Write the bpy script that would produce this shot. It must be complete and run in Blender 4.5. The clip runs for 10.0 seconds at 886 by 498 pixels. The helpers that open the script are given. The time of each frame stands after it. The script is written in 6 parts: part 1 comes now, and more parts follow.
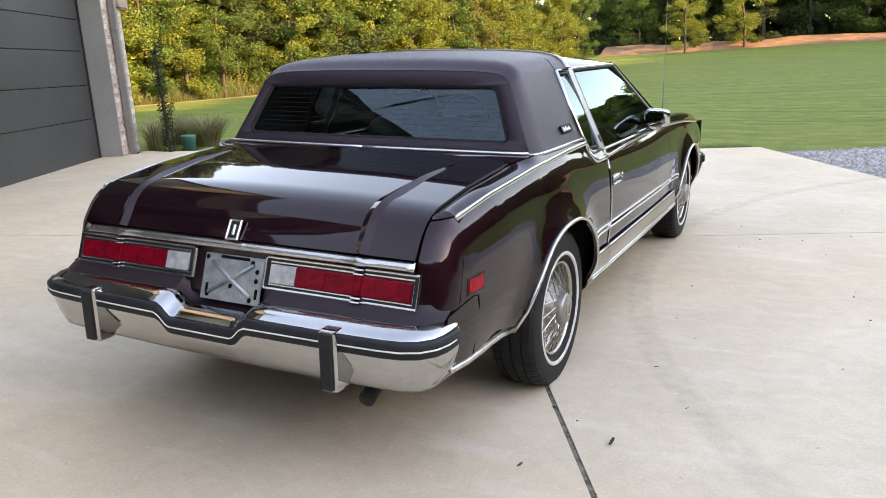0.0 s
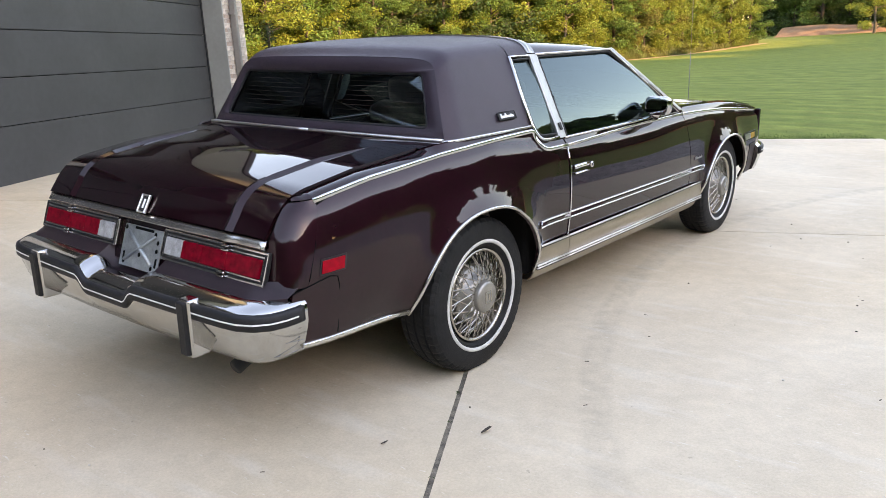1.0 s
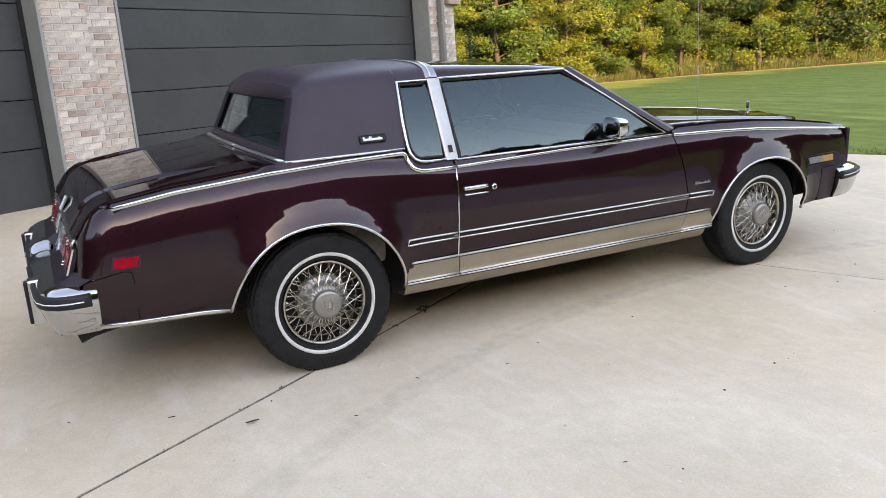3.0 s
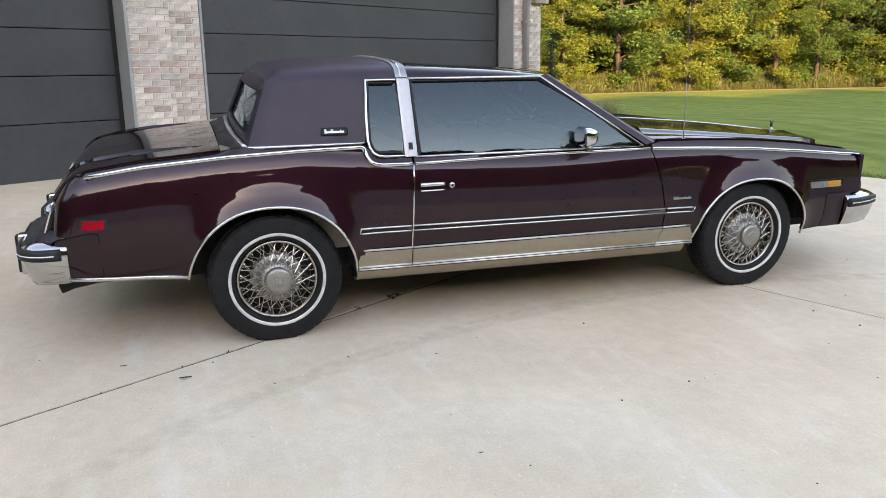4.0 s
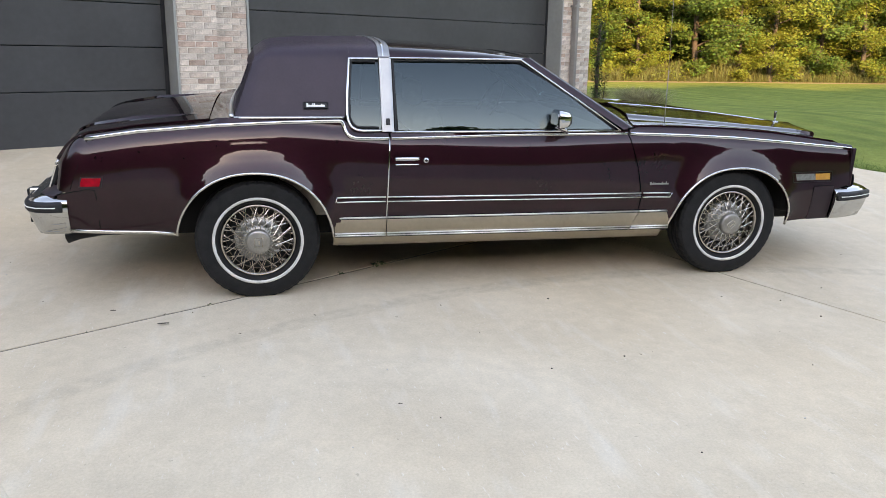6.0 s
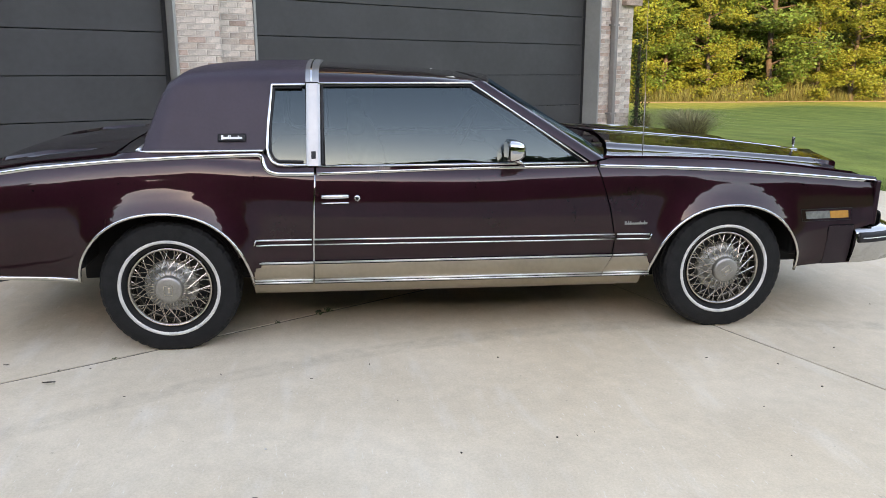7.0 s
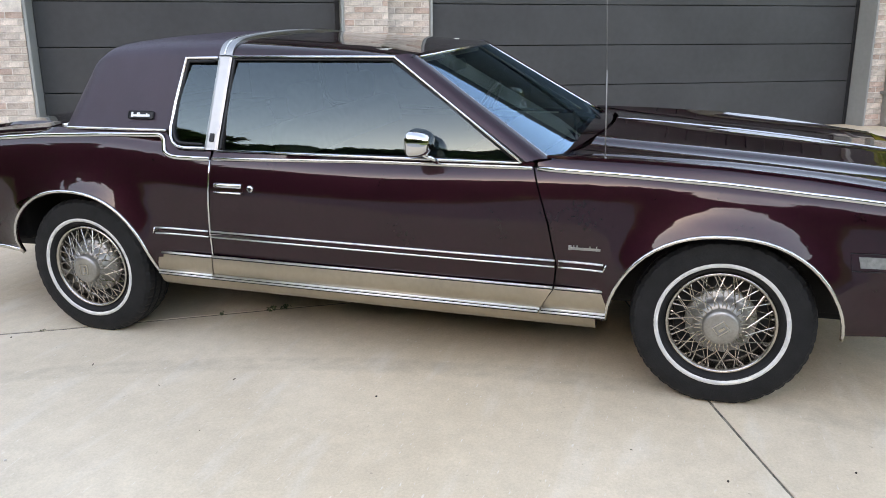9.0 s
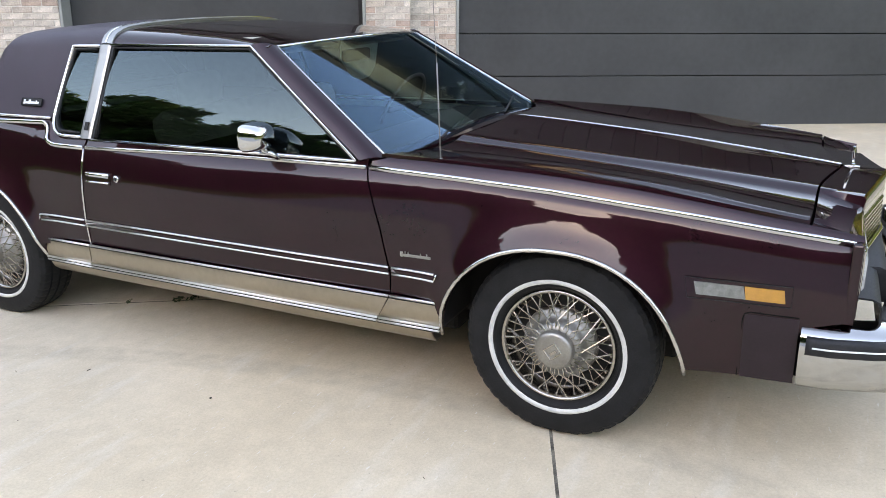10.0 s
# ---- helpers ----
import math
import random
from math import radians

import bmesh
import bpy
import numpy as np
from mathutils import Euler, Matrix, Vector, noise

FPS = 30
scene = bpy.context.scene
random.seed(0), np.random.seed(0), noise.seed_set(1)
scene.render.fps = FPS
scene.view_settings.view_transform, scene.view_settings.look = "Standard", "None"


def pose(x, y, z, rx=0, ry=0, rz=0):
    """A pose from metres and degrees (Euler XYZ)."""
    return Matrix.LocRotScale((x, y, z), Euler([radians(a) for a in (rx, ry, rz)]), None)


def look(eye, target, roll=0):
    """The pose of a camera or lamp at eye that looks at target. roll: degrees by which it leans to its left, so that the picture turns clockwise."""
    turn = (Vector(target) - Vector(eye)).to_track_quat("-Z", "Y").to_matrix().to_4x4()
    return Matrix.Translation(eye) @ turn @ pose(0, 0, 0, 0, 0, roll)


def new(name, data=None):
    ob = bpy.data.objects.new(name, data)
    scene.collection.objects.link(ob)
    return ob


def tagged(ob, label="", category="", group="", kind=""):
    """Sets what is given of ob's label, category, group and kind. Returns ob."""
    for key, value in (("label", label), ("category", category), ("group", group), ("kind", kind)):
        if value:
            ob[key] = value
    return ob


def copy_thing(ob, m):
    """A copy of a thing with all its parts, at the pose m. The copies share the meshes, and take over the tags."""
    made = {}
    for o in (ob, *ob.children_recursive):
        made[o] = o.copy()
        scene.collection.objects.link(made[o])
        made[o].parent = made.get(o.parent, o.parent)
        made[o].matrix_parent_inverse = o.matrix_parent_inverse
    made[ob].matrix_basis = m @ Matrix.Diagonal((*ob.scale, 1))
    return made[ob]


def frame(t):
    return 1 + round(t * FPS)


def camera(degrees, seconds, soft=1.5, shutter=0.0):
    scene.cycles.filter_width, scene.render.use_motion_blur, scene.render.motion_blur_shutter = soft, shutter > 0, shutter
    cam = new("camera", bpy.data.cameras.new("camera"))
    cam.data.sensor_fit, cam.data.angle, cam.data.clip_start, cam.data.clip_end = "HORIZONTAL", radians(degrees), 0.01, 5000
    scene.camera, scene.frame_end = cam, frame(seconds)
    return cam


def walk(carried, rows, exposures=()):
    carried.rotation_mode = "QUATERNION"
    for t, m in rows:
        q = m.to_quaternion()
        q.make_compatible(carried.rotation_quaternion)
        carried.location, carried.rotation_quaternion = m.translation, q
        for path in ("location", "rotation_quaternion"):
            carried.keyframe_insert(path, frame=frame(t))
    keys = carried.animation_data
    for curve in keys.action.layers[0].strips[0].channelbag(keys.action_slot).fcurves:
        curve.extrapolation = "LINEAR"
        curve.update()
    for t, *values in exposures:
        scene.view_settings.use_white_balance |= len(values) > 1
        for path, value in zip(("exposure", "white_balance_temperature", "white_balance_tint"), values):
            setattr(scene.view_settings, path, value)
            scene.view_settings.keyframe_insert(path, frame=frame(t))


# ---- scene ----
cam = camera(59.1, 10.0, 0.7)
METRES, EYE, TILT, LEAN, TURN = 8.945, 1.379, 0.0, 0.0, 27.6
ROWS = [
    (0.0, 0.0, 0.0, 0.0, -0.79, -13.41, 3.31),
    (0.5, 0.0551, -0.0022, -0.0021, 5.64, -13.38, 3.2),
    (1.0, 0.1114, 0.0025, -0.004, 11.06, -14.02, 3.25),
    (1.5, 0.1674, 0.0189, -0.002, 16.19, -13.95, 4.04),
    (2.0, 0.2267, 0.0296, -0.0034, 22.31, -14.02, 4.77),
    (2.5, 0.281, 0.0505, -0.0052, 27.9, -13.78, 4.41),
    (2.7, 0.3031, 0.0593, -0.0034, 30.74, -13.12, 4.28),
    (3.8, 0.4068, 0.1067, -0.0040, 42.11, -13.26, 1.93),
    (4.0, 0.4225, 0.1141, -0.0027, 43.95, -12.85, 0.84),
    (4.5, 0.4567, 0.1201, -0.0035, 46.75, -12.93, -0.78),
    (5.0, 0.4714, 0.1063, -0.0034, 46.69, -13.27, -0.96),
    (5.2, 0.4738, 0.1027, -0.0015, 46.39, -13.73, -0.55),
    (6.3, 0.4872, 0.1692, -0.0038, 51.40, -13.58, -0.95),
    (6.5, 0.4844, 0.1915, -0.0039, 52.33, -13.02, -0.84),
    (7.0, 0.4843, 0.2435, -0.0029, 55.16, -12.5, 0.13),
    (7.5, 0.4931, 0.3011, -0.001, 60.35, -13.26, 0.51),
    (8.0, 0.494, 0.3584, -0.0018, 65.46, -14.79, 0.69),
    (8.5, 0.493, 0.4161, -0.003, 73.19, -15.27, 0.58),
    (9.0, 0.4903, 0.4744, -0.0022, 79.71, -14.57, 0.28),
    (9.5, 0.4817, 0.532, -0.0007, 84.73, -14.62, 0.62),
    (10.0, 0.4801, 0.5945, -0.0017, 88.32, -15.41, 0.03),
]
walk(cam, [(t, pose(1.90, -4.51, EYE, TILT, LEAN, TURN) @ pose(METRES * x, METRES * y, METRES * z, 90 + pitch, roll, yaw)) for t, x, y, z, yaw, pitch, roll in ROWS], [(0.0, 3.34, 11700, 28), (1.5, 3.38, 11700, 28), (2.5, 3.28, 11700, 28), (4.5, 3.16, 11500, 26), (6.5, 3.14, 11500, 26), (8.0, 3.20, 11500, 26), (9.0, 3.34, 11500, 26), (10.0, 3.46, 11500, 26)])

# ---- light ----
SUN_AZ, SUN_EL = -8.0, 15.2          # degrees from +x towards +y, and above the horizon
world = bpy.data.worlds.new("world")
scene.world = world
world.use_nodes = True
wn = world.node_tree
sky = wn.nodes.new("ShaderNodeTexSky")
sky.sky_type = "NISHITA"
sky.sun_disc = False
sky.sun_elevation = radians(SUN_EL)
sky.sun_rotation = radians(90 - SUN_AZ)
sky.air_density, sky.dust_density, sky.ozone_density = 1.0, 0.3, 2.6
wn.links.new(sky.outputs[0], wn.nodes["Background"].inputs[0])
wn.nodes["Background"].inputs[1].default_value = 0.15
sun = new("sun", bpy.data.lights.new("sun", "SUN"))
sun.data.energy, sun.data.angle, sun.data.color = 1.9, radians(0.6), (1.0, 0.80, 0.55)
sd = Vector((math.cos(radians(SUN_EL)) * math.cos(radians(SUN_AZ)), math.cos(radians(SUN_EL)) * math.sin(radians(SUN_AZ)), math.sin(radians(SUN_EL))))
sun.matrix_world = look(sd * 60, (0, 0, 0))

# ---- materials ----
def material(name, color=(0.5, 0.5, 0.5), rough=0.5, metal=0.0, coat=0.0, noise_scale=0.0, amount=0.15, bump=0.0, bump_scale=200.0, spec=0.5, island=0.0, rnd=0.0):
    """A Principled material with two scales of colour variation and fine relief."""
    m = bpy.data.materials.new(name)
    m.use_nodes = True
    nt = m.node_tree
    b = nt.nodes["Principled BSDF"]
    b.inputs["Base Color"].default_value = (*color, 1)
    b.inputs["Roughness"].default_value = rough
    b.inputs["Metallic"].default_value = metal
    b.inputs["Coat Weight"].default_value = coat
    b.inputs["Coat Roughness"].default_value = 0.03
    b.inputs["Specular IOR Level"].default_value = spec
    tc = nt.nodes.new("ShaderNodeTexCoord")
    out = None
    if noise_scale:
        vals = []
        for k, s in enumerate((noise_scale, noise_scale * 9.3)):
            n = nt.nodes.new("ShaderNodeTexNoise")
            n.inputs["Scale"].default_value = s
            n.inputs["Detail"].default_value = 5
            nt.links.new(tc.outputs["Object"], n.inputs["Vector"])
            r = nt.nodes.new("ShaderNodeMapRange")
            r.inputs["From Min"].default_value, r.inputs["From Max"].default_value = 0.3, 0.7
            r.inputs["To Min"].default_value, r.inputs["To Max"].default_value = 1 - amount * (1, 0.6)[k], 1 + amount * (1, 0.6)[k]
            nt.links.new(n.outputs["Fac"], r.inputs["Value"])
            vals.append(r.outputs[0])
        mul = nt.nodes.new("ShaderNodeMath")
        mul.operation = "MULTIPLY"
        nt.links.new(vals[0], mul.inputs[0])
        nt.links.new(vals[1], mul.inputs[1])
        out = mul.outputs[0]
    for amt, node, sock in ((island, "ShaderNodeNewGeometry", "Random Per Island"), (rnd, "ShaderNodeObjectInfo", "Random")):
        if amt:
            g = nt.nodes.new(node)
            r = nt.nodes.new("ShaderNodeMapRange")
            r.inputs["To Min"].default_value, r.inputs["To Max"].default_value = 1 - amt, 1 + amt
            nt.links.new(g.outputs[sock], r.inputs["Value"])
            if out is None:
                out = r.outputs[0]
            else:
                mul = nt.nodes.new("ShaderNodeMath")
                mul.operation = "MULTIPLY"
                nt.links.new(out, mul.inputs[0])
                nt.links.new(r.outputs[0], mul.inputs[1])
                out = mul.outputs[0]
    if out is not None:
        sc = nt.nodes.new("ShaderNodeVectorMath")
        sc.operation = "SCALE"
        sc.inputs[0].default_value = color
        nt.links.new(out, sc.inputs["Scale"])
        nt.links.new(sc.outputs[0], b.inputs["Base Color"])
    if bump:
        n = nt.nodes.new("ShaderNodeTexNoise")
        n.inputs["Scale"].default_value = bump_scale
        n.inputs["Detail"].default_value = 4
        nt.links.new(tc.outputs["Object"], n.inputs["Vector"])
        bp = nt.nodes.new("ShaderNodeBump")
        bp.inputs["Strength"].default_value = bump
        bp.inputs["Distance"].default_value = 0.01
        nt.links.new(n.outputs["Fac"], bp.inputs["Height"])
        nt.links.new(bp.outputs[0], b.inputs["Normal"])
    return m


def tinted_glass(name, tint, ior=1.5, rough=0.0, sky_tint=(0.82, 1.0, 0.98)):
    """Tinted pane: dark see-through with a Fresnel reflection; a sky colour is put into it."""
    m = bpy.data.materials.new(name)
    m.use_nodes = True
    nt = m.node_tree
    nt.nodes.clear()
    o = nt.nodes.new("ShaderNodeOutputMaterial")
    mix = nt.nodes.new("ShaderNodeMixShader")
    tr = nt.nodes.new("ShaderNodeBsdfTransparent")
    tr.inputs[0].default_value = (*tint, 1)
    gl = nt.nodes.new("ShaderNodeBsdfGlossy")
    gl.inputs["Roughness"].default_value = rough
    gl.inputs["Color"].default_value = (*sky_tint, 1)
    fr = nt.nodes.new("ShaderNodeFresnel")
    fr.inputs["IOR"].default_value = ior
    nt.links.new(fr.outputs[0], mix.inputs[0])
    nt.links.new(tr.outputs[0], mix.inputs[1])
    nt.links.new(gl.outputs[0], mix.inputs[2])
    nt.links.new(mix.outputs[0], o.inputs[0])
    return m


PAINT = material("maroon_paint", (0.0245, 0.0064, 0.0100), 0.48, 0.75, 1.0, 6.0, 0.10, spec=0.02)
PAINT.node_tree.nodes["Principled BSDF"].inputs["Specular Tint"].default_value = (0.10, 0.03, 0.05, 1)
PAINT.node_tree.nodes["Principled BSDF"].inputs["Coat IOR"].default_value = 1.45
PAINT.node_tree.nodes["Principled BSDF"].inputs["Coat Roughness"].default_value = 0.035
VINYL = material("maroon_vinyl", (0.034, 0.022, 0.032), 0.42, 0, 0, 8.0, 0.10, 0.12, 700.0, 0.32)
CHROME = material("chrome", (0.64, 0.64, 0.64), 0.08, 1.0, 0, 5.0, 0.04)
PILLAR = material("satin_stainless", (0.34, 0.34, 0.33), 0.40, 1.0, 0, 4.0, 0.06)
BRIGHT = material("bright_plate", (0.85, 0.85, 0.84), 0.30, 1.0, 0, 20.0, 0.05)
BUMPER_CHROME = material("bumper_chrome", (0.50, 0.495, 0.48), 0.10, 1.0, 0, 3.0, 0.06)
BRUSHED = material("brushed_trim", (0.62, 0.60, 0.57), 0.25, 1.0, 0, 5.0, 0.06)
HUB = material("hub_metal", (0.33, 0.315, 0.29), 0.42, 0.9, 0, 14.0, 0.14, 0.05, 60.0)
WHEELMETAL = material("wheel_metal", (0.44, 0.41, 0.37), 0.24, 1.0, 0, 8.0, 0.10)
SILL = material("champagne_sill", (0.32, 0.262, 0.192), 0.36, 0.70, 0.3, 5.0, 0.08)
RUBBER = material("black_rubber", (0.014, 0.0145, 0.016), 0.55, 0, 0, 15.0, 0.25, 0.1, 300.0, 0.3)
TYRE = material("tyre_rubber", (0.0105, 0.0110, 0.0118), 0.62, 0, 0, 18.0, 0.3, 0.2, 250.0, 0.22)
WHITEWALL = material("whitewall_rubber", (0.56, 0.55, 0.52), 0.6, 0, 0, 25.0, 0.10)
# near-black fill that stands for the shade inside holes, slots and hollows
DARK = material("dark_void", (0.004, 0.004, 0.004), 0.9, 0, 0, 0, 0, 0, 0, 0.1)
UNDER = material("underbody", (0.005, 0.0048, 0.0046), 0.9, 0, 0, 10.0, 0.3)
RED = material("red_lens", (0.20, 0.002, 0.010), 0.22, 0, 0.0, 40.0, 0.35, spec=0.15)
RED_SIDE = material("bright_red_lens", (0.36, 0.003, 0.012), 0.3, 0, 0.0, 40.0, 0.25, spec=0.15)
FILLER = material("dull_filler_plastic", (0.020, 0.010, 0.014), 0.42, 0, 0, 12.0, 0.2, 0.05, 80.0, 0.35)
WHITE_LENS = material("white_lens", (0.36, 0.36, 0.355), 0.22, 0, 0.5, 30.0, 0.30)
RIBBED_LENS = material("ribbed_clear_lens", (0.20, 0.205, 0.19), 0.30, 0.3, 0.4, 60.0, 0.25)
AMBER = material("amber_lens", (0.50, 0.22, 0.04), 0.2, 0, 0.5, 40.0, 0.10)
GALV = material("galvanised_steel", (0.34, 0.38, 0.39), 0.38, 0.7, 0, 22.0, 0.25, 0.1, 120.0)
WHITE = material("white_line", (0.75, 0.75, 0.73), 0.5)
# the sky's blue and teal are put into these panes' reflection colour
GLASS_SIDE = tinted_glass("side_glass", (0.13, 0.155, 0.15), 1.68, 0.0, (0.74, 0.97, 1.0))
GLASS_WS = tinted_glass("windscreen_glass", (0.72, 0.86, 0.78), 1.66, 0.0, (0.40, 0.74, 0.98))
GLASS_BACK = tinted_glass("backlight_glass", (0.36, 0.46, 0.46), 1.60, 0.0, (0.70, 0.90, 1.0))
SEAT = material("beige_velour", (0.50, 0.47, 0.41), 0.9, 0, 0, 30.0, 0.15)
DASH = material("dash_plastic", (0.05, 0.03, 0.032), 0.6, 0, 0, 20.0, 0.15)
DOORPAINT = material("charcoal_door_paint", (0.044, 0.0465, 0.048), 0.45, 0, 0, 1.6, 0.12, 0.06, 160.0, 0.35)
TRIM = material("grey_trim_paint", (0.25, 0.265, 0.255), 0.5, 0, 0, 2.0, 0.08, 0.04, 90.0)
BRICK = material("pale_brick", (0.46, 0.385, 0.33), 0.88, 0, 0, 9.0, 0.30, 0.5, 90.0, 0.3, 0, 0.13)
BRICK_PALE = material("whitewashed_brick", (0.53, 0.465, 0.41), 0.9, 0, 0, 12.0, 0.30, 0.5, 90.0, 0.3, 0, 0.2)
BRICK_PINK = material("pinkish_brick", (0.43, 0.315, 0.26), 0.9, 0, 0, 12.0, 0.30, 0.5, 90.0, 0.3, 0, 0.2)
MORTAR = material("mortar", (0.56, 0.51, 0.455), 0.95, 0, 0, 14.0, 0.2, 0.5, 140.0)
SIDING = material("charcoal_siding", (0.050, 0.048, 0.048), 0.7, 0, 0, 1.2, 0.15, 0.1, 60.0, 0.2)
SOFFIT = material("soffit_paint", (0.78, 0.80, 0.73), 0.6, 0, 0, 2.0, 0.06, 0.04, 80.0)
ROOF = material("roof_shingle", (0.035, 0.034, 0.034), 0.9, 0, 0, 5.0, 0.3)
DOWNSPOUT = material("grey_downspout_metal", (0.22, 0.21, 0.20), 0.45, 0.2, 0, 4.0, 0.1)
BARK = material("bark", (0.046, 0.037, 0.030), 0.95, 0, 0, 6.0, 0.35, 0.8, 30.0)
PALEBARK = material("pale_bark", (0.055, 0.048, 0.038), 0.95, 0, 0, 6.0, 0.35, 0.8, 30.0)
TEAL = material("teal_plastic", (0.02, 0.22, 0.20), 0.4, 0, 0, 8.0, 0.1)
DEBRIS = material("dry_leaf_debris", (0.05, 0.036, 0.026), 0.9, 0, 0, 60.0, 0.3)
WEED = material("weed_green", (0.05, 0.075, 0.025), 0.8, 0, 0, 60.0, 0.3)


def leaf_material(name, color, island=0.45, trans=0.5):
    """Leaves: rough, thin, letting some light through; hue varied leaf by leaf."""
    m = bpy.data.materials.new(name)
    m.use_nodes = True
    nt = m.node_tree
    b = nt.nodes["Principled BSDF"]
    b.inputs["Roughness"].default_value = 0.65
    b.inputs["Specular IOR Level"].default_value = 0.25
    g = nt.nodes.new("ShaderNodeNewGeometry")
    hsv = nt.nodes.new("ShaderNodeHueSaturation")
    hsv.inputs["Color"].default_value = (*color, 1)
    for src, lo, hi, dst in (("Random Per Island", 0.47, 0.53, "Hue"), ("Random Per Island", 1 - island, 1 + island, "Value")):
        r = nt.nodes.new("ShaderNodeMapRange")
        r.inputs["To Min"].default_value, r.inputs["To Max"].default_value = lo, hi
        nt.links.new(g.outputs[src], r.inputs["Value"])
        nt.links.new(r.outputs[0], hsv.inputs[dst])
    nt.links.new(hsv.outputs[0], b.inputs["Base Color"])
    t = nt.nodes.new("ShaderNodeBsdfTranslucent")
    nt.links.new(hsv.outputs[0], t.inputs[0])
    mix = nt.nodes.new("ShaderNodeMixShader")
    mix.inputs[0].default_value = trans * 0.7
    nt.links.new(b.outputs[0], mix.inputs[1])
    nt.links.new(t.outputs[0], mix.inputs[2])
    nt.links.new(mix.outputs[0], nt.nodes["Material Output"].inputs[0])
    return m


LEAF_GREEN = leaf_material("leaf_green", (0.074, 0.134, 0.032))
LEAF_YELLOW = leaf_material("leaf_yellow_green", (0.140, 0.178, 0.034))
LEAF_DARK = leaf_material("leaf_dark_green", (0.036, 0.066, 0.024))
LEAF_RUST = leaf_material("leaf_rust", (0.118, 0.116, 0.034))
GRASS_TALL = leaf_material("tall_grass", (0.115, 0.135, 0.055), 0.6)
GRASS_BLADE = leaf_material("lawn_blade", (0.075, 0.125, 0.03), 0.35)


TRACK_X, TRACK_Y, TRACK_R = 5.79, 1.00, 5.04
def concrete_material():
    m = material("concrete", (0.59, 0.48, 0.355), 0.75, 0, 0, 1.4, 0.09, 0.15, 180.0)
    nt = m.node_tree
    b = nt.nodes["Principled BSDF"]
    old = b.inputs["Base Color"].links[0].from_socket
    tc = nt.nodes.new("ShaderNodeTexCoord")
    # chalky scuffs, drawn out along one way
    mp = nt.nodes.new("ShaderNodeMapping")
    mp.inputs["Rotation"].default_value = (0, 0, radians(-25))
    mp.inputs["Scale"].default_value = (2.2, 9.0, 1.0)
    nt.links.new(tc.outputs["Object"], mp.inputs["Vector"])
    n = nt.nodes.new("ShaderNodeTexNoise")
    n.inputs["Scale"].default_value, n.inputs["Detail"].default_value = 0.8, 6
    nt.links.new(mp.outputs[0], n.inputs["Vector"])
    r = nt.nodes.new("ShaderNodeMapRange")
    r.inputs["From Min"].default_value, r.inputs["From Max"].default_value = 0.56, 0.76
    r.inputs["To Max"].default_value = 0.45
    nt.links.new(n.outputs["Fac"], r.inputs["Value"])
    mix = nt.nodes.new("ShaderNodeMix")
    mix.data_type = "RGBA"
    nt.links.new(r.outputs[0], mix.inputs[0])
    nt.links.new(old, mix.inputs[6])
    mix.inputs[7].default_value = (0.70, 0.64, 0.55, 1)
    # broad tan and grey patches
    n2 = nt.nodes.new("ShaderNodeTexNoise")
    n2.inputs["Scale"].default_value, n2.inputs["Detail"].default_value = 0.33, 3
    nt.links.new(tc.outputs["Object"], n2.inputs["Vector"])
    mix2 = nt.nodes.new("ShaderNodeMix")
    mix2.data_type, mix2.blend_type = "RGBA", "MULTIPLY"
    mix2.inputs[0].default_value = 1.0
    ramp = nt.nodes.new("ShaderNodeValToRGB")
    ramp.color_ramp.elements[0].position, ramp.color_ramp.elements[0].color = 0.35, (1.0, 0.955, 0.89, 1)
    ramp.color_ramp.elements[1].position, ramp.color_ramp.elements[1].color = 0.62, (0.96, 0.98, 0.99, 1)
    nt.links.new(n2.outputs["Fac"], ramp.inputs[0])
    nt.links.new(mix.outputs[2], mix2.inputs[6])
    nt.links.new(ramp.outputs[0], mix2.inputs[7])
    # faint curved tyre track, broken up by wear
    sub_ = nt.nodes.new("ShaderNodeVectorMath")
    sub_.operation = "DISTANCE"
    flat = nt.nodes.new("ShaderNodeVectorMath")
    flat.operation = "MULTIPLY"
    flat.inputs[1].default_value = (1, 1, 0)
    nt.links.new(tc.outputs["Object"], flat.inputs[0])
    nt.links.new(flat.outputs[0], sub_.inputs[0])
    sub_.inputs[1].default_value = (TRACK_X, TRACK_Y, 0)
    off = nt.nodes.new("ShaderNodeMath")
    off.operation = "SUBTRACT"
    nt.links.new(sub_.outputs["Value"], off.inputs[0])
    off.inputs[1].default_value = TRACK_R
    away = nt.nodes.new("ShaderNodeMath")
    away.operation = "ABSOLUTE"
    nt.links.new(off.outputs[0], away.inputs[0])
    band = nt.nodes.new("ShaderNodeMapRange")
    band.inputs["From Min"].default_value, band.inputs["From Max"].default_value = 0.045, 0.085
    band.inputs["To Min"].default_value, band.inputs["To Max"].default_value = 1.0, 0.0
    nt.links.new(away.outputs[0], band.inputs["Value"])
    wear = nt.nodes.new("ShaderNodeTexNoise")
    wear.inputs["Scale"].default_value, wear.inputs["Detail"].default_value = 11.0, 6
    nt.links.new(tc.outputs["Object"], wear.inputs["Vector"])
    wr = nt.nodes.new("ShaderNodeMapRange")
    wr.inputs["From Min"].default_value, wr.inputs["From Max"].default_value, wr.inputs["To Max"].default_value = 0.30, 0.70, 0.24
    nt.links.new(wear.outputs["Fac"], wr.inputs["Value"])
    amt = nt.nodes.new("ShaderNodeMath")
    amt.operation = "MULTIPLY"
    nt.links.new(band.outputs[0], amt.inputs[0])
    nt.links.new(wr.outputs[0], amt.inputs[1])
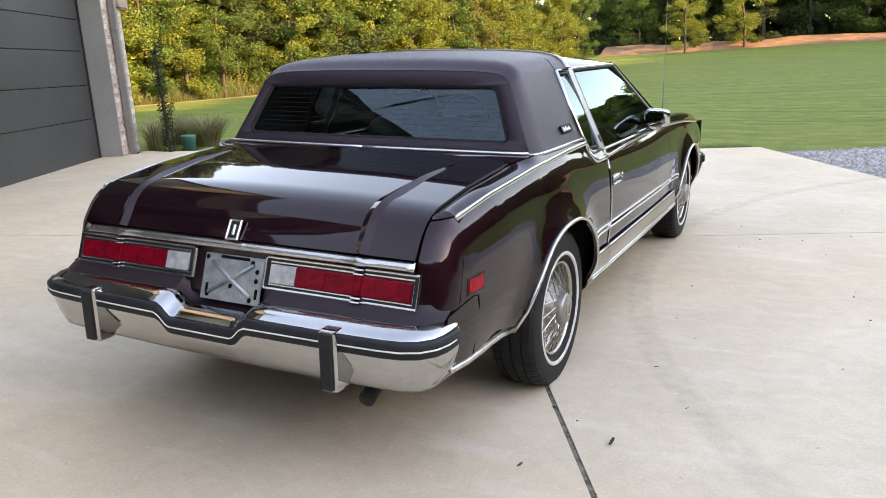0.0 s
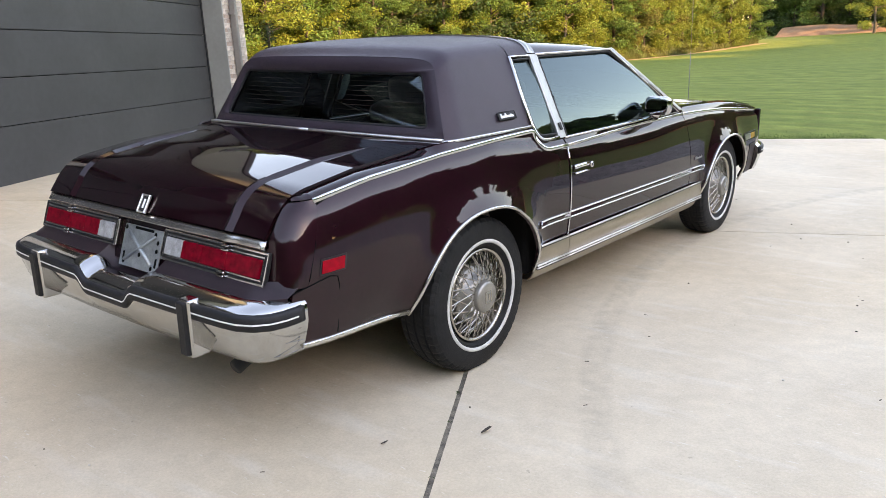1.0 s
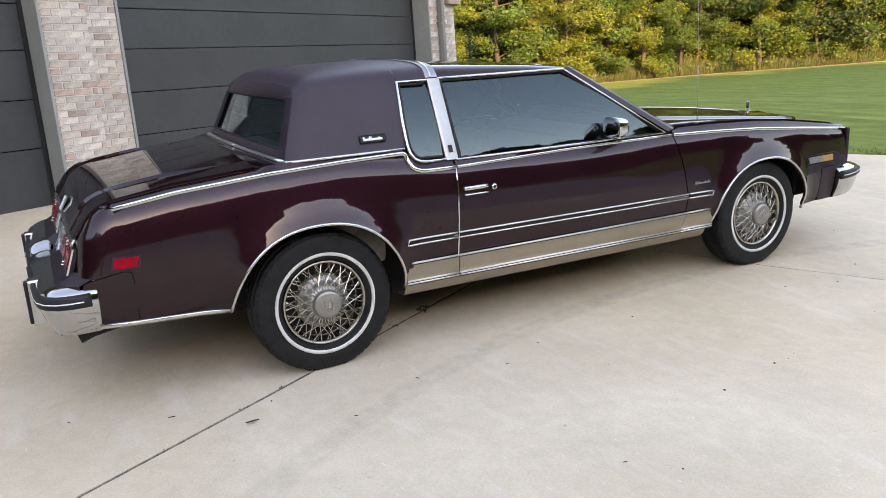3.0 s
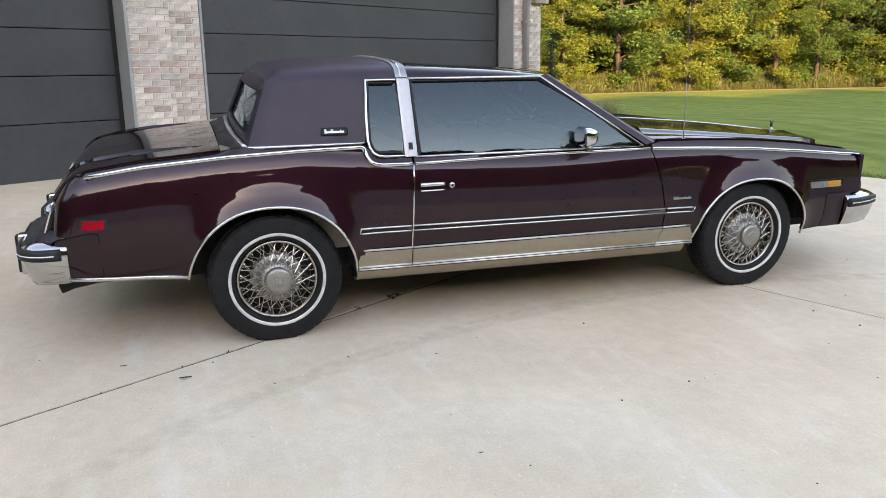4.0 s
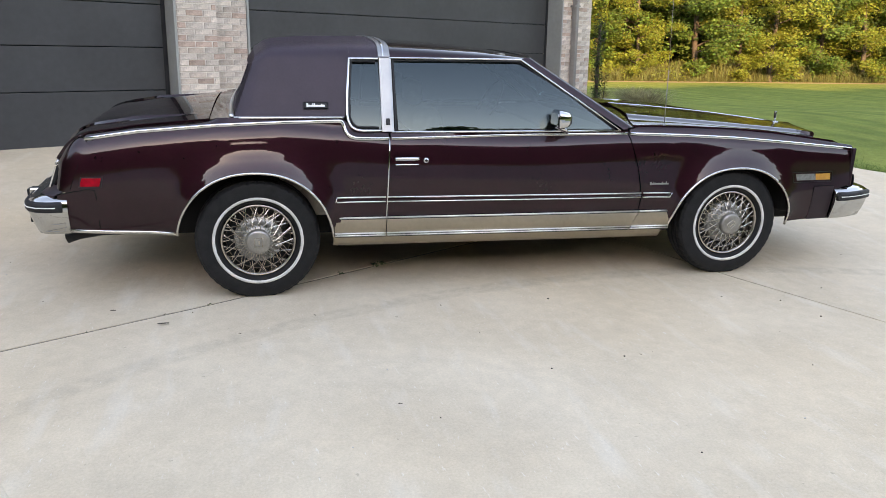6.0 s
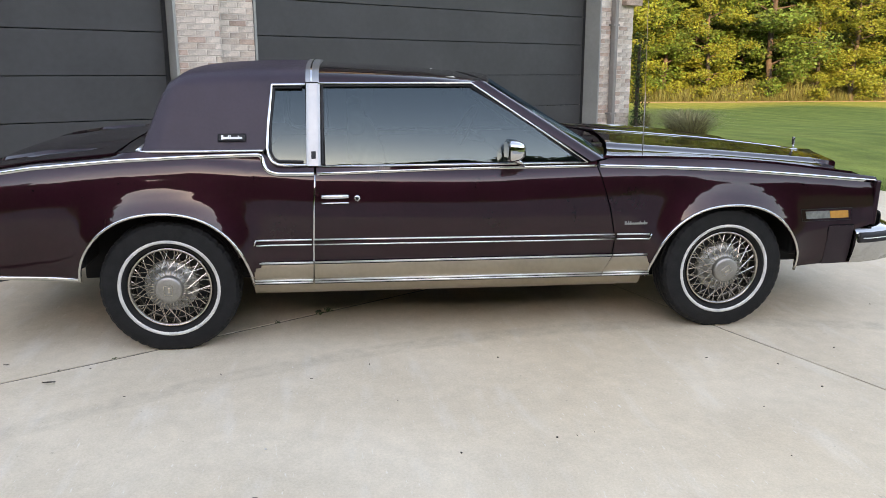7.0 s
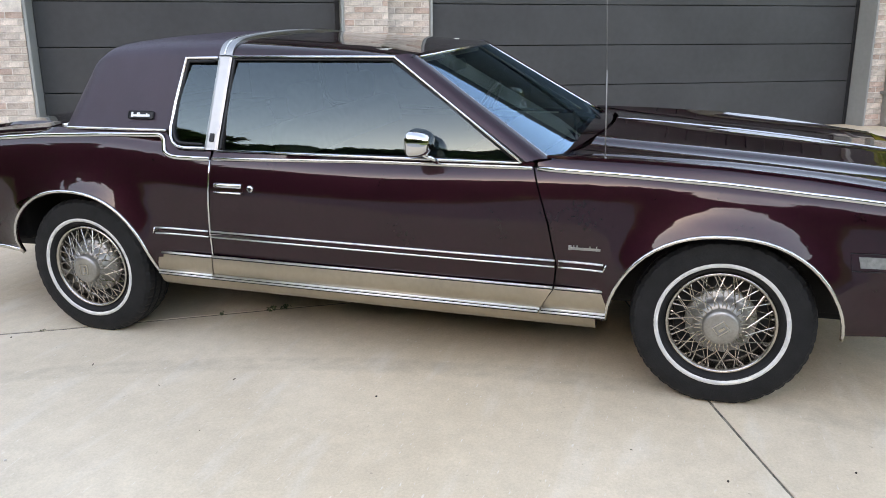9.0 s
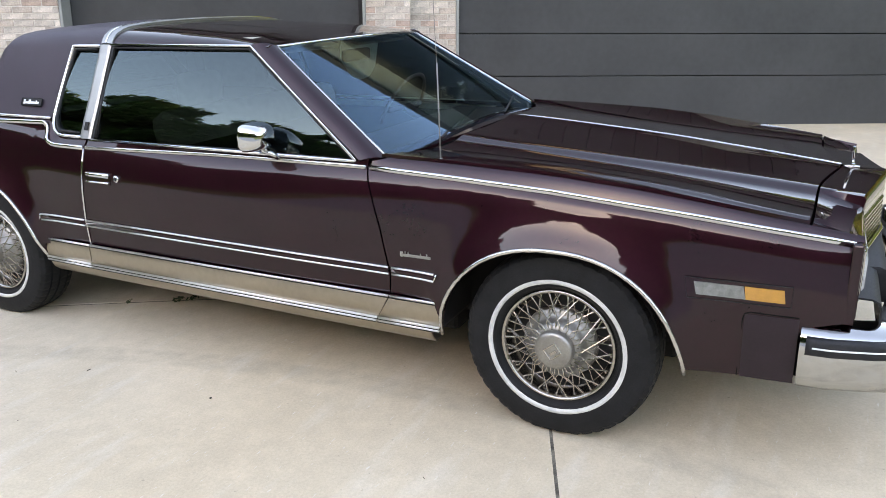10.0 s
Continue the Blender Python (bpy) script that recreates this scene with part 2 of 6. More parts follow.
    # dark specks
    sp = nt.nodes.new("ShaderNodeTexNoise")
    sp.inputs["Scale"].default_value, sp.inputs["Detail"].default_value = 34.0, 2
    nt.links.new(tc.outputs["Object"], sp.inputs["Vector"])
    sr = nt.nodes.new("ShaderNodeMapRange")
    sr.inputs["From Min"].default_value, sr.inputs["From Max"].default_value, sr.inputs["To Max"].default_value = 0.74, 0.80, 0.35
    nt.links.new(sp.outputs["Fac"], sr.inputs["Value"])
    tot = nt.nodes.new("ShaderNodeMath")
    tot.operation = "ADD"
    nt.links.new(amt.outputs[0], tot.inputs[0])
    nt.links.new(sr.outputs[0], tot.inputs[1])
    mix3 = nt.nodes.new("ShaderNodeMix")
    mix3.data_type = "RGBA"
    nt.links.new(tot.outputs[0], mix3.inputs[0])
    nt.links.new(mix2.outputs[2], mix3.inputs[6])
    mix3.inputs[7].default_value = (0.10, 0.09, 0.075, 1)
    # fine sandy grain
    fg = nt.nodes.new("ShaderNodeTexNoise")
    fg.inputs["Scale"].default_value, fg.inputs["Detail"].default_value, fg.inputs["Roughness"].default_value = 95.0, 6, 0.75
    nt.links.new(tc.outputs["Object"], fg.inputs["Vector"])
    fr = nt.nodes.new("ShaderNodeMapRange")
    fr.inputs["From Min"].default_value, fr.inputs["From Max"].default_value = 0.3, 0.7
    fr.inputs["To Min"].default_value, fr.inputs["To Max"].default_value = 0.88, 1.10
    nt.links.new(fg.outputs["Fac"], fr.inputs["Value"])
    gs = nt.nodes.new("ShaderNodeVectorMath")
    gs.operation = "SCALE"
    nt.links.new(mix3.outputs[2], gs.inputs[0])
    nt.links.new(fr.outputs[0], gs.inputs["Scale"])
    # pale chips and chalk dabs
    ch = nt.nodes.new("ShaderNodeTexNoise")
    ch.inputs["Scale"].default_value, ch.inputs["Detail"].default_value = 9.0, 8
    nt.links.new(mp.outputs[0], ch.inputs["Vector"])
    cr = nt.nodes.new("ShaderNodeMapRange")
    cr.inputs["From Min"].default_value, cr.inputs["From Max"].default_value, cr.inputs["To Max"].default_value = 0.66, 0.74, 0.55
    nt.links.new(ch.outputs["Fac"], cr.inputs["Value"])
    mix4 = nt.nodes.new("ShaderNodeMix")
    mix4.data_type = "RGBA"
    nt.links.new(cr.outputs[0], mix4.inputs[0])
    nt.links.new(gs.outputs[0], mix4.inputs[6])
    mix4.inputs[7].default_value = (0.72, 0.68, 0.60, 1)
    nt.links.new(mix4.outputs[2], b.inputs["Base Color"])
    return m


def lawn_material():
    m = material("lawn", (0.145, 0.185, 0.047), 0.9, 0, 0, 2.3, 0.20, 1.0, 28.0, 0.1)
    nt = m.node_tree
    b = nt.nodes["Principled BSDF"]
    old = b.inputs["Base Color"].links[0].from_socket
    tc = nt.nodes.new("ShaderNodeTexCoord")
    mp = nt.nodes.new("ShaderNodeMapping")
    mp.inputs["Rotation"].default_value = (0, 0, radians(-30))
    mp.inputs["Scale"].default_value = (0.22, 2.4, 1)
    nt.links.new(tc.outputs["Object"], mp.inputs["Vector"])
    n = nt.nodes.new("ShaderNodeTexNoise")
    n.inputs["Scale"].default_value, n.inputs["Detail"].default_value = 1.0, 4
    nt.links.new(mp.outputs[0], n.inputs["Vector"])
    ramp = nt.nodes.new("ShaderNodeValToRGB")
    ramp.color_ramp.elements[0].position, ramp.color_ramp.elements[0].color = 0.36, (0.72, 0.80, 0.70, 1)
    ramp.color_ramp.elements[1].position, ramp.color_ramp.elements[1].color = 0.68, (1.22, 1.12, 1.05, 1)
    nt.links.new(n.outputs["Fac"], ramp.inputs[0])
    mix = nt.nodes.new("ShaderNodeMix")
    mix.data_type, mix.blend_type = "RGBA", "MULTIPLY"
    mix.inputs[0].default_value = 1.0
    nt.links.new(old, mix.inputs[6])
    nt.links.new(ramp.outputs[0], mix.inputs[7])
    nt.links.new(mix.outputs[2], b.inputs["Base Color"])
    return m


CONCRETE = concrete_material()
LAWN = lawn_material()
JOINT_DIRT = material("joint_dirt", (0.15, 0.128, 0.10), 0.95, 0, 0, 22.0, 0.6, 0.8, 90.0)
GRAVEL = material("gravel", (0.31, 0.30, 0.285), 0.9, 0, 0, 3.0, 0.2, 0.6, 60.0, 0.3, 0.35)
STRAW = material("dry_straw_ground", (0.26, 0.19, 0.10), 0.95, 0, 0, 1.5, 0.3, 0.6, 30.0)
DIRT = material("red_dirt", (0.24, 0.13, 0.07), 0.95, 0, 0, 0.8, 0.3, 0.6, 20.0)


# ---- mesh helpers ----
def lerp_tab(x, tab):
    return float(np.interp(x, [t[0] for t in tab], [t[1] for t in tab]))


def smooth01(x):
    x = min(1.0, max(0.0, x))
    return x * x * (3 - 2 * x)


def mesh_from(name, verts, faces, mat, smooth=True):
    me = bpy.data.meshes.new(name)
    me.from_pydata([tuple(v) for v in verts], [], faces)
    if smooth:
        me.polygons.foreach_set("use_smooth", [True] * len(me.polygons))
    mats = mat if isinstance(mat, (list, tuple)) else [mat]
    for k in mats:
        me.materials.append(k)
    me.update()
    return me


def part(name, bm, mat, parent=None, label="", smooth=True):
    """Links a bmesh, or a mesh, as one object under its thing."""
    if isinstance(bm, bpy.types.Mesh):
        me = bm
    else:
        me = bpy.data.meshes.new(name)
        bm.to_mesh(me)
        bm.free()
        me.materials.append(mat)
        if smooth:
            me.polygons.foreach_set("use_smooth", [True] * len(me.polygons))
    ob = new(name, me)
    if parent is not None:
        ob.parent = parent
    if label:
        tagged(ob, label)
    return ob


def sharp(ob, deg=35):
    """Marks edges sharper than deg so that smooth shading keeps them crisp."""
    bm = bmesh.new()
    bm.from_mesh(ob.data)
    for e in bm.edges:
        if len(e.link_faces) == 2 and e.calc_face_angle(0) > radians(deg):
            e.smooth = False
    bm.to_mesh(ob.data)
    bm.free()
    return ob


def grid(P, flip=False, thick=0.0):
    """A bmesh from an n x m array of points, with a turned-in rim when thick is given (the second layer lies inwards by thick)."""
    P = np.asarray(P, float)
    n, m = P.shape[:2]
    bm = bmesh.new()
    V = [[bm.verts.new(P[i, j]) for j in range(m)] for i in range(n)]
    for i in range(n - 1):
        for j in range(m - 1):
            q = (V[i][j], V[i + 1][j], V[i + 1][j + 1], V[i][j + 1])
            q = tuple(reversed(q)) if flip else q
            if len({tuple(v.co) for v in q}) >= 3:
                try:
                    bm.faces.new(q)
                except ValueError:
                    pass
    bmesh.ops.remove_doubles(bm, verts=bm.verts, dist=1e-5)
    if thick:
        bm.normal_update()
        bmesh.ops.solidify(bm, geom=bm.faces[:], thickness=thick)
        bm.normal_update()
        for e in bm.edges:
            if len(e.link_faces) == 2 and e.calc_face_angle(0) > radians(48):
                e.smooth = False
    bm.normal_update()
    return bm


def sweep(path, profile, up=(0, 0, 1), closed=False, outward=None):
    """Sweeps a closed profile of (a, b) along a path: a goes sideways (tangent x up), b goes along up."""
    path = [Vector(p) for p in path]
    bm = bmesh.new()
    rings = []
    n = len(path)
    for i, p in enumerate(path):
        a = path[(i - 1) % n] if (closed or i > 0) else p
        b = path[(i + 1) % n] if (closed or i < n - 1) else p
        t = (b - a).normalized()
        u0 = Vector(up[i] if isinstance(up, list) else up)
        s = t.cross(u0)
        s = s.normalized() if s.length > 1e-6 else Vector((1, 0, 0))
        u = s.cross(t).normalized()
        rings.append([bm.verts.new(p + s * q[0] + u * q[1]) for q in profile])
    m = len(profile)
    for i in range(n if closed else n - 1):
        r0, r1 = rings[i], rings[(i + 1) % n]
        for j in range(m):
            bm.faces.new((r0[j], r0[(j + 1) % m], r1[(j + 1) % m], r1[j]))
    if not closed:
        bm.faces.new(list(reversed(rings[0])))
        bm.faces.new(rings[-1])
    bmesh.ops.recalc_face_normals(bm, faces=bm.faces)
    return bm


def round_profile(r, k=8, sx=1.0, sy=1.0):
    return [(sx * r * math.cos(2 * math.pi * i / k), sy * r * math.sin(2 * math.pi * i / k)) for i in range(k)]


def rect_profile(w, h, c=0.2):
    """A rectangle w x h with clipped corners, about its middle."""
    a, b, k = w / 2, h / 2, min(w, h) * c
    return [(a - k, -b), (a, -b + k), (a, b - k), (a - k, b), (-a + k, b), (-a, b - k), (-a, -b + k), (-a + k, -b)]


def box(sx, sy, sz, at=(0, 0, 0), bevel=0.0, m=None):
    bm = bmesh.new()
    bmesh.ops.create_cube(bm, size=1)
    bmesh.ops.scale(bm, vec=(sx, sy, sz), verts=bm.verts)
    if bevel:
        bmesh.ops.bevel(bm, geom=bm.edges[:], offset=bevel, segments=2, profile=0.5, affect="EDGES")
    if m is not None:
        bmesh.ops.transform(bm, matrix=m, verts=bm.verts)
    bmesh.ops.translate(bm, vec=at, verts=bm.verts)
    return bm


def lathe(profile, seg=64, axis="x"):
    """Turns a profile of (along, radius) about an axis through the origin."""
    bm = bmesh.new()
    rings = []
    for k in range(seg):
        a = 2 * math.pi * k / seg
        c, s = math.cos(a), math.sin(a)
        rings.append([bm.verts.new((h, r * c, r * s) if axis == "x" else (r * c, r * s, h)) for h, r in profile])
    for k in range(seg):
        r0, r1 = rings[k], rings[(k + 1) % seg]
        for j in range(len(profile) - 1):
            bm.faces.new((r0[j], r0[j + 1], r1[j + 1], r1[j]))
    bmesh.ops.remove_doubles(bm, verts=bm.verts, dist=1e-6)
    bmesh.ops.recalc_face_normals(bm, faces=bm.faces)
    return bm


def join(*bms):
    """Puts several bmeshes of one part into one."""
    out = bmesh.new()
    for b in bms:
        me = bpy.data.meshes.new("tmp")
        b.to_mesh(me)
        b.free()
        out.from_mesh(me)
        bpy.data.meshes.remove(me)
    return out


def rod(a, b, r, k=6):
    return sweep([a, b], round_profile(r, k), (0, 0, 1) if abs((Vector(b) - Vector(a)).normalized().z) < 0.95 else (0, 1, 0))


def thing(name, label, category, m=None, group="", kind=""):
    ob = new(name)
    ob.empty_display_size = 0.1
    if m is not None:
        ob.matrix_basis = m
    return tagged(ob, label, category, group, kind)


# ---- the lie of the land ----
NX, NY = 0.871, 0.492                # away from the garage
def wall_xy(u, n):
    """u metres along the garage, n metres out from it."""
    return (-NY * u + NX * n, NX * u + NY * n)


def un(x, y):
    return (-NY * x + NX * y, NX * x + NY * y)


def ground_z(x, y):
    u, n = un(x, y)
    z = 0.036 - 0.047 * x if x < 0.9 else -0.0063 - 0.018 * (x - 0.9)
    z = max(z, -0.12)
    k = smooth01((-1.4 - n) / 3.5)
    z = z * (1 - k) + 0.345 * k
    far = smooth01((math.hypot(x, y) - 9) / 14)
    return z * (1 - far) + 0.06 * far

# ---- ground, driveway, garage ----
def surface(name, us, ns, mat, lift, label, category, edge=None, thick=0.12):
    """A slab over a grid in garage axes that follows the land, with a skirt."""
    P = []
    for i in range(len(us)):
        row = []
        for n in ns:
            u = us[i] if edge is None else edge(us[i], n)
            x, y = wall_xy(u, n)
            row.append((x, y, ground_z(x, y) + lift))
        P.append(row)
    ob = part(name, grid(P, flip=True, thick=thick), mat)
    sharp(ob, 35)
    return tagged(ob, label, category, kind="structure")


JOINT = -0.05                        # the long joint runs along the garage here
def far_edge(n):
    return lerp_tab(n, [(-5.2, 7.4), (-4.66, 7.36), (-4.4, 6.85), (0.5, 5.62), (4.24, 5.76)])


def cross_joint(n):
    return 1.05 - 0.14 * n if n > 0 else 1.05


def span(a, b, k):
    return [a + (b - a) * i / k for i in range(k + 1)]


driveway = thing("driveway", "pale grey poured concrete driveway with sawn joints", "driveway", kind="structure")
G = 0.0100
for n0, n1 in ((-5.3, JOINT - G), (JOINT + G, 4.24)):
    ns = span(n0, n1, 14)
    for lo, hi in ((lambda n: -14.0, lambda n: -3.3305), (lambda n: -3.3215, lambda n: cross_joint(n) - 0.006), (lambda n: cross_joint(n) + 0.006, far_edge)):
        slab = surface("concrete_slab", span(0, 1, 26), ns, CONCRETE, 0.0, "", "", lambda s, n, lo=lo, hi=hi: lo(n) + s * (hi(n) - lo(n)))
        del slab["kind"]
        slab.parent = driveway

part("slab_lip", sweep([(*wall_xy(-3.290, n), ground_z(*wall_xy(-3.290, n)) - 0.021) for n in span(JOINT + 0.03, 4.2, 20)], round_profile(0.030, 14)), CONCRETE, driveway, "rounded worn edge of the slab")
joint_dirt = surface("joint_filler", span(-13.9, 5.5, 60), span(-5.2, 4.2, 20), JOINT_DIRT, -0.0045, "", "", None, 0.0)
del joint_dirt["kind"]
joint_dirt.parent = driveway

def lawn_z(x, y):
    u, n = un(x, y)
    z = ground_z(x, y) - 0.035
    z += 0.05 * noise.noise(Vector((x * 0.06, y * 0.06, 0))) * smooth01((math.hypot(x, y) - 10) / 20)
    # the field rises gently beyond the lawn's far end
    z += 1.2 * smooth01((y - 55) / 60)
    return z

def axis_steps():
    s = [0.0]
    step = 0.7
    while s[-1] < 900:
        s.append(s[-1] + step)
        if s[-1] > 14:
            step *= 1.13
    return [-v for v in reversed(s[1:])] + s

ax = axis_steps()
lawn = part("ground_lawn", grid([[(x, y, lawn_z(x, y) - (0.10 if (-5.2 < un(x, y)[1] < 4.0 and -14 < un(x, y)[0] < 5.3) else 0.0)) for y in ax] for x in ax], flip=True), LAWN)
tagged(lawn, "mown green lawn reaching to the woods", "lawn", kind="structure")

surface("gravel_strip", span(-14, 6.6, 50), span(4.27, 7.5, 8), GRAVEL, -0.022, "loose grey crushed gravel beside the driveway", "gravel", lambda s, n: min(s, 5.25 + 0.25 * noise.noise(Vector((n * 2, 0, 0)))))

# unseen gravel sheet, added to brighten what the car's side reflects
surface("reflected_gravel", span(-14, 1.5, 40), span(7.5, 17, 20), GRAVEL, -0.022, "unseen grey gravel sheet added for the car's side to reflect", "gravel")

DOOR_N, FACE_N, LOW_N = -5.0, -4.69, -4.93
TOP_Z, HEAD_Z = 3.3, 2.85

def wall_box(u0, u1, n0, n1, z0, z1, bevel=0.0):
    """A box in garage axes, in world coordinates."""
    rot = Matrix.Rotation(math.atan2(NX, -NY), 4, "Z")
    x, y = wall_xy((u0 + u1) / 2, (n0 + n1) / 2)
    return box(u1 - u0, n1 - n0, z1 - z0, (x, y, (z0 + z1) / 2), bevel, rot)

def panel_door(u0, u1, dn, label):
    d = thing("garage_door", label, "garage door")
    zs = [0.335, 0.90, 1.36, 1.815, 2.235, 2.69, 2.95]
    for a, b in zip(zs, zs[1:]):
        part("door_section", wall_box(u0, u1, dn - 0.045, dn, a + 0.004, b - 0.004, 0.006), DOORPAINT, d, smooth=False)
    part("backing", wall_box(u0, u1, dn - 0.06, dn - 0.05, zs[0], zs[-1]), DARK, d, smooth=False)
    part("bottom_seal", wall_box(u0, u1, dn - 0.04, dn - 0.004, zs[0] - 0.025, zs[0] + 0.002, 0.004), RUBBER, d, smooth=False)
    part("side_seal", wall_box(u1 - 0.05, u1 - 0.004, dn + 0.002, dn + 0.014, zs[0], zs[-1], 0.003), RUBBER, d, "black rubber weather strip", smooth=False)
    return d

panel_door(1.0, 6.53, DOOR_N, "wide charcoal sectional garage door, closed, between brick piers")
panel_door(-3.06, 0.0, DOOR_N + 0.09, "narrower charcoal sectional garage door, closed, beside a brick pier")

BRICK_L, BRICK_H, BRICK_MORTAR = 0.194, 0.0575, 0.0095
def brick_mesh(w, mat, seed):
    bm = box(w, 0.03, BRICK_H, (0, 0, 0), 0.0)
    rng = random.Random(seed)
    for v in bm.verts:
        v.co += Vector((rng.uniform(-1, 1) * 0.0015, rng.uniform(-1, 1) * 0.0015, rng.uniform(-1, 1) * 0.0015))
    bmesh.ops.bevel(bm, geom=bm.edges[:], offset=0.004, segments=1, affect="EDGES")
    me = bpy.data.meshes.new("brick")
    bm.to_mesh(me)
    bm.free()
    me.materials.append(mat)
    return me

BRICK_POOL = {}
def brick_object(w, k):
    key = (round(w, 3), k)
    if key not in BRICK_POOL:
        BRICK_POOL[key] = brick_mesh(w, (BRICK_PALE, BRICK, BRICK_PALE, BRICK, BRICK_PINK, BRICK_PALE)[k], k + 7)
    return BRICK_POOL[key]

def brick_face(parent, u0, u1, n, z0, z1, face="front", seed=1):
    """A face of running-bond bricks, each one proud of the mortar behind it."""
    rng = random.Random(seed)
    pitch = BRICK_H + BRICK_MORTAR
    rot = math.atan2(NX, -NY)
    row = 0
    z = z0 + BRICK_H / 2
    while z + BRICK_H / 2 <= z1:
        a = u0
        first = BRICK_L if row % 2 == 0 else BRICK_L / 2
        while a < u1 - 0.02:
            w = min(first, u1 - a)
            first = BRICK_L
            if u1 - (a + w) < 0.03:
                w = u1 - a
            k = rng.randrange(6)
            ob = new("brick", brick_object(w - 0.0, k))
            c = a + w / 2
            proud = rng.uniform(-0.002, 0.003)
            if face == "front":
                x, y = wall_xy(c, n + proud)
                ob.matrix_basis = Matrix.Translation((x, y, z)) @ Matrix.Rotation(rot, 4, "Z")
            else:
                x, y = wall_xy(n + proud, c)
                ob.matrix_basis = Matrix.Translation((x, y, z)) @ Matrix.Rotation(rot + math.pi / 2, 4, "Z")
            ob.parent = parent
            a += w + BRICK_MORTAR
        row += 1
        z += pitch

def wall_piece(name, u0, u1, n0, n1, z0, z1, mat, label):
    ob = part(name, wall_box(u0, u1, n0, n1, z0, z1), mat, smooth=False)
    return tagged(ob, label, "wall", kind="structure")

B = 0.0055
pier_mid = wall_piece("wall_pier_middle", 0.035, 0.50, LOW_N, FACE_N - B, 0.2, HEAD_Z, MORTAR, "pale mixed brick pier between the garage doors")
pier_mid_low = wall_piece("wall_pier_recess", 0.50, 1.0, DOOR_N - 0.3, LOW_N - B, 0.2, HEAD_Z, MORTAR, "recessed pale brick strip beside the wide garage door")
pier_right = wall_piece("wall_pier_corner", 6.56, 7.30, DOOR_N - 0.3, FACE_N - B, 0.2, HEAD_Z, MORTAR, "pale brick corner pier of the garage")
wall_left = wall_piece("wall_left", -7.0, -3.10, DOOR_N - 0.3, FACE_N - B, 0.2, HEAD_Z, MORTAR, "pale mixed brick garage wall")
wall_piece("wall_head", -7.0, 7.30, DOOR_N - 0.3, FACE_N, HEAD_Z, TOP_Z - 0.025, SIDING, "charcoal band above the garage doors")
wall_piece("wall_side", 7.0, 7.28, -12.0, DOOR_N - 0.3, 0.1, TOP_Z, MORTAR, "pale brick side wall of the garage")
wall_piece("wall_back", -7.0, 7.28, -12.3, -12.0, 0.1, TOP_Z, MORTAR, "pale brick back wall of the garage")
wall_piece("wall_end", -7.3, -7.0, -12.3, FACE_N, 0.1, TOP_Z, MORTAR, "pale brick end wall of the garage")
# a steep gable stands over the doors, with lower roofs on both sides of it
WING_Z, PEAK_U, PEAK_Z, PITCH = 3.65, 1.2, 6.60, 0.89
LEFT_U, RIGHT_U = PEAK_U - (PEAK_Z - WING_Z) / PITCH, PEAK_U + (PEAK_Z - WING_Z) / PITCH

def wall_prism(uz, n0, n1):
    """An outline in the garage's front plane, drawn out from n0 to n1."""
    bm = bmesh.new()
    a, b = ([bm.verts.new((*wall_xy(u, n), z)) for u, z in uz] for n in (n0, n1))
    bm.faces.new(a)
    bm.faces.new(list(reversed(b)))
    for k in range(len(uz)):
        m = (k + 1) % len(uz)
        bm.faces.new((a[k], b[k], b[m], a[m]))
    bmesh.ops.recalc_face_normals(bm, faces=bm.faces)
    return bm

def rake(lo, hi):
    """Outline of a folded band that follows both slopes of the gable."""
    line = [(LEFT_U, WING_Z), (PEAK_U, PEAK_Z), (RIGHT_U, WING_Z)]
    return [(u, z + lo) for u, z in line] + [(u, z + hi) for u, z in reversed(line)]

def siding_top(u):
    return max(WING_Z, PEAK_Z - PITCH * abs(u - PEAK_U))

upper = part("wall_upper", wall_prism([(LEFT_U, TOP_Z), (RIGHT_U, TOP_Z), (RIGHT_U, WING_Z), (PEAK_U, PEAK_Z), (LEFT_U, WING_Z)], -12.3, FACE_N - 0.10), SIDING, smooth=False)
tagged(upper, "charcoal board and batten siding of the garage gable", "wall", kind="structure")
wing = wall_piece("wall_wing", -7.3, LEFT_U, -12.3, FACE_N - 0.10, TOP_Z, WING_Z, SIDING, "charcoal siding above the narrower garage door")
wing_right = wall_piece("wall_wing_corner", RIGHT_U, 7.30, -12.3, FACE_N - 0.10, TOP_Z, WING_Z, SIDING, "charcoal siding above the wide garage door's end")
for i in range(48):
    u = -7.25 + i * 0.30
    own = wing if u < LEFT_U else (upper if u < RIGHT_U - 0.05 else wing_right)
    part("batten", wall_box(u, u + 0.045, FACE_N - 0.10, FACE_N - 0.078, TOP_Z + 0.02, min(siding_top(u), siding_top(u + 0.045)) - 0.03), SIDING, own, smooth=False)
r = part("roof", wall_prism(rake(0.012, 0.20), -12.6, -3.85), ROOF, smooth=False)
tagged(r, "dark steep gable roof with a deep eave", "roof", kind="structure")
part("soffit", wall_prism(rake(-0.008, 0.008), FACE_N - 0.095, -3.88), SOFFIT, r, "pale painted soffit under the eave", smooth=False)
part("fascia", wall_prism(rake(-0.05, 0.22), -3.848, -3.822), SIDING, r, smooth=False)
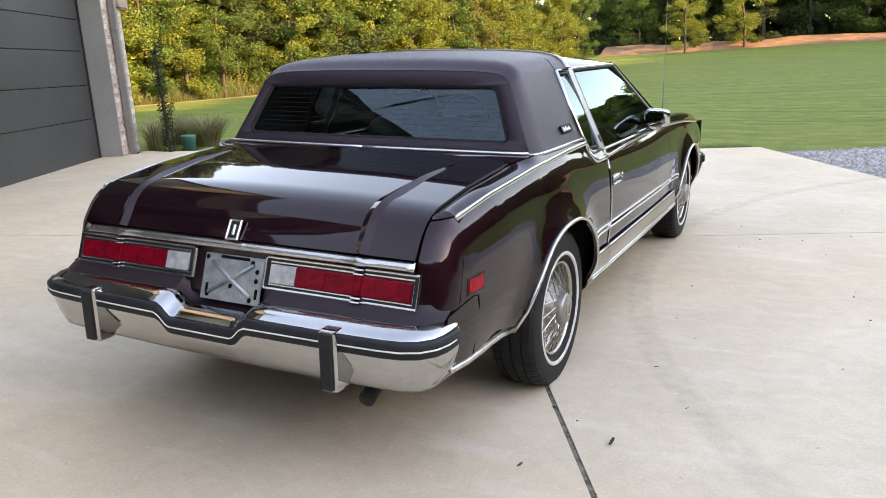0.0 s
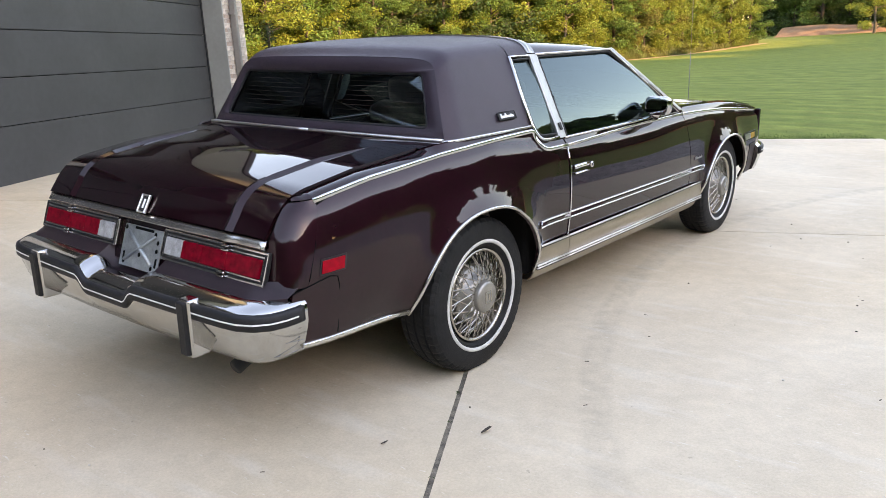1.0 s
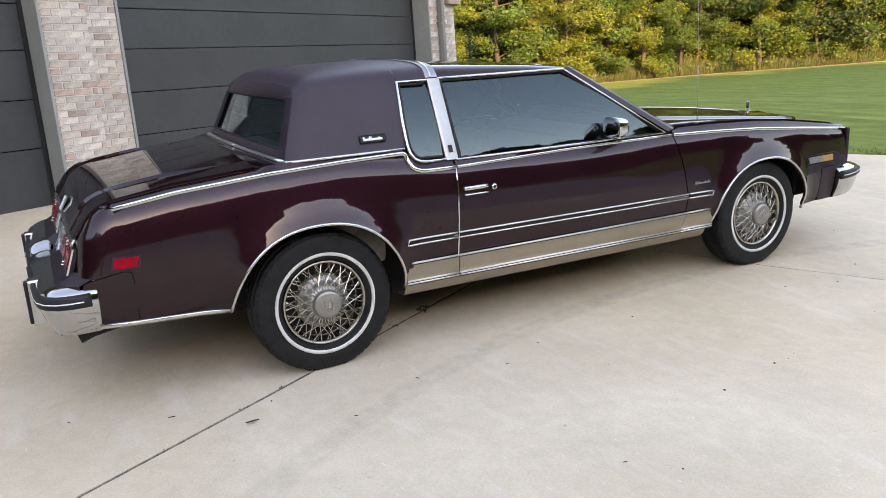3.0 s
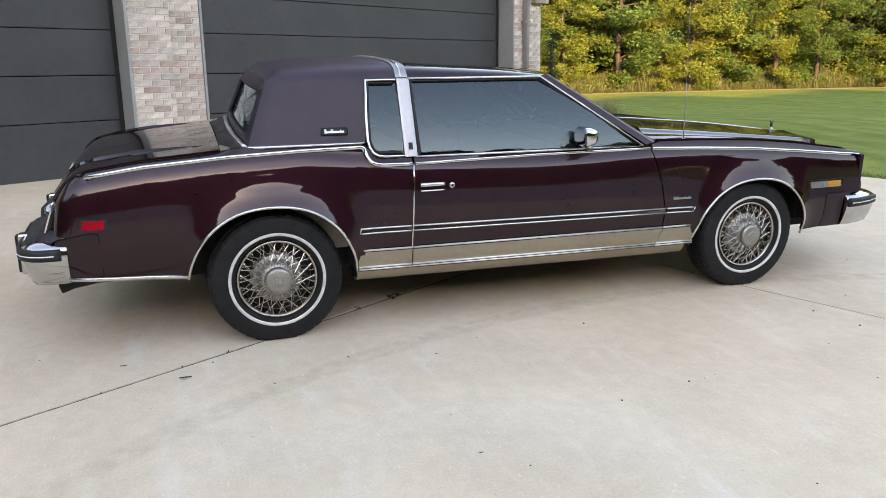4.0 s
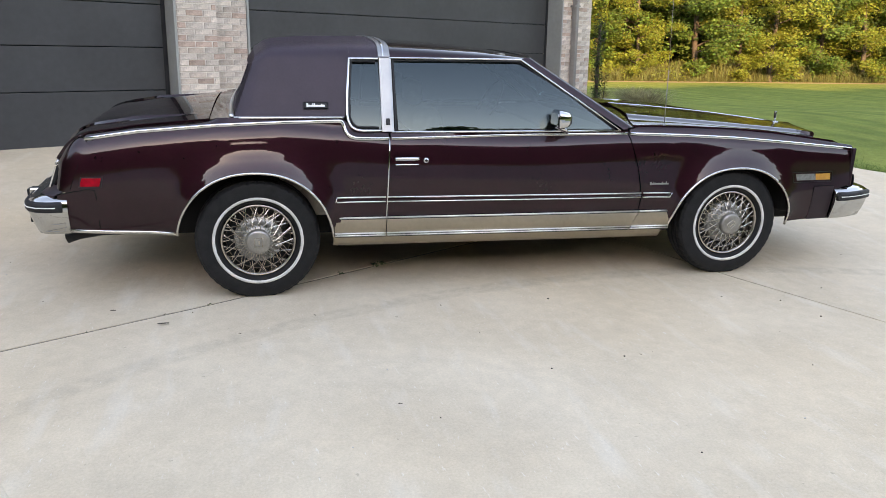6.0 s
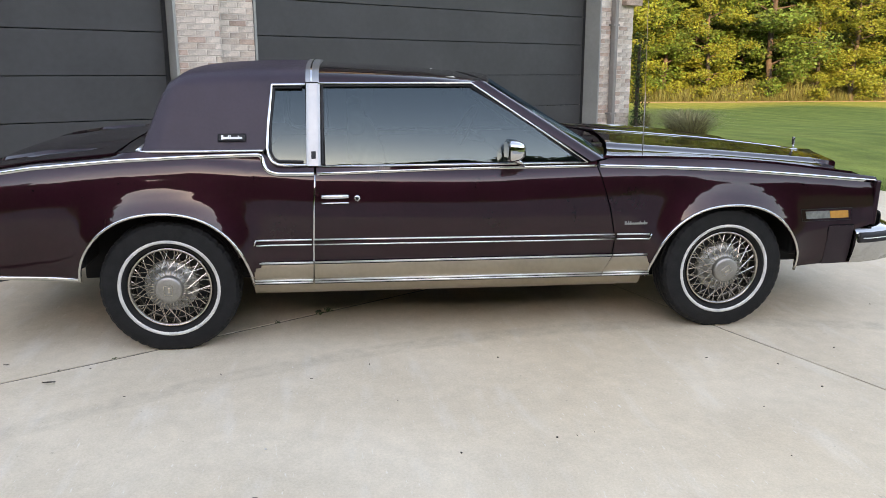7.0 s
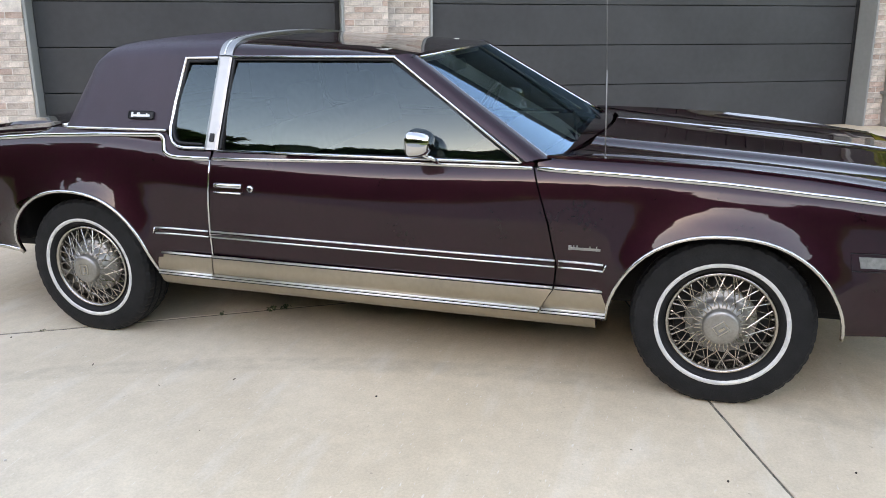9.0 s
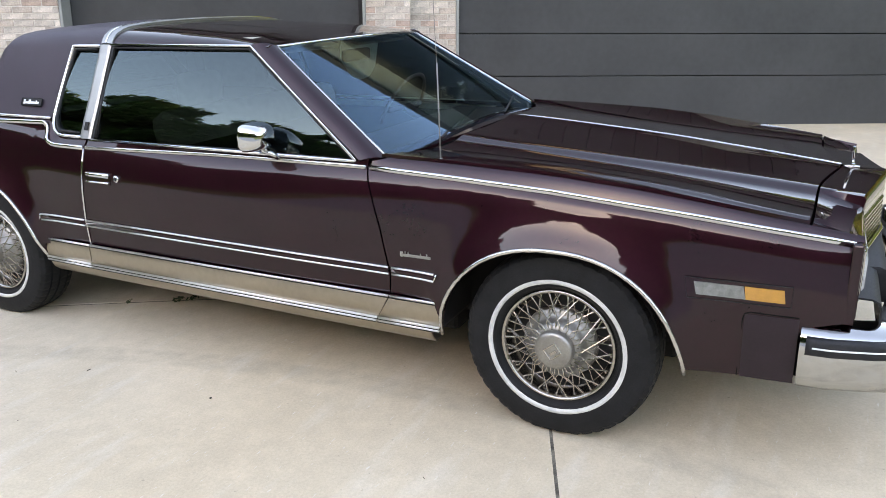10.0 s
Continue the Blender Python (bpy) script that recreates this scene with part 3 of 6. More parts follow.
for nm, u0, u1, label in (("roof_wing", -7.6, LEFT_U - 0.01, "dark lower roof over the narrower garage door"), ("roof_wing_corner", RIGHT_U + 0.01, 7.7, "dark lower roof at the garage's corner")):
    r = part(nm, wall_box(u0, u1, -12.6, -4.40, WING_Z + 0.012, WING_Z + 0.15), ROOF, smooth=False)
    tagged(r, label, "roof", kind="structure")
    part("soffit", wall_box(u0 + 0.02, u1 - 0.02, FACE_N - 0.095, -4.43, WING_Z - 0.008, WING_Z + 0.008), SOFFIT, r, "pale painted soffit under the eave", smooth=False)
    part("fascia", wall_box(u0, u1, -4.398, -4.372, WING_Z - 0.04, WING_Z + 0.17), SIDING, r, smooth=False)

def trim_piece(u0, u1, n0, n1, label):
    ob = part("trim", wall_box(u0, u1, n0, n1, 0.30, HEAD_Z, 0.006), TRIM, smooth=False)
    return tagged(ob, label, "trim", kind="structure")
trim_piece(0.0, 0.032, DOOR_N + 0.02, FACE_N + 0.004, "grey painted door jamb against the brick pier")
trim_piece(1.003, 1.035, DOOR_N + 0.004, LOW_N + 0.012, "grey painted door jamb")
trim_piece(6.53, 6.558, DOOR_N + 0.004, FACE_N + 0.006, "grey painted door jamb by the corner pier")
trim_piece(-3.095, -3.063, DOOR_N + 0.02, FACE_N + 0.004, "grey painted door jamb")

spout = thing("downspout", "grey metal downspout with a kicked-out foot on the corner pier", "downspout")
pts = [(6.80, -4.63, 3.3), (6.80, -4.63, 0.46), (6.80, -4.612, 0.395), (6.80, -4.57, 0.345)]
path = [(*wall_xy(u, n), z) for u, n, z in pts]
part("pipe", sweep(path, rect_profile(0.10, 0.075, 0.15), (*wall_xy(1, 0), 0)), DOWNSPOUT, spout, smooth=False)
part("mouth", sweep([(*wall_xy(6.80, -4.5715), 0.347), (*wall_xy(6.80, -4.5675), 0.342)], rect_profile(0.088, 0.063, 0.15), (*wall_xy(1, 0), 0)), DARK, spout, smooth=False)
for z in (0.75, 2.1):
    part("bracket", wall_box(6.73, 6.87, -4.69, -4.588, z, z + 0.03, 0.002), DOWNSPOUT, spout, smooth=False)

ledge = part("wall_ledge", wall_box(7.02, 7.40, -4.9, -4.60, 2.42, 2.62, 0.01), BRICK_PINK, smooth=False)
tagged(ledge, "projecting pinkish brick corbel at the pier's corner", "ledge", kind="structure")

# ---- woods ----
def leaf_cloud(rng, centres, count, size, flat=0.6):
    """Many small bent leaves scattered in clumps."""
    verts, faces = [], []
    for _ in range(count):
        c, r = rng.choice(centres)
        d = Vector((rng.gauss(0, 1), rng.gauss(0, 1), rng.gauss(0, 1)))
        d = d.normalized() * r * rng.random() ** 0.4
        p = Vector(c) + Vector((d.x, d.y, d.z * flat))
        s = size * rng.uniform(0.6, 1.3)
        a = Vector((rng.uniform(-1, 1), rng.uniform(-1, 1), rng.uniform(-0.6, 0.6))).normalized()
        b = a.cross(Vector((rng.uniform(-1, 1), rng.uniform(-1, 1), rng.uniform(-1, 1)))).normalized()
        i = len(verts)
        verts += [p - a * s, p + b * s * 0.5, p + a * s, p - b * s * 0.5]
        faces.append((i, i + 1, i + 2, i + 3))
    return verts, faces


def tapered(path, radii, k=7):
    bm = bmesh.new()
    rings = []
    for i, p in enumerate(path):
        p = Vector(p)
        t = (Vector(path[min(i + 1, len(path) - 1)]) - Vector(path[max(i - 1, 0)])).normalized()
        s = t.cross(Vector((0.31, 0.95, 0.05))).normalized()
        u = s.cross(t)
        rings.append([bm.verts.new(p + (s * math.cos(2 * math.pi * j / k) + u * math.sin(2 * math.pi * j / k)) * radii[i]) for j in range(k)])
    for r0, r1 in zip(rings, rings[1:]):
        for j in range(k):
            bm.faces.new((r0[j], r0[(j + 1) % k], r1[(j + 1) % k], r1[j]))
    bm.faces.new(rings[-1])
    bmesh.ops.recalc_face_normals(bm, faces=bm.faces)
    return bm


def make_tree(seed, height, spread, leaf_mat, leaves, leaf_size, low=0.12, bark=BARK, label="", clumps=60):
    rng = random.Random(seed)
    t = thing("tree", label, "tree", group="trees of the woods")
    lean = Vector((rng.uniform(-0.05, 0.05), rng.uniform(-0.05, 0.05), 0))
    path = [Vector((0, 0, -0.3))] + [Vector((lean.x * z + 0.12 * math.sin(z * 0.9 + seed), lean.y * z + 0.12 * math.cos(z * 0.7 + seed), z)) for z in span(0.5, height, 8)]
    r0 = height * 0.013 + 0.03
    wood = [tapered(path, [r0 * (1 - 0.92 * i / (len(path) - 1)) for i in range(len(path))])]
    centres = []
    for i in range(clumps):
        h = low + (1 - low) * (i + rng.random()) / clumps
        ang = rng.uniform(0, 2 * math.pi)
        prof = math.sin(math.pi * min(1, 0.20 + 0.80 * h)) ** 0.7
        reach = spread * prof * rng.uniform(0.35, 1.0)
        base = Vector((lean.x * h * height, lean.y * h * height, h * height * 0.92))
        tip = base + Vector((math.cos(ang) * reach, math.sin(ang) * reach, rng.uniform(-0.1, 0.35) * reach + 0.2))
        if i % 2 == 0:
            mid = base.lerp(tip, 0.5) + Vector((0, 0, 0.06 * reach))
            wood.append(tapered([base, mid, tip], [r0 * 0.30, r0 * 0.18, r0 * 0.06], 4))
        centres.append((tip, spread * rng.uniform(0.16, 0.30)))
        centres.append((base.lerp(tip, 0.6), spread * rng.uniform(0.14, 0.24)))
    part("trunk", join(*wood), bark, t)
    v, f = leaf_cloud(rng, centres, leaves, leaf_size)
    part("crown", mesh_from("crown", v, f, leaf_mat, False), None, t)
    return t

TREES = [
    make_tree(1, 11.0, 3.0, LEAF_GREEN, 23000, 0.080, 0.05, label="tall leafy green tree at the edge of the woods"),
    make_tree(2, 9.0, 2.6, LEAF_YELLOW, 20000, 0.074, 0.04, PALEBARK, "yellow-green autumn tree at the edge of the woods"),
    make_tree(3, 12.0, 3.2, LEAF_DARK, 19000, 0.092, 0.06, label="tall dark green tree in the woods"),
    make_tree(4, 8.0, 2.4, LEAF_YELLOW, 20000, 0.068, 0.03, PALEBARK, "bushy yellowing young tree at the edge of the woods"),
    make_tree(5, 7.0, 2.3, LEAF_RUST, 15000, 0.074, 0.05, label="rust-tinged young tree at the edge of the woods"),
    make_tree(6, 10.0, 2.8, LEAF_GREEN, 22000, 0.076, 0.03, label="dense green tree with low boughs"),
]
TREES.append(make_tree(7, 12.5, 4.2, LEAF_DARK, 13000, 0.26, 0.04, label="broad dark green tree in the belt across the drive"))
TREES.append(make_tree(8, 11.0, 4.0, LEAF_GREEN, 13000, 0.26, 0.03, label="broad green tree in the belt across the drive"))
rng = random.Random(5)
EDGE = [(-41, -13), (-40, -10), (-35, 8), (-33.5, 18), (-33, 28), (-32, 36), (-28.5, 42), (-26, 52), (-25, 66), (-24, 82)]
def along(line, d):
    """The point d metres along a line of places, and its heading."""
    for a, b in zip(line, line[1:]):
        L = math.hypot(b[0] - a[0], b[1] - a[1])
        if d <= L:
            return a[0] + (b[0] - a[0]) * d / L, a[1] + (b[1] - a[1]) * d / L, math.atan2(b[1] - a[1], b[0] - a[0])
        d -= L
    return None

used = set()
def plant(k, x, y, s=1.0, turn=0.0):
    m = Matrix.Translation((x, y, lawn_z(x, y) - 0.02)) @ Matrix.Rotation(turn, 4, "Z")
    src = TREES[k]
    if k not in used:
        used.add(k)
        src.matrix_basis = m
        src.scale = (s, s, s)
        return src
    c = copy_thing(src, m)
    c.scale = (s, s, s)
    return c

d = 0.0
while along(EDGE, d):
    x, y, h = along(EDGE, d)
    for row, (back, kinds) in enumerate(((0.6, (1, 3, 3, 4, 5, 1, 5, 0)), (3.2, (0, 5, 1, 2)), (7.0, (0, 2, 2)), (11.0, (6, 7)))):
        if row == 2 and rng.random() < 0.35:
            continue
        j = back + rng.uniform(-0.7, 0.9)
        plant(rng.choice(kinds), x - math.sin(h) * -1 * -j + rng.uniform(-0.8, 0.8) * math.cos(h), y + math.cos(h) * j + rng.uniform(-0.8, 0.8) * math.sin(h), rng.uniform(0.8, 1.2) * (1, 1.25, 1.6, 1.9)[row], rng.uniform(0, 6.28))
    d += 2.5
# the far end of the field
for i in range(20):
    x = -34 + i * 5.4
    plant(rng.choice((0, 2, 2, 5)), x + rng.uniform(-1, 1), 106 + rng.uniform(-2, 3), rng.uniform(1.3, 1.8), rng.uniform(0, 6.28))
    plant(rng.choice((2, 5, 5)), x + 2.4 + rng.uniform(-1, 1), 110 + rng.uniform(-1, 1), rng.uniform(1.0, 1.4), rng.uniform(0, 6.28))
    plant(rng.choice((6, 6, 7)), x + 1.2 + rng.uniform(-1, 1), 114 + rng.uniform(-2, 3), rng.uniform(1.5, 1.9), rng.uniform(0, 6.28))
# two field trees that stand alone
plant(1, -15.5, 93, 1.15, 0.4)
plant(1, -9.5, 98, 1.35, 1.9)
# a clump of big trees behind the car
for x, y, s in ((21, -25, 1.5), (17, -30, 1.45), (27, -22, 1.4), (12, -35, 1.5), (31, -27, 1.5)):
    plant(7, x, y, s, x)
# the belt of trees behind the camera, which keeps the low sun off the driveway
belt_rng = random.Random(23)
for x0, shift, kinds, lo, hi, y0, y1, step in ((42, 0.0, (6, 7), 1.25, 1.6, -72, 92, 7.0), (47, 3.5, (6, 7, 6), 1.4, 1.7, -72, 92, 7.0), (52, 0.0, (6,), 1.55, 1.75, -38, 28, 5.0), (57, 2.4, (6,), 1.8, 1.95, -38, 28, 5.0), (61, 0.0, (6,), 1.9, 2.05, -38, 28, 5.0)):
    y = y0 + shift
    while y < y1:
        plant(belt_rng.choice(kinds), x0 + belt_rng.uniform(-2, 2), y + belt_rng.uniform(-1, 1), belt_rng.uniform(lo, hi), belt_rng.uniform(0, 6.28))
        y += step
# unseen trees past the car's tail, added to darken what it reflects
for k in range(11):
    plant(belt_rng.choice((6, 7)), -22 + k * 6.2 + belt_rng.uniform(-1, 1), -40 + belt_rng.uniform(-2, 2), belt_rng.uniform(1.2, 1.6), belt_rng.uniform(0, 6.28))
    plant(belt_rng.choice((6, 7)), -19 + k * 6.2 + belt_rng.uniform(-1, 1), -46 + belt_rng.uniform(-2, 2), belt_rng.uniform(1.3, 1.7), belt_rng.uniform(0, 6.28))

def tall_grass(name, line, depth, count, hmin, hmax, mat, label, seed):
    rng = random.Random(seed)
    total = sum(math.hypot(b[0] - a[0], b[1] - a[1]) for a, b in zip(line, line[1:])) - 0.01
    v, f = [], []
    for _ in range(count):
        x, y, h = along(line, rng.uniform(0, total))
        j = rng.uniform(0, depth)
        x, y = x - math.sin(h) * j, y + math.cos(h) * j
        clump = 0.5 + 0.5 * noise.noise(Vector((x * 0.5, y * 0.5, 3)))
        H = rng.uniform(hmin, hmax) * (0.35 + 1.2 * clump) * (0.55 + 0.45 * min(1, j / depth * 2.5))
        z = lawn_z(x, y) - 0.02
        a = rng.uniform(0, 6.28)
        w = rng.uniform(0.004, 0.011)
        lx, ly = rng.uniform(-0.25, 0.25) * H, rng.uniform(-0.25, 0.25) * H
        i = len(v)
        v += [(x - w * math.cos(a), y - w * math.sin(a), z), (x + w * math.cos(a), y + w * math.sin(a), z), (x + lx * 0.4 + w, y + ly * 0.4, z + H * 0.6), (x + lx, y + ly, z + H)]
        f += [(i, i + 1, i + 2), (i, i + 2, i + 3)]
    ob = part(name, mesh_from(name, v, f, mat, False), None)
    return tagged(ob, label, "tall grass", kind="stuff")

def undergrowth(name, line, depth, clumps, leaves, size, hmax, mat, label, seed):
    """Low bushes along a line, made of many leaves."""
    rng = random.Random(seed)
    total = sum(math.hypot(b[0] - a[0], b[1] - a[1]) for a, b in zip(line, line[1:])) - 0.01
    cs = []
    for _ in range(clumps):
        x, y, h = along(line, rng.uniform(0, total))
        j = rng.uniform(0, depth)
        x, y = x - math.sin(h) * j, y + math.cos(h) * j
        top = hmax * rng.uniform(0.35, 1.0)
        for k in range(3):
            cs.append(((x + rng.uniform(-0.5, 0.5), y + rng.uniform(-0.5, 0.5), lawn_z(x, y) + top * (0.2 + 0.3 * k)), top * 0.42))
    v, f = leaf_cloud(rng, cs, leaves, size, 0.8)
    return tagged(part(name, mesh_from(name, v, f, mat, False), None), label, "brush", kind="stuff")

undergrowth("far_brush", [(80, 104.5), (-40, 104.5)], -5.0, 260, 26000, 0.17, 3.6, LEAF_DARK, "dark brush at the far end of the field", 11)
undergrowth("edge_brush", EDGE[2:], 3.0, 150, 22000, 0.075, 1.7, LEAF_YELLOW, "yellow-green bushes along the woods", 12)
undergrowth("low_brush", EDGE[1:], 2.2, 130, 16000, 0.07, 1.5, LEAF_GREEN, "green bushes along the woods", 13)
bank = part("dirt_bank", grid([[(x, 96.5 + 7 * k + 0.8 * noise.noise(Vector((x * 0.2, k * 3, 0))), lawn_z(x, 97 + 7 * k) - 0.05 + 1.1 * smooth01(k * 1.5) * (0.8 + 0.4 * noise.noise(Vector((x * 0.15, 5, k))))) for k in span(0, 1, 6)] for x in span(-27, 80, 110)], flip=True), DIRT)
tagged(bank, "bare reddish dirt bank at the end of the field", "bank", kind="structure")
tall_grass("tall_grass", EDGE[2:], 2.4, 105000, 0.35, 1.25, GRASS_TALL, "tall dry and green grass along the woods", 3)

P = []
d = 0.0
while along(EDGE[2:], d):
    x, y, h = along(EDGE[2:], d)
    row = []
    for k in span(0, 1, 4):
        j = -1.5 + 0.35 * noise.noise(Vector((d * 0.25, 0, 0))) + 2.2 * k
        px, py = x - math.sin(h) * j, y + math.cos(h) * j
        row.append((px, py, lawn_z(px, py) + 0.012 - (0.03 if k == 0 else 0.0)))
    P.append(row)
    d += 1.5
straw = part("straw_verge", grid(P, flip=True), STRAW)
tagged(straw, "strip of dry straw-coloured grass along the woods", "verge", kind="structure")

# ---- the car ----
car = thing("car", "maroon two-door coupe with a vinyl half roof, parked on the driveway", "car", pose(-0.045, 0, 0.036, 0, 2.7, 0))

BELT = [(-2.47, 0.865), (-2.30, 0.897), (-2.05, 0.934), (-1.64, 0.966), (-1.30, 0.980), (-0.990, 0.986), (-0.978, 0.983), (-0.970, 0.974), (-0.965, 0.955), (-0.956, 0.928), (-0.942, 0.911), (-0.922, 0.901), (-0.895, 0.896), (-0.86, 0.894), (-0.70, 0.893), (0.0, 0.903), (0.72, 0.907), (0.76, 0.905), (1.08, 0.894), (1.43, 0.875), (1.86, 0.837), (2.26, 0.797), (2.40, 0.78)]
WIDE = [(-2.48, 0.845), (-2.30, 0.866), (-2.0, 0.882), (-1.5, 0.892), (-0.8, 0.897), (0.4, 0.897), (1.2, 0.886), (1.7, 0.877), (2.1, 0.862), (2.25, 0.849), (2.35, 0.832), (2.45, 0.815)]
TUCK_REAR = [(0.0, -0.040), (0.22, -0.014), (0.45, 0.0), (0.62, -0.003), (0.74, -0.013), (0.84, -0.029), (0.92, -0.048), (1.0, -0.070)]
TUCK = [(0.0, -0.040), (0.22, -0.014), (0.45, 0.0), (0.62, -0.002), (0.74, -0.008), (0.84, -0.0180), (0.90, -0.0265), (0.95, -0.0405), (1.0, -0.070)]
SILL_Z = [(-1.2, 0.29), (1.2, 0.268)]
AXLE_R, AXLE_F = -1.448, 1.448

def belt(y):
    return lerp_tab(y, BELT)

def arch_lift(y, z):
    """How far the wheel arches flare out of the side."""
    out = 0.0
    for yc, zc in ((AXLE_R, 0.325), (AXLE_F, 0.305)):
        r = math.hypot(y - yc, (z - zc) * 1.03)
        if z > zc - 0.05:
            out += 0.064 * math.exp(-((r - 0.33) / 0.125) ** 2) * smooth01((z - zc + 0.05) / 0.2)
    return out

def side_x(y, z):
    t = (z - 0.28) / (max(0.8, belt(y) if not -1.3 < y < 0.0 else lerp_tab(y, [(-1.3, 0.980), (-0.99, 0.955), (-0.7, 0.925), (0.0, 0.903)])) - 0.28)
    back = 0.35 * smooth01((-0.75 - y) / 0.5)
    tuck = lerp_tab(t, TUCK) * (1 - back) + lerp_tab(t, TUCK_REAR) * back
    if t > 0.45:
        tuck *= lerp_tab(y, [(0.2, 1.0), (1.1, 0.6)])
    # the rear quarter curls under behind the wheel
    curl = -0.042 * math.exp(-((z - 0.33) / 0.16) ** 2) * smooth01((-1.55 - y) / 0.25) * (1 - 0.7 * smooth01((-1.95 - y) / 0.4))
    return lerp_tab(y, WIDE) + tuck + curl + arch_lift(y, z)

def arch_z(y):
    """Height of the body's lower edge."""
    for yc, zc, a, h in ((AXLE_R - 0.0095, 0.325, 0.4225, 0.41), (AXLE_F - 0.0015, 0.30, 0.4285, 0.41)):
        k = (y - yc) / a
        if abs(k) < 1:
            z = zc + h * math.sqrt(max(0, 1 - abs(k) ** 2.25)) - 0.02
            return max(z, 0.362) if y < AXLE_R else z
    if y < -1.5:
        return lerp_tab(y, [(-2.45, 0.411), (-1.86, 0.372)])
    if y > 1.5:
        return lerp_tab(y, [(1.83, 0.325), (2.15, 0.342), (2.3, 0.36)])
    return lerp_tab(y, SILL_Z) + 0.14

def cut_r(z):
    return lerp_tab(z, [(0.28, -0.742), (0.53, -0.732), (0.76, -0.722), (0.93, -0.712)])

def cut_f(z):
    return lerp_tab(z, [(0.26, 0.72), (0.31, 0.739), (0.43, 0.813), (0.525, 0.823), (0.69, 0.788), (0.90, 0.722), (0.95, 0.705)])

def tail_y(z):
    return lerp_tab(z, [(0.37, -2.425), (0.58, -2.458), (0.605, -2.46), (0.625, -2.391), (0.885, -2.293), (0.90, -2.288)])

def nose_y(z):
    return lerp_tab(z, [(0.33, 2.14), (0.53, 2.20), (0.56, 2.335), (0.80, 2.335)])

def arch_columns(yc, a):
    return [yc + a * math.cos(math.pi * (1 - i / 26)) for i in range(27)]

def side_panel(cols, left_of=None, right_of=None, rows=26):
    """Columns of points from the lower edge up to the belt; the end columns follow the shut lines."""
    P = []
    y0, y1 = cols[0], cols[-1]
    for y in cols:
        zlo, zhi = arch_z(y), belt(y)
        col = []
        for j in range(rows + 1):
            k = j / rows
            z = zlo + (zhi - zlo) * k
            yy = y
            if left_of is not None:
                w = max(0.0, 1 - (y - y0) / 0.30)
                yy += (left_of(z) - y0) * w
            if right_of is not None:
                w = max(0.0, 1 - (y1 - y) / 0.30)
                yy += (right_of(z) - y1) * w
            col.append((side_x(yy, z), yy, z))
        P.append(col)
    return np.array(P)

def both(P):
    Q = np.array(P, float).copy()
    Q[..., 0] *= -1
    return Q

def mirrored(name, P, mat, parent=None, label="", thick=0.012, flip=False):
    """One panel for each side of the car."""
    obs = []
    for s, A in ((1, P), (-1, both(P))):
        obs.append(part(name, grid(A, flip=(s < 0) != flip, thick=thick), mat, parent[0 if s > 0 else 1] if isinstance(parent, list) else (parent or car), label))
    return obs

def uniq(cols):
    out = []
    for c in sorted(cols):
        if not out or c - out[-1] > 0.0032:
            out.append(c)
    return out

# side panels
Q_COLS = uniq(span(-2.40, -1.884, 12) + arch_columns(AXLE_R - 0.0095, 0.4222) + span(-1.02, -0.74, 10) + [-0.990, -0.984, -0.978, -0.974, -0.970, -0.9655, -0.961, -0.956, -0.949, -0.942, -0.932, -0.922, -0.909, -0.895, -0.878, -0.86])
quarter = mirrored("quarter_panel", side_panel(Q_COLS, lambda z: tail_y(z) , lambda z: cut_r(z) - 0.003), PAINT, None, "glossy maroon rear quarter panel")
door = mirrored("door", side_panel(span(-0.73, 0.77, 22), lambda z: cut_r(z) + 0.003, lambda z: cut_f(z) - 0.003), PAINT, None, "long maroon door, shut")
F_COLS = uniq(span(0.79, 0.955, 8) + arch_columns(AXLE_F - 0.0015, 0.4282) + span(1.88, 2.335, 11))
fender = mirrored("front_fender", side_panel(F_COLS, lambda z: cut_f(z) + 0.004, nose_y), PAINT, None, "glossy maroon front fender")

# shoulders, from the belt inwards
HOOD_MID = [(0.80, 0.987), (0.97, 0.981), (1.2, 0.965), (1.5, 0.940), (1.7, 0.920), (2.0, 0.884), (2.31, 0.844)]
CREASE = [(0.85, 0.957), (1.2, 0.928), (1.6, 0.895), (2.2, 0.842), (2.4, 0.822)]
def hood_z(x, y):
    e = belt(y) + lerp_tab(y, [(0.8, 0.034), (1.4, 0.042), (1.7, 0.042), (2.33, 0.018)])
    m = lerp_tab(y, HOOD_MID)
    c = lerp_tab(y, CREASE)
    x = abs(x) / (1 + 0.08 * smooth01((2.3 - y) / 1.5) * smooth01((0.755 - abs(x)) / 0.25))
    if x < 0.39:
        return c + (m - c) * lerp_tab(x, [(0.0, 1.0), (0.02, 0.95), (0.05, 0.78), (0.09, 0.66), (0.20, 0.42), (0.30, 0.20), (0.345, 0.13), (0.365, 0.11), (0.378, 0.05), (0.39, -0.06)])
    return c + (e - c) * (x - 0.39) / 0.425 + lerp_tab(x, [(0.39, -0.002), (0.405, -0.009), (0.42, -0.016), (0.44, -0.021), (0.48, -0.025), (0.56, -0.026), (0.66, -0.020), (0.75, -0.010), (0.815, 0.0)])
def edge_x(y):
    return min(0.815, side_x(y, belt(y)) - 0.024)
def hood_pt(x, y):
    """A place on the hood: its outer part narrows with the fenders."""
    a = abs(x)
    if a > 0.5:
        a = 0.5 + (a - 0.5) * (edge_x(y) - 0.5) / 0.315
    return (math.copysign(a, x), y, hood_z(x, y))
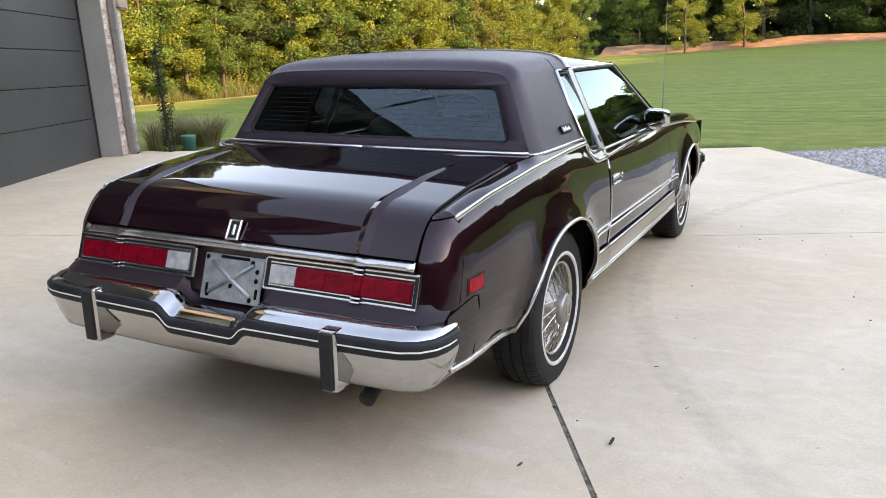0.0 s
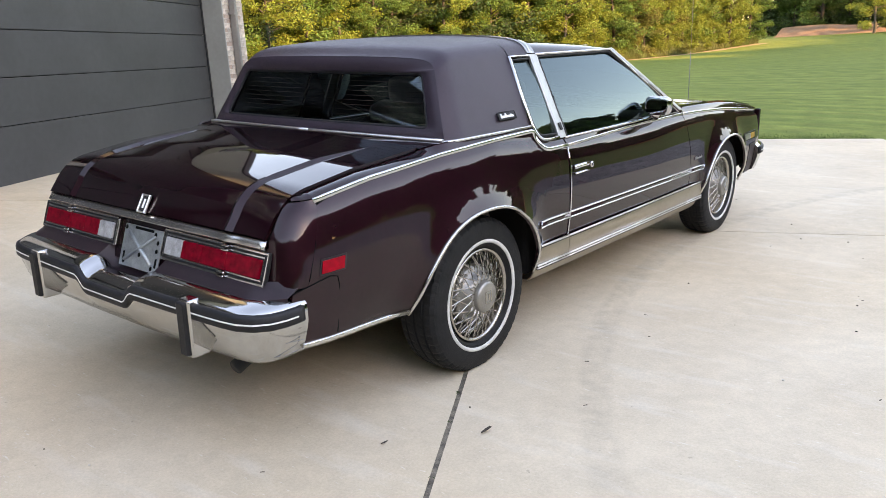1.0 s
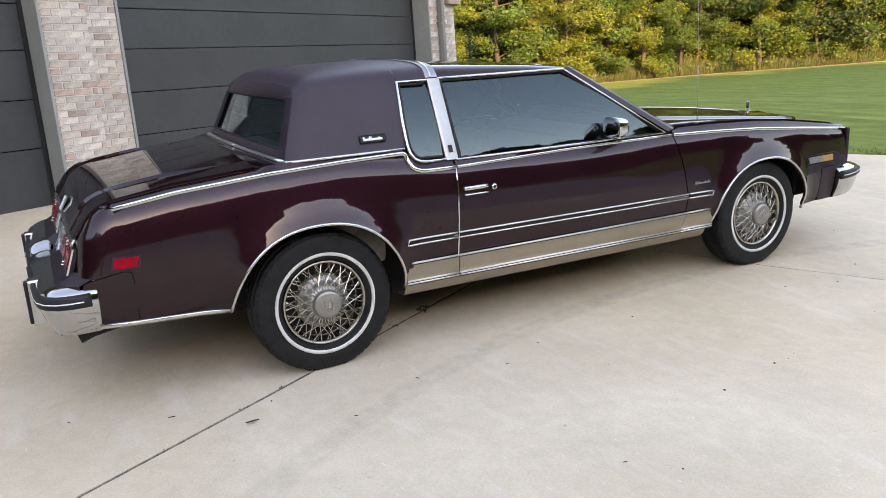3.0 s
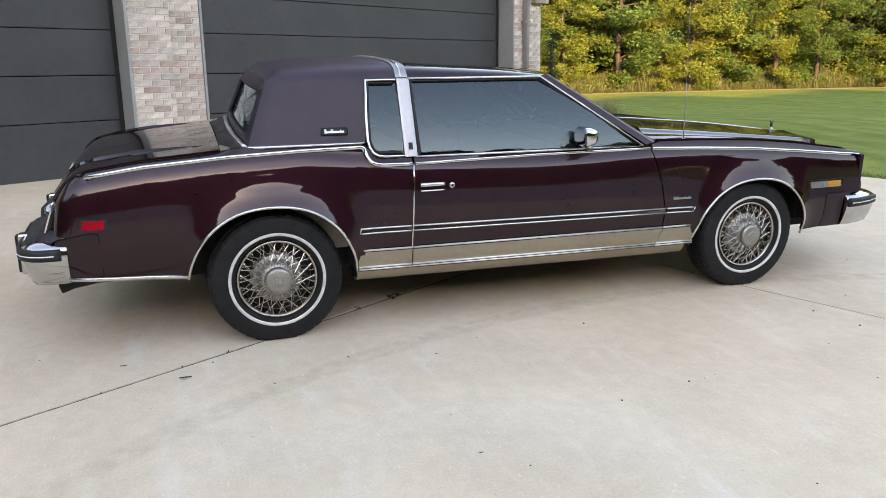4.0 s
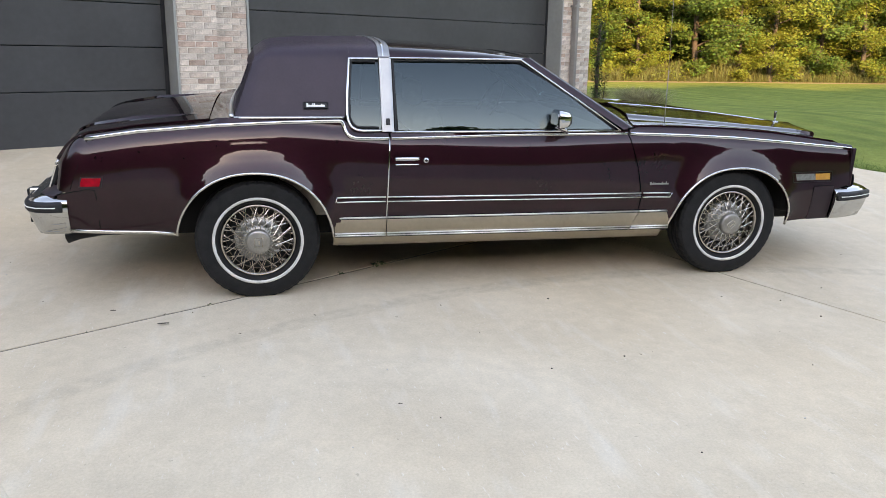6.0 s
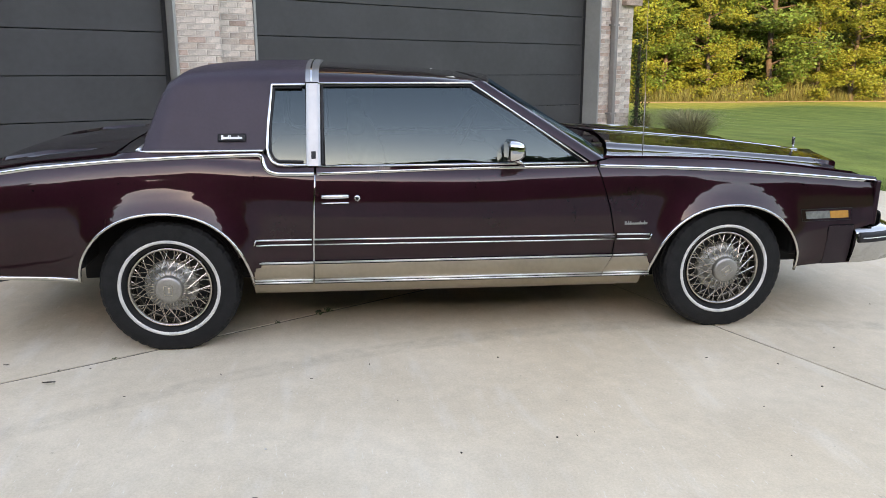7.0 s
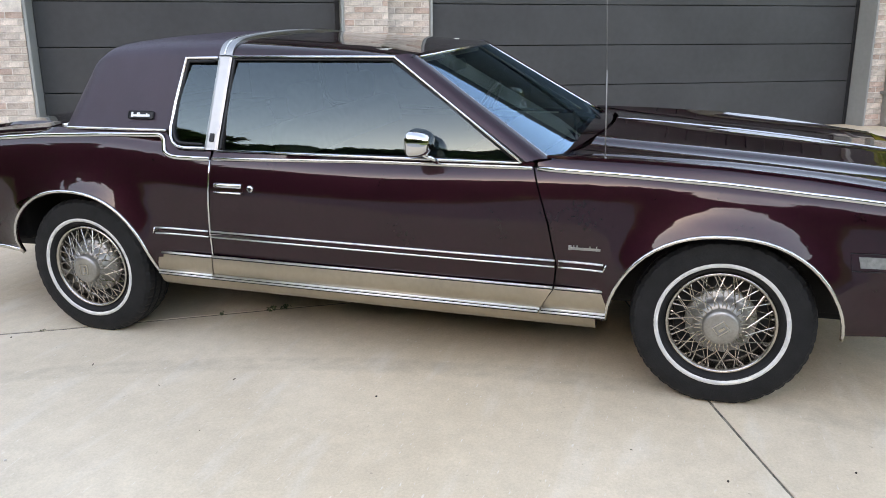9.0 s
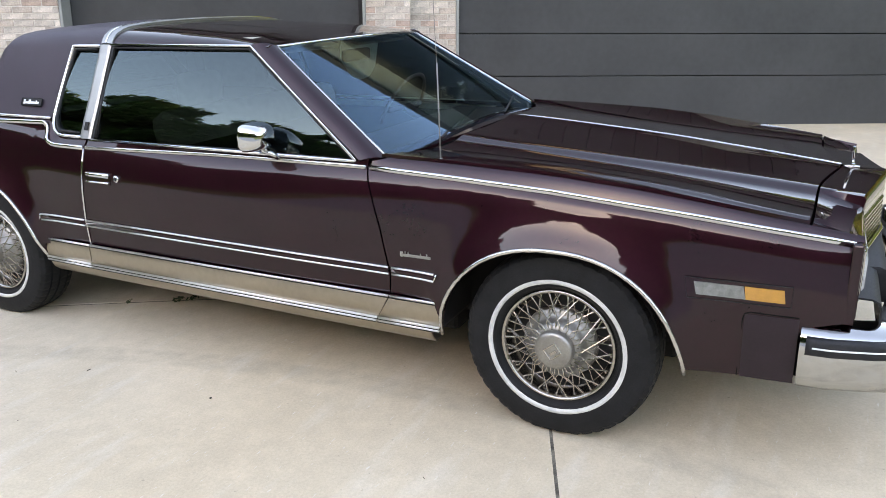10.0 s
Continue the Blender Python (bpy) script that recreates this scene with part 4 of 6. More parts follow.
def shoulder_in(y):
    if y < -0.99:
        k = smooth01((y + 1.70) / 0.10)
        return 0.7405 + 0.0625 * k, (belt(y) + 0.013) * (1 - k) + 1.0 * k
    if y < 0.73:
        k = smooth01((y + 0.99) / 0.10)
        return 0.803 + 0.030 * k, 1.0 - 0.074 * k
    k = smooth01((y - 0.73) / 0.08)
    return 0.833 * (1 - k) + (edge_x(y) + 0.003) * k, (0.925 * (1 - k) + hood_z(0.815, y) * k)

def shoulder(cols):
    P = []
    for y in cols:
        x0, z0 = side_x(y, belt(y)), belt(y) + (0.003 if y < -2.288 else 0.0)
        if y < -2.288:
            x0 -= 0.052 * min(1.0, ((-2.288 - y) / 0.055)) ** 2
        x1, z1 = shoulder_in(y)
        row = []
        front = smooth01((y - 0.73) / 0.08)
        for k in (0, 0.12, 0.3, 0.5, 0.75, 1.0):
            bulge = 0.007 * math.sin(math.pi * k) * (abs(x0 - x1) > 0.05)
            kz = k * (1 - front) + lerp_tab(k, [(0, 0), (0.12, 0.17), (0.3, 0.40), (0.5, 0.64), (0.75, 0.87), (1, 1)]) * front
            row.append((x0 + (x1 - x0) * k, y, z0 + (z1 - z0) * kz + bulge * (1 - front)))
        P.append(row)
    return np.array(P)

mirrored("rear_shoulder", shoulder(uniq(span(-2.343, -2.288, 6) + span(-2.27, -0.99, 24) + span(-0.985, -0.72, 18))), PAINT)
mirrored("door_shoulder", shoulder(span(-0.708, 0.72, 12)), PAINT, door)
mirrored("fender_top", shoulder(uniq(span(0.735, 0.86, 8) + span(0.9, 2.333, 18))), PAINT)

# lower sill
def sill(name, rows, mat, y0, y1, label=""):
    """A strip along the sill: rows of (x offset from the side, height at the rear, height at the front)."""
    P = []
    for i in range(21):
        col = []
        for r in rows:
            z = r[1] + (r[2] - r[1]) * ((y0(r[1]) + y1(r[1])) / 2 + 1.03) / 2.05
            a, b = y0(z), y1(z)
            y = a + (b - a) * i / 20
            col.append((lerp_tab(y, WIDE) + r[0], y, r[1] + (r[2] - r[1]) * (y + 1.03) / 2.05))
        P.append(col)
    return mirrored(name, np.array(P), mat, None, label, 0.006)

for fa, fb in ((lambda z: -1.030, lambda z: cut_r(z) - 0.003), (lambda z: cut_r(z) + 0.003, lambda z: cut_f(z) - 0.003), (lambda z: cut_f(z) + 0.004, lambda z: 1.02)):
    a = sill("sill_panel", [(-0.006, 0.358, 0.338), (0.001, 0.365, 0.344), (0.004, 0.443, 0.428), (0.0, 0.448, 0.433)], SILL, fa, fb, "champagne anodised lower body panel")
    for z0, z1 in ((0.452, 0.436), (0.362, 0.341), (0.350, 0.329)):
        ya, yb = fa((z0 + z1) / 2), fb((z0 + z1) / 2)
        P = [(lerp_tab(y, WIDE) + 0.003, y, z0 + (z1 - z0) * (y + 1.03) / 2.05) for y in (ya, (ya + yb) / 2, yb)]
        for s, o in ((1, a[0]), (-1, a[1])):
            part("bright_strip", sweep([(s * p[0], p[1], p[2]) for p in P], rect_profile(0.010, 0.0085)), BRIGHT, o)
            part("dark_line", sweep([(s * (p[0] - 0.001), p[1], p[2] - (0.0065 if z0 > 0.4 else 0.0058)) for p in P], rect_profile(0.010, 0.005)), RUBBER, o)
sill("rocker", [(-0.11, 0.276, 0.256), (-0.052, 0.280, 0.259), (-0.028, 0.30, 0.28), (-0.010, 0.335, 0.315), (-0.010, 0.352, 0.332)], SILL, lambda z: -1.035, lambda z: 0.98, "champagne rocker panel")

# chrome lines
def trim_line(name, pts, w, h, mat=CHROME, parent=None, label="", up=(0, 0, 1)):
    for s in (1, -1):
        par = parent[0 if s > 0 else 1] if isinstance(parent, list) else (parent or car)
        part(name, sweep([(s * p[0], p[1], p[2]) for p in pts], rect_profile(w, h, 0.3), up), mat, par, label)

def on_side(y, z, out=0.004):
    return (side_x(y, z) + out, y, z)

def belt_run(y0, y1, k, out=0.004):
    return [on_side(y, belt(y) - 0.004, out) for y in span(y0, y1, k)]

trim_line("belt_moulding", belt_run(-2.303, -0.99, 20) + [on_side(y, belt(y) - 0.004, 0.006) for y in (-0.978, -0.973, -0.9675, -0.9605, -0.949, -0.932, -0.909, -0.88, -0.79, -0.72)], 0.020, 0.012, CHROME, quarter, "bright belt moulding", up=(1, 0, 0))
trim_line("belt_moulding", belt_run(-0.705, 0.715, 8), 0.010, 0.016, BRUSHED, door, "bright belt moulding")
trim_line("belt_moulding", belt_run(0.735, 2.31, 16), 0.012, 0.020, CHROME, fender, "bright belt moulding")
for own, y0, y1 in ((quarter, -1.014, -0.742), (door, -0.728, 0.818), (fender, 0.832, 1.006)):
    za, zb = [0.558 - 0.0115 * (y + 1.016) for y in (y0, y1)]
    for dz in (0.013, -0.013):
        trim_line("side_moulding", [on_side(y, za + (zb - za) * (y - y0) / (y1 - y0) + dz, 0.005) for y in span(y0, y1, 4)], 0.010, 0.007, BRIGHT, own)
    trim_line("rub_strip", [on_side(y, za + (zb - za) * (y - y0) / (y1 - y0), 0.003) for y in span(y0, y1, 4)], 0.008, 0.020, PAINT, own)
    if own is not door:
        yy = y0 if own is quarter else y1
        zz = za if own is quarter else zb
        trim_line("moulding_end", [on_side(yy + (-0.010 if own is quarter else 0.0), zz - 0.015, 0.005), on_side(yy + (0.0 if own is quarter else 0.012), zz + 0.015, 0.005)], 0.010, 0.006, CHROME, own, up=(0, 1, 0))

def arch_line(yc, a):
    return [on_side(y, arch_z(y) + 0.006, 0.003) for y in [yc + a * 0.9993 * math.cos(math.pi * (1 - i / 30)) for i in range(31)]]
for own, yc, a in ((quarter, AXLE_R - 0.0095, 0.4222), (fender, AXLE_F - 0.0015, 0.4282)):
    L = arch_line(yc, a)
    ups = [(0, -(p[1] - yc), -(p[2] - 0.32)) for p in L]
    for s in (1, -1):
        part("arch_moulding", sweep([(s * p[0], p[1], p[2]) for p in L], rect_profile(0.016, 0.014, 0.3), ups), BRUSHED, own[0 if s > 0 else 1], "bright wheel arch moulding")
trim_line("lower_moulding", [on_side(y, arch_z(y) + 0.006, 0.003) for y in span(-2.415, -1.882, 5)], 0.014, 0.020, BRUSHED, quarter, "bright lower edge moulding")
trim_line("door_edge_guard", [on_side(cut_r(z) - 0.001, z, 0.003) for z in span(0.36, 0.885, 8)], 0.006, 0.008, CHROME, door, up=(0, 1, 0))

# dark inner body that shows in the shut lines and wheel wells
# the low floor pan and cradle boxes are added to deepen the shade below
for nm, sx, y0, y1, z0, z1 in (("cabin_floor", 1.66, -1.02, 1.0, 0.30, 0.88), ("boot_floor", 1.60, -2.30, -1.86, 0.42, 0.84), ("nose_floor", 1.60, 1.86, 2.2, 0.38, 0.74), ("frame_rail_box", 1.10, -1.80, 2.2, 0.27, 0.55), ("floor_pan", 1.16, -1.0, 0.95, 0.19, 0.30), ("engine_cradle", 1.00, 1.15, 1.80, 0.19, 0.33), ("rear_wheel_well", 1.62, AXLE_R - 0.43, AXLE_R + 0.43, 0.77, 0.83), ("front_wheel_well", 1.62, AXLE_F - 0.43, AXLE_F + 0.43, 0.745, 0.795)):
    part(nm, box(sx, y1 - y0, z1 - z0, (0, (y0 + y1) / 2, (z0 + z1) / 2), 0.02), UNDER, car, "dark underbody piece" if nm == "floor_pan" else "", smooth=False)
# near-black sheets behind the wheels, standing for the shade under the car
for y in (AXLE_R, AXLE_F):
    for s in (1, -1):
        part("well_shade_sheet", box(0.02, 0.98, 0.50, (s * 0.555, y, 0.555), 0.005), UNDER, car, smooth=False)
part("rear_axle", sweep([(-0.70, AXLE_R, 0.33), (0.70, AXLE_R, 0.33)], round_profile(0.05, 10)), UNDER, car)
part("exhaust_pipe", join(sweep([(0.52, -2.0, 0.33), (0.54, -2.32, 0.33), (0.555, -2.44, 0.315), (0.56, -2.50, 0.295)], round_profile(0.028, 12), (0, 0, 1))), RUBBER, car, "rusty dark exhaust tailpipe")

# hood
def hood_back(x):
    return 0.76 + 0.195 * (1 - (x / 0.828) ** 2)
def hood_front(x):
    return lerp_tab(abs(x), [(0.0, 2.265), (0.08, 2.250), (0.2, 2.222), (0.32, 2.200), (0.42, 2.191), (0.6, 2.188), (0.83, 2.185)])
HX = [-0.815, -0.77, -0.70, -0.60, -0.53, -0.49, -0.465, -0.44, -0.425, -0.41, -0.397, -0.385, -0.373, -0.36, -0.34, -0.30, -0.25, -0.18, -0.12, -0.07, -0.04, -0.02]
HX = HX + [0.0] + [-x for x in reversed(HX)]
hood = part("hood", grid([[hood_pt(x, hood_back(x) + (hood_front(x) - hood_back(x)) * k) for k in span(0, 1, 24)] for x in HX], flip=True, thick=0.012), PAINT, car, "long maroon hood with a raised middle")
part("centre_strip", sweep([(0, y, hood_z(0, y) + 0.004) for y in span(0.96, 2.262, 12)], round_profile(0.0125, 10, 1.1, 0.9)), CHROME, hood, "bright centre strip")
ornament = part("hood_ornament", join(box(0.026, 0.052, 0.009, (0, 2.300, 0.8545), 0.003), rod((0, 2.303, 0.855), (0, 2.300, 0.880), 0.0045, 8), box(0.015, 0.014, 0.010, (0, 2.303, 0.862), 0.003)), CHROME, hood, "small chrome stand-up ornament")
part("ornament_crest", box(0.026, 0.009, 0.050, (0, 2.299, 0.905), 0.003), CHROME, ornament)
part("washer_nozzle", box(0.05, 0.09, 0.012, (-0.42, 1.95, hood_z(-0.42, 1.95) + 0.004), 0.004), RUBBER, hood)

# header panel and front face
def header_row(x):
    """From the hood's front edge over the nose and down its upright face."""
    y0 = hood_front(x) + 0.007
    mid = abs(x) <= 0.392
    y1 = 2.405 - 0.075 * abs(x) / 0.392 if mid else 2.325
    row = [tuple(Vector(hood_pt(x, y0 + (y1 - y0) * k)) - Vector((0, 0, 0.0 if mid else 0.025 * k))) for k in span(0, 1, 5)]
    z1, x = row[-1][2], row[-1][0]
    return row + [(x, y1 + 0.004, z1 - 0.006), (x, y1 + 0.003, z1 - 0.03), (x, y1, 0.762)]
HH = uniq([x for x in HX if abs(abs(x) - 0.392) > 0.008] + [-0.397, -0.390, 0.390, 0.397])
header = part("header_panel", grid([header_row(x) for x in HH], flip=True, thick=0.008), PAINT, car, "maroon nose panel ahead of the hood")
sharp(header, 40)
for s in (1, -1):
    part("fender_nose", box(0.075, 0.03, 0.245, (s * 0.800, 2.318, 0.672), 0.006), PAINT, car, "maroon upright front edge of the fender", smooth=False)
part("front_fascia", box(1.62, 0.06, 0.30, (0, 2.24, 0.62), 0.01), DARK, car, smooth=False)
for s in (1, -1):
    bez = part("headlamp_bezel", box(0.37, 0.03, 0.165, (s * 0.580, 2.328, 0.680), 0.008), BUMPER_CHROME, car, "bright rectangular headlamp surround", smooth=False)
    for dx in (-0.085, 0.085):
        part("headlamp", box(0.150, 0.02, 0.115, (s * 0.580 + dx, 2.342, 0.680), 0.012), WHITE_LENS, bez, "clear rectangular headlamp")

def prow_y(x):
    """The grille comes to a blunt prow in the middle."""
    return 2.413 - 0.191 * abs(x)
grille = part("grille_frame", grid([[(x, prow_y(x) + dy, z) for dy, z in ((-0.004, 0.806), (0.002, 0.800), (0.003, 0.775), (0.0, 0.76), (-0.002, 0.64))] for x in span(-0.392, 0.392, 12)], thick=0.012), BRUSHED, car, "bright prow-shaped grille surround")
for i in range(7):
    part("grille_bar", sweep([(x, prow_y(x) + 0.003, 0.655 + i * 0.0165) for x in (-0.37, -0.2, -0.03, 0.03, 0.2, 0.37)], rect_profile(0.010, 0.006)), BUMPER_CHROME, grille, smooth=False)
part("lower_moulding", sweep([(x, prow_y(x) + 0.010, 0.636) for x in (-0.50, -0.3, -0.04, 0.04, 0.3, 0.50)], rect_profile(0.022, 0.016, 0.2)), CHROME, grille, "bright lower edge of the grille")
part("bumper_filler", grid([[(x, y + (0.03 if abs(x) < 0.45 else 0.0), z) for y, z in ((2.27, 0.614), (2.375, 0.612), (2.392, 0.604), (2.399, 0.585), (2.402, 0.50))] for x in (-0.775, -0.6, -0.452, -0.448, 0.0, 0.448, 0.452, 0.6, 0.775)], flip=True, thick=0.006), RUBBER, car, "dark soft filler between the nose and the bumper")

# cowl
part("cowl_panel", grid([[(x, 0.70 + 0.11 * (1 - (x / 0.7) ** 2) + k * (0.10 + 0.02 * (1 - (x / 0.7) ** 2)), 0.905 + 0.055 * (1 - (abs(x) / 0.75) ** 2) + 0.004 * k) for k in span(0, 1, 3)] for x in span(-0.78, 0.78, 24)], flip=True, thick=0.01), PAINT, car, "cowl below the windscreen")
part("wiper", join(rod((0.45, 0.83, 0.955), (-0.10, 0.74, 1.00), 0.006), rod((-0.15, 0.86, 0.975), (-0.62, 0.72, 0.985), 0.006)), RUBBER, car, "black wiper arms")

# deck lid with two raised spears, wrapping over the tail
def deck_z(x, y):
    return belt(y) + 0.014 + 0.024 * (1 - (x / 0.74) ** 2)
def spear(x, w):
    d = abs(abs(x) - 0.54)
    return max(0.0, 1 - d / max(w, 1e-4))
SPEAR_F = (-1.0, -0.06, 0.06, 1.0)
DX = uniq(span(-0.737, -0.62, 4) + [-0.54 + 0.024 * d for d in SPEAR_F] + span(-0.42, 0.42, 14) + [0.54 + 0.024 * d for d in SPEAR_F] + span(0.62, 0.737, 4))
P = []
for x0 in DX:
    row = []
    ridge = abs(abs(x0) - 0.54) < 0.03
    crown = ridge and abs(abs(x0) - 0.54) < 0.01
    for y in span(-1.68, -2.25, 16):
        x = x0
        if ridge:
            w = smooth01((-1.77 - y) / 0.5)
            x = math.copysign(0.54 + 0.03 * (y + 2.34) / 0.6 + (abs(x0) - 0.54) * max(w, 0.05), x0)
        row.append((x, y, deck_z(x, y) + (0.010 * smooth01((-1.77 - y) / 0.35) if crown else 0.0)))
    x = x0
    zt = deck_z(x, -2.25)
    for y, z in ((-2.275, zt - 0.0035), (-2.300, zt - 0.009), (-2.325, zt - 0.017), (-2.348, zt - 0.027), (-2.368, zt - 0.040), (-2.386, zt - 0.056), (-2.402, 0.848 if abs(x0) > 0.6 else zt - 0.074), (-2.418, 0.828), (-2.436, 0.803), (-2.454, 0.778)):
        row.append((x, y - (0.009 if crown else 0.0), z + (0.005 if crown else 0.0)))
    P.append(row)
deck = part("deck_lid", grid(P, thick=0.012), PAINT, car, "maroon boot lid with two raised spears")
sharp(deck, 14)
def crest_pt(a, b, out=0.0):
    """A place on the crest: a across, b up the sloping tail."""
    return (0.008 + a, -2.4475 + 0.5 * b - 0.866 * out, 0.812 + 0.866 * b + 0.5 * out)
emblem = part("emblem", join(sweep([crest_pt(-0.024, -0.034, 0.008), crest_pt(0.024, -0.034, 0.008), crest_pt(0.024, 0.034, 0.008), crest_pt(-0.024, 0.034, 0.008)], rect_profile(0.011, 0.012, 0.3), (0, -0.866, 0.5), True), sweep([crest_pt(0, -0.018, 0.008), crest_pt(0, 0.018, 0.008)], rect_profile(0.012, 0.010, 0.3), (0, -0.866, 0.5))), BRIGHT, deck, "small chrome crest", smooth=False)
part("emblem_inset", sweep([crest_pt(0, -0.032, 0.003), crest_pt(0, 0.032, 0.003)], rect_profile(0.040, 0.006, 0.2), (0, -0.866, 0.5)), RUBBER, emblem, smooth=False)
part("tail_strip", sweep([(x, -2.462 - 0.010 * spear(x, 0.02), 0.762) for x in DX], rect_profile(0.012, 0.032, 0.2), (0, 0.6, 0.8)), BRUSHED, deck, "wide brushed strip above the tail lamps")

# tail panel, lamps and plate bracket
def lean(ob):
    """Leans a piece of the upright tail to the slope of the tail's face."""
    for v in ob.data.vertices:
        v.co.z -= 0.004
        v.co.y += -0.014 + 0.36 * (v.co.z - 0.684)
    return ob
lean(part("tail_panel", join(box(1.50, 0.03, 0.165, (0, -2.44, 0.673), 0.003)), PAINT, car, smooth=False))
for s in (1, -1):
    cx, w = s * 0.4625, 0.593
    lamp = lean(part("tail_lamp", box(w, 0.02, 0.104, (cx, -2.462, 0.692), 0.004), RUBBER, car, "wide red tail lamp with a clear reversing section", smooth=False))
    loop = [(cx - w / 2, -2.474, 0.642), (cx + w / 2, -2.474, 0.642), (cx + w / 2, -2.474, 0.742), (cx - w / 2, -2.474, 0.742)]
    lean(part("bezel", sweep(loop, rect_profile(0.008, 0.008, 0.3), (0, 1, 0), True), CHROME, lamp, "bright lamp surround", smooth=False))
    for a, b, mat, nm in ((0.186, 0.292, WHITE_LENS, "reversing_lens"), (0.293, 0.41, RED, "red_lens"), (0.411, 0.526, RED, "red_lens"), (0.554, 0.736, RED, "red_lens")):
        lean(part(nm, box(b - a, 0.012, 0.060, (s * (a + b) / 2, -2.476, 0.691), 0.003), mat, lamp, smooth=False))
    lean(part("lens_crease", box(0.028, 0.014, 0.060, (s * 0.54, -2.478, 0.691), 0.004), RED, lamp, smooth=False))
    for z in (0.642, 0.742, 0.655, 0.728):
        lean(part("bezel_step", box(0.040, 0.012, 0.007, (s * 0.54, -2.482, z), 0.003), CHROME, lamp, smooth=False))
    inner_loop = [(cx - w / 2 + 0.016, -2.473, 0.655), (cx + w / 2 - 0.016, -2.473, 0.655), (cx + w / 2 - 0.016, -2.473, 0.728), (cx - w / 2 + 0.016, -2.473, 0.728)]
    lean(part("inner_bezel", sweep(inner_loop, rect_profile(0.006, 0.003, 0.3), (0, 1, 0), True), CHROME, lamp, smooth=False))

plate = lean(part("plate_bracket", box(0.266, 0.006, 0.155, (0.016, -2.466, 0.652), 0.002), GALV, car, "bare galvanised number plate bracket", smooth=False))
for a, b in (((-0.082, -2.471, 0.600), (0.105, -2.471, 0.705)), ((-0.082, -2.471, 0.705), (0.105, -2.471, 0.600))):
    lean(part("rib", rod(a, b, 0.007, 6), GALV, plate))
for x, z in ((-0.092, 0.717), (0.112, 0.712), (0.136, 0.685), (0.136, 0.655), (-0.075, 0.592), (0.118, 0.590), (0.026, 0.628)):
    lean(part("bolt_hole", rod((x - 0.012, -2.4675, z), (x - 0.012, -2.4705, z), 0.0085, 8), DARK, plate))
for x in (-0.092, 0.130):
    lean(part("slot", box(0.012, 0.006, 0.034, (x, -2.468, 0.612), 0.002), DARK, plate, smooth=False))
lean(part("top_slot", box(0.13, 0.006, 0.010, (0.02, -2.468, 0.722), 0.002), DARK, plate, smooth=False))

# shelf between tail and bumper, with the notch for the plate
def shelf_row(x):
    n = smooth01((0.205 - abs(x)) / 0.05)
    drop = 0.072 * n
    back = 0.045 * n
    c = max(0.0, (abs(x) - 0.72) / 0.12)
    dy = 0.095 * min(1, c) ** 2
    return [(x, -2.490 + back * 0.4 + dy, 0.646 - drop), (x, -2.503 + back * 0.4 + dy, 0.630 - drop), (x, -2.525 + dy, 0.615 - drop), (x, -2.552 + dy * 0.9, 0.600 - drop * 0.75), (x, -2.560 + dy * 0.9, 0.55 - drop * 0.75)]
part("bumper_filler", grid([shelf_row(x) for x in uniq(span(-0.838, -0.70, 8) + span(-0.68, -0.30, 7) + span(-0.29, 0.29, 20) + span(0.30, 0.68, 7) + span(0.70, 0.838, 8))], thick=0.006), FILLER, car, "dull maroon filler panel above the bumper")
for s in (1, -1):
    lean(part("plate_side", box(0.012, 0.04, 0.10, (s * 0.161, -2.455, 0.69), 0.003), BRUSHED, car, smooth=False))

# end caps that turn the corner from the side into the tail
P = []
for k in span(0, 1, 14):
    col = []
    for q in span(0, 1, 16):
        z = 0.622 + q * (0.277 - 0.010 * k)
        ys = lerp_tab(z, [(0.622, -2.391), (0.885, -2.293), (0.90, -2.288)])
        xs = side_x(ys, min(z, 0.885)) - 0.0005
        yr = lerp_tab(z, [(0.622, -2.482), (0.778, -2.450), (0.845, -2.408), (0.875, -2.383), (0.899, -2.345)])
        xr = 0.742
        a, b, c = (1 - k) ** 2, 2 * k * (1 - k), k * k
        col.append((a * xs + b * (xs - 0.012) + c * xr, a * ys + b * (yr + 0.012) + c * yr, z))
    P.append(col)
mirrored("tail_end_cap", np.array(P), PAINT, quarter, "", 0.010, True)
trim_line("filler_gap", [on_side(y, z, 0.0006) for y, z in ((-2.455, 0.612), (-2.30, 0.640), (-2.268, 0.633), (-2.262, 0.60), (-2.262, 0.42))], 0.004, 0.004, DARK, quarter, up=(0.3, 0.4, 1))
trim_line("filler_gap", [on_side(y, z, 0.0006) for y, z in ((2.19, 0.558), (2.055, 0.560), (2.040, 0.554), (2.035, 0.535), (2.031, 0.335))], 0.004, 0.004, DARK, fender, up=(0.3, 0.4, 1))
trim_line("cap_seam", [on_side(y, z, 0.0004) for y, z in ((-2.293, 0.885), (-2.34, 0.76), (-2.385, 0.64))], 0.003, 0.003, DARK, quarter, up=(0, 1, 0))

# bumpers
def flat_sweep(path, profile, dips):
    """Sweeps a profile along a level path and then drops each ring by its dip, less so towards the lower edge."""
    bm = sweep([(p[0], p[1], p[2]) for p in path], profile)
    bm.verts.ensure_lookup_table()
    m = len(profile)
    for i, v in enumerate(bm.verts):
        b = profile[i % m][1]
        v.co.z += dips[i // m] * min(1.0, max(0.0, (b + 0.13) / 0.07))
    return bm

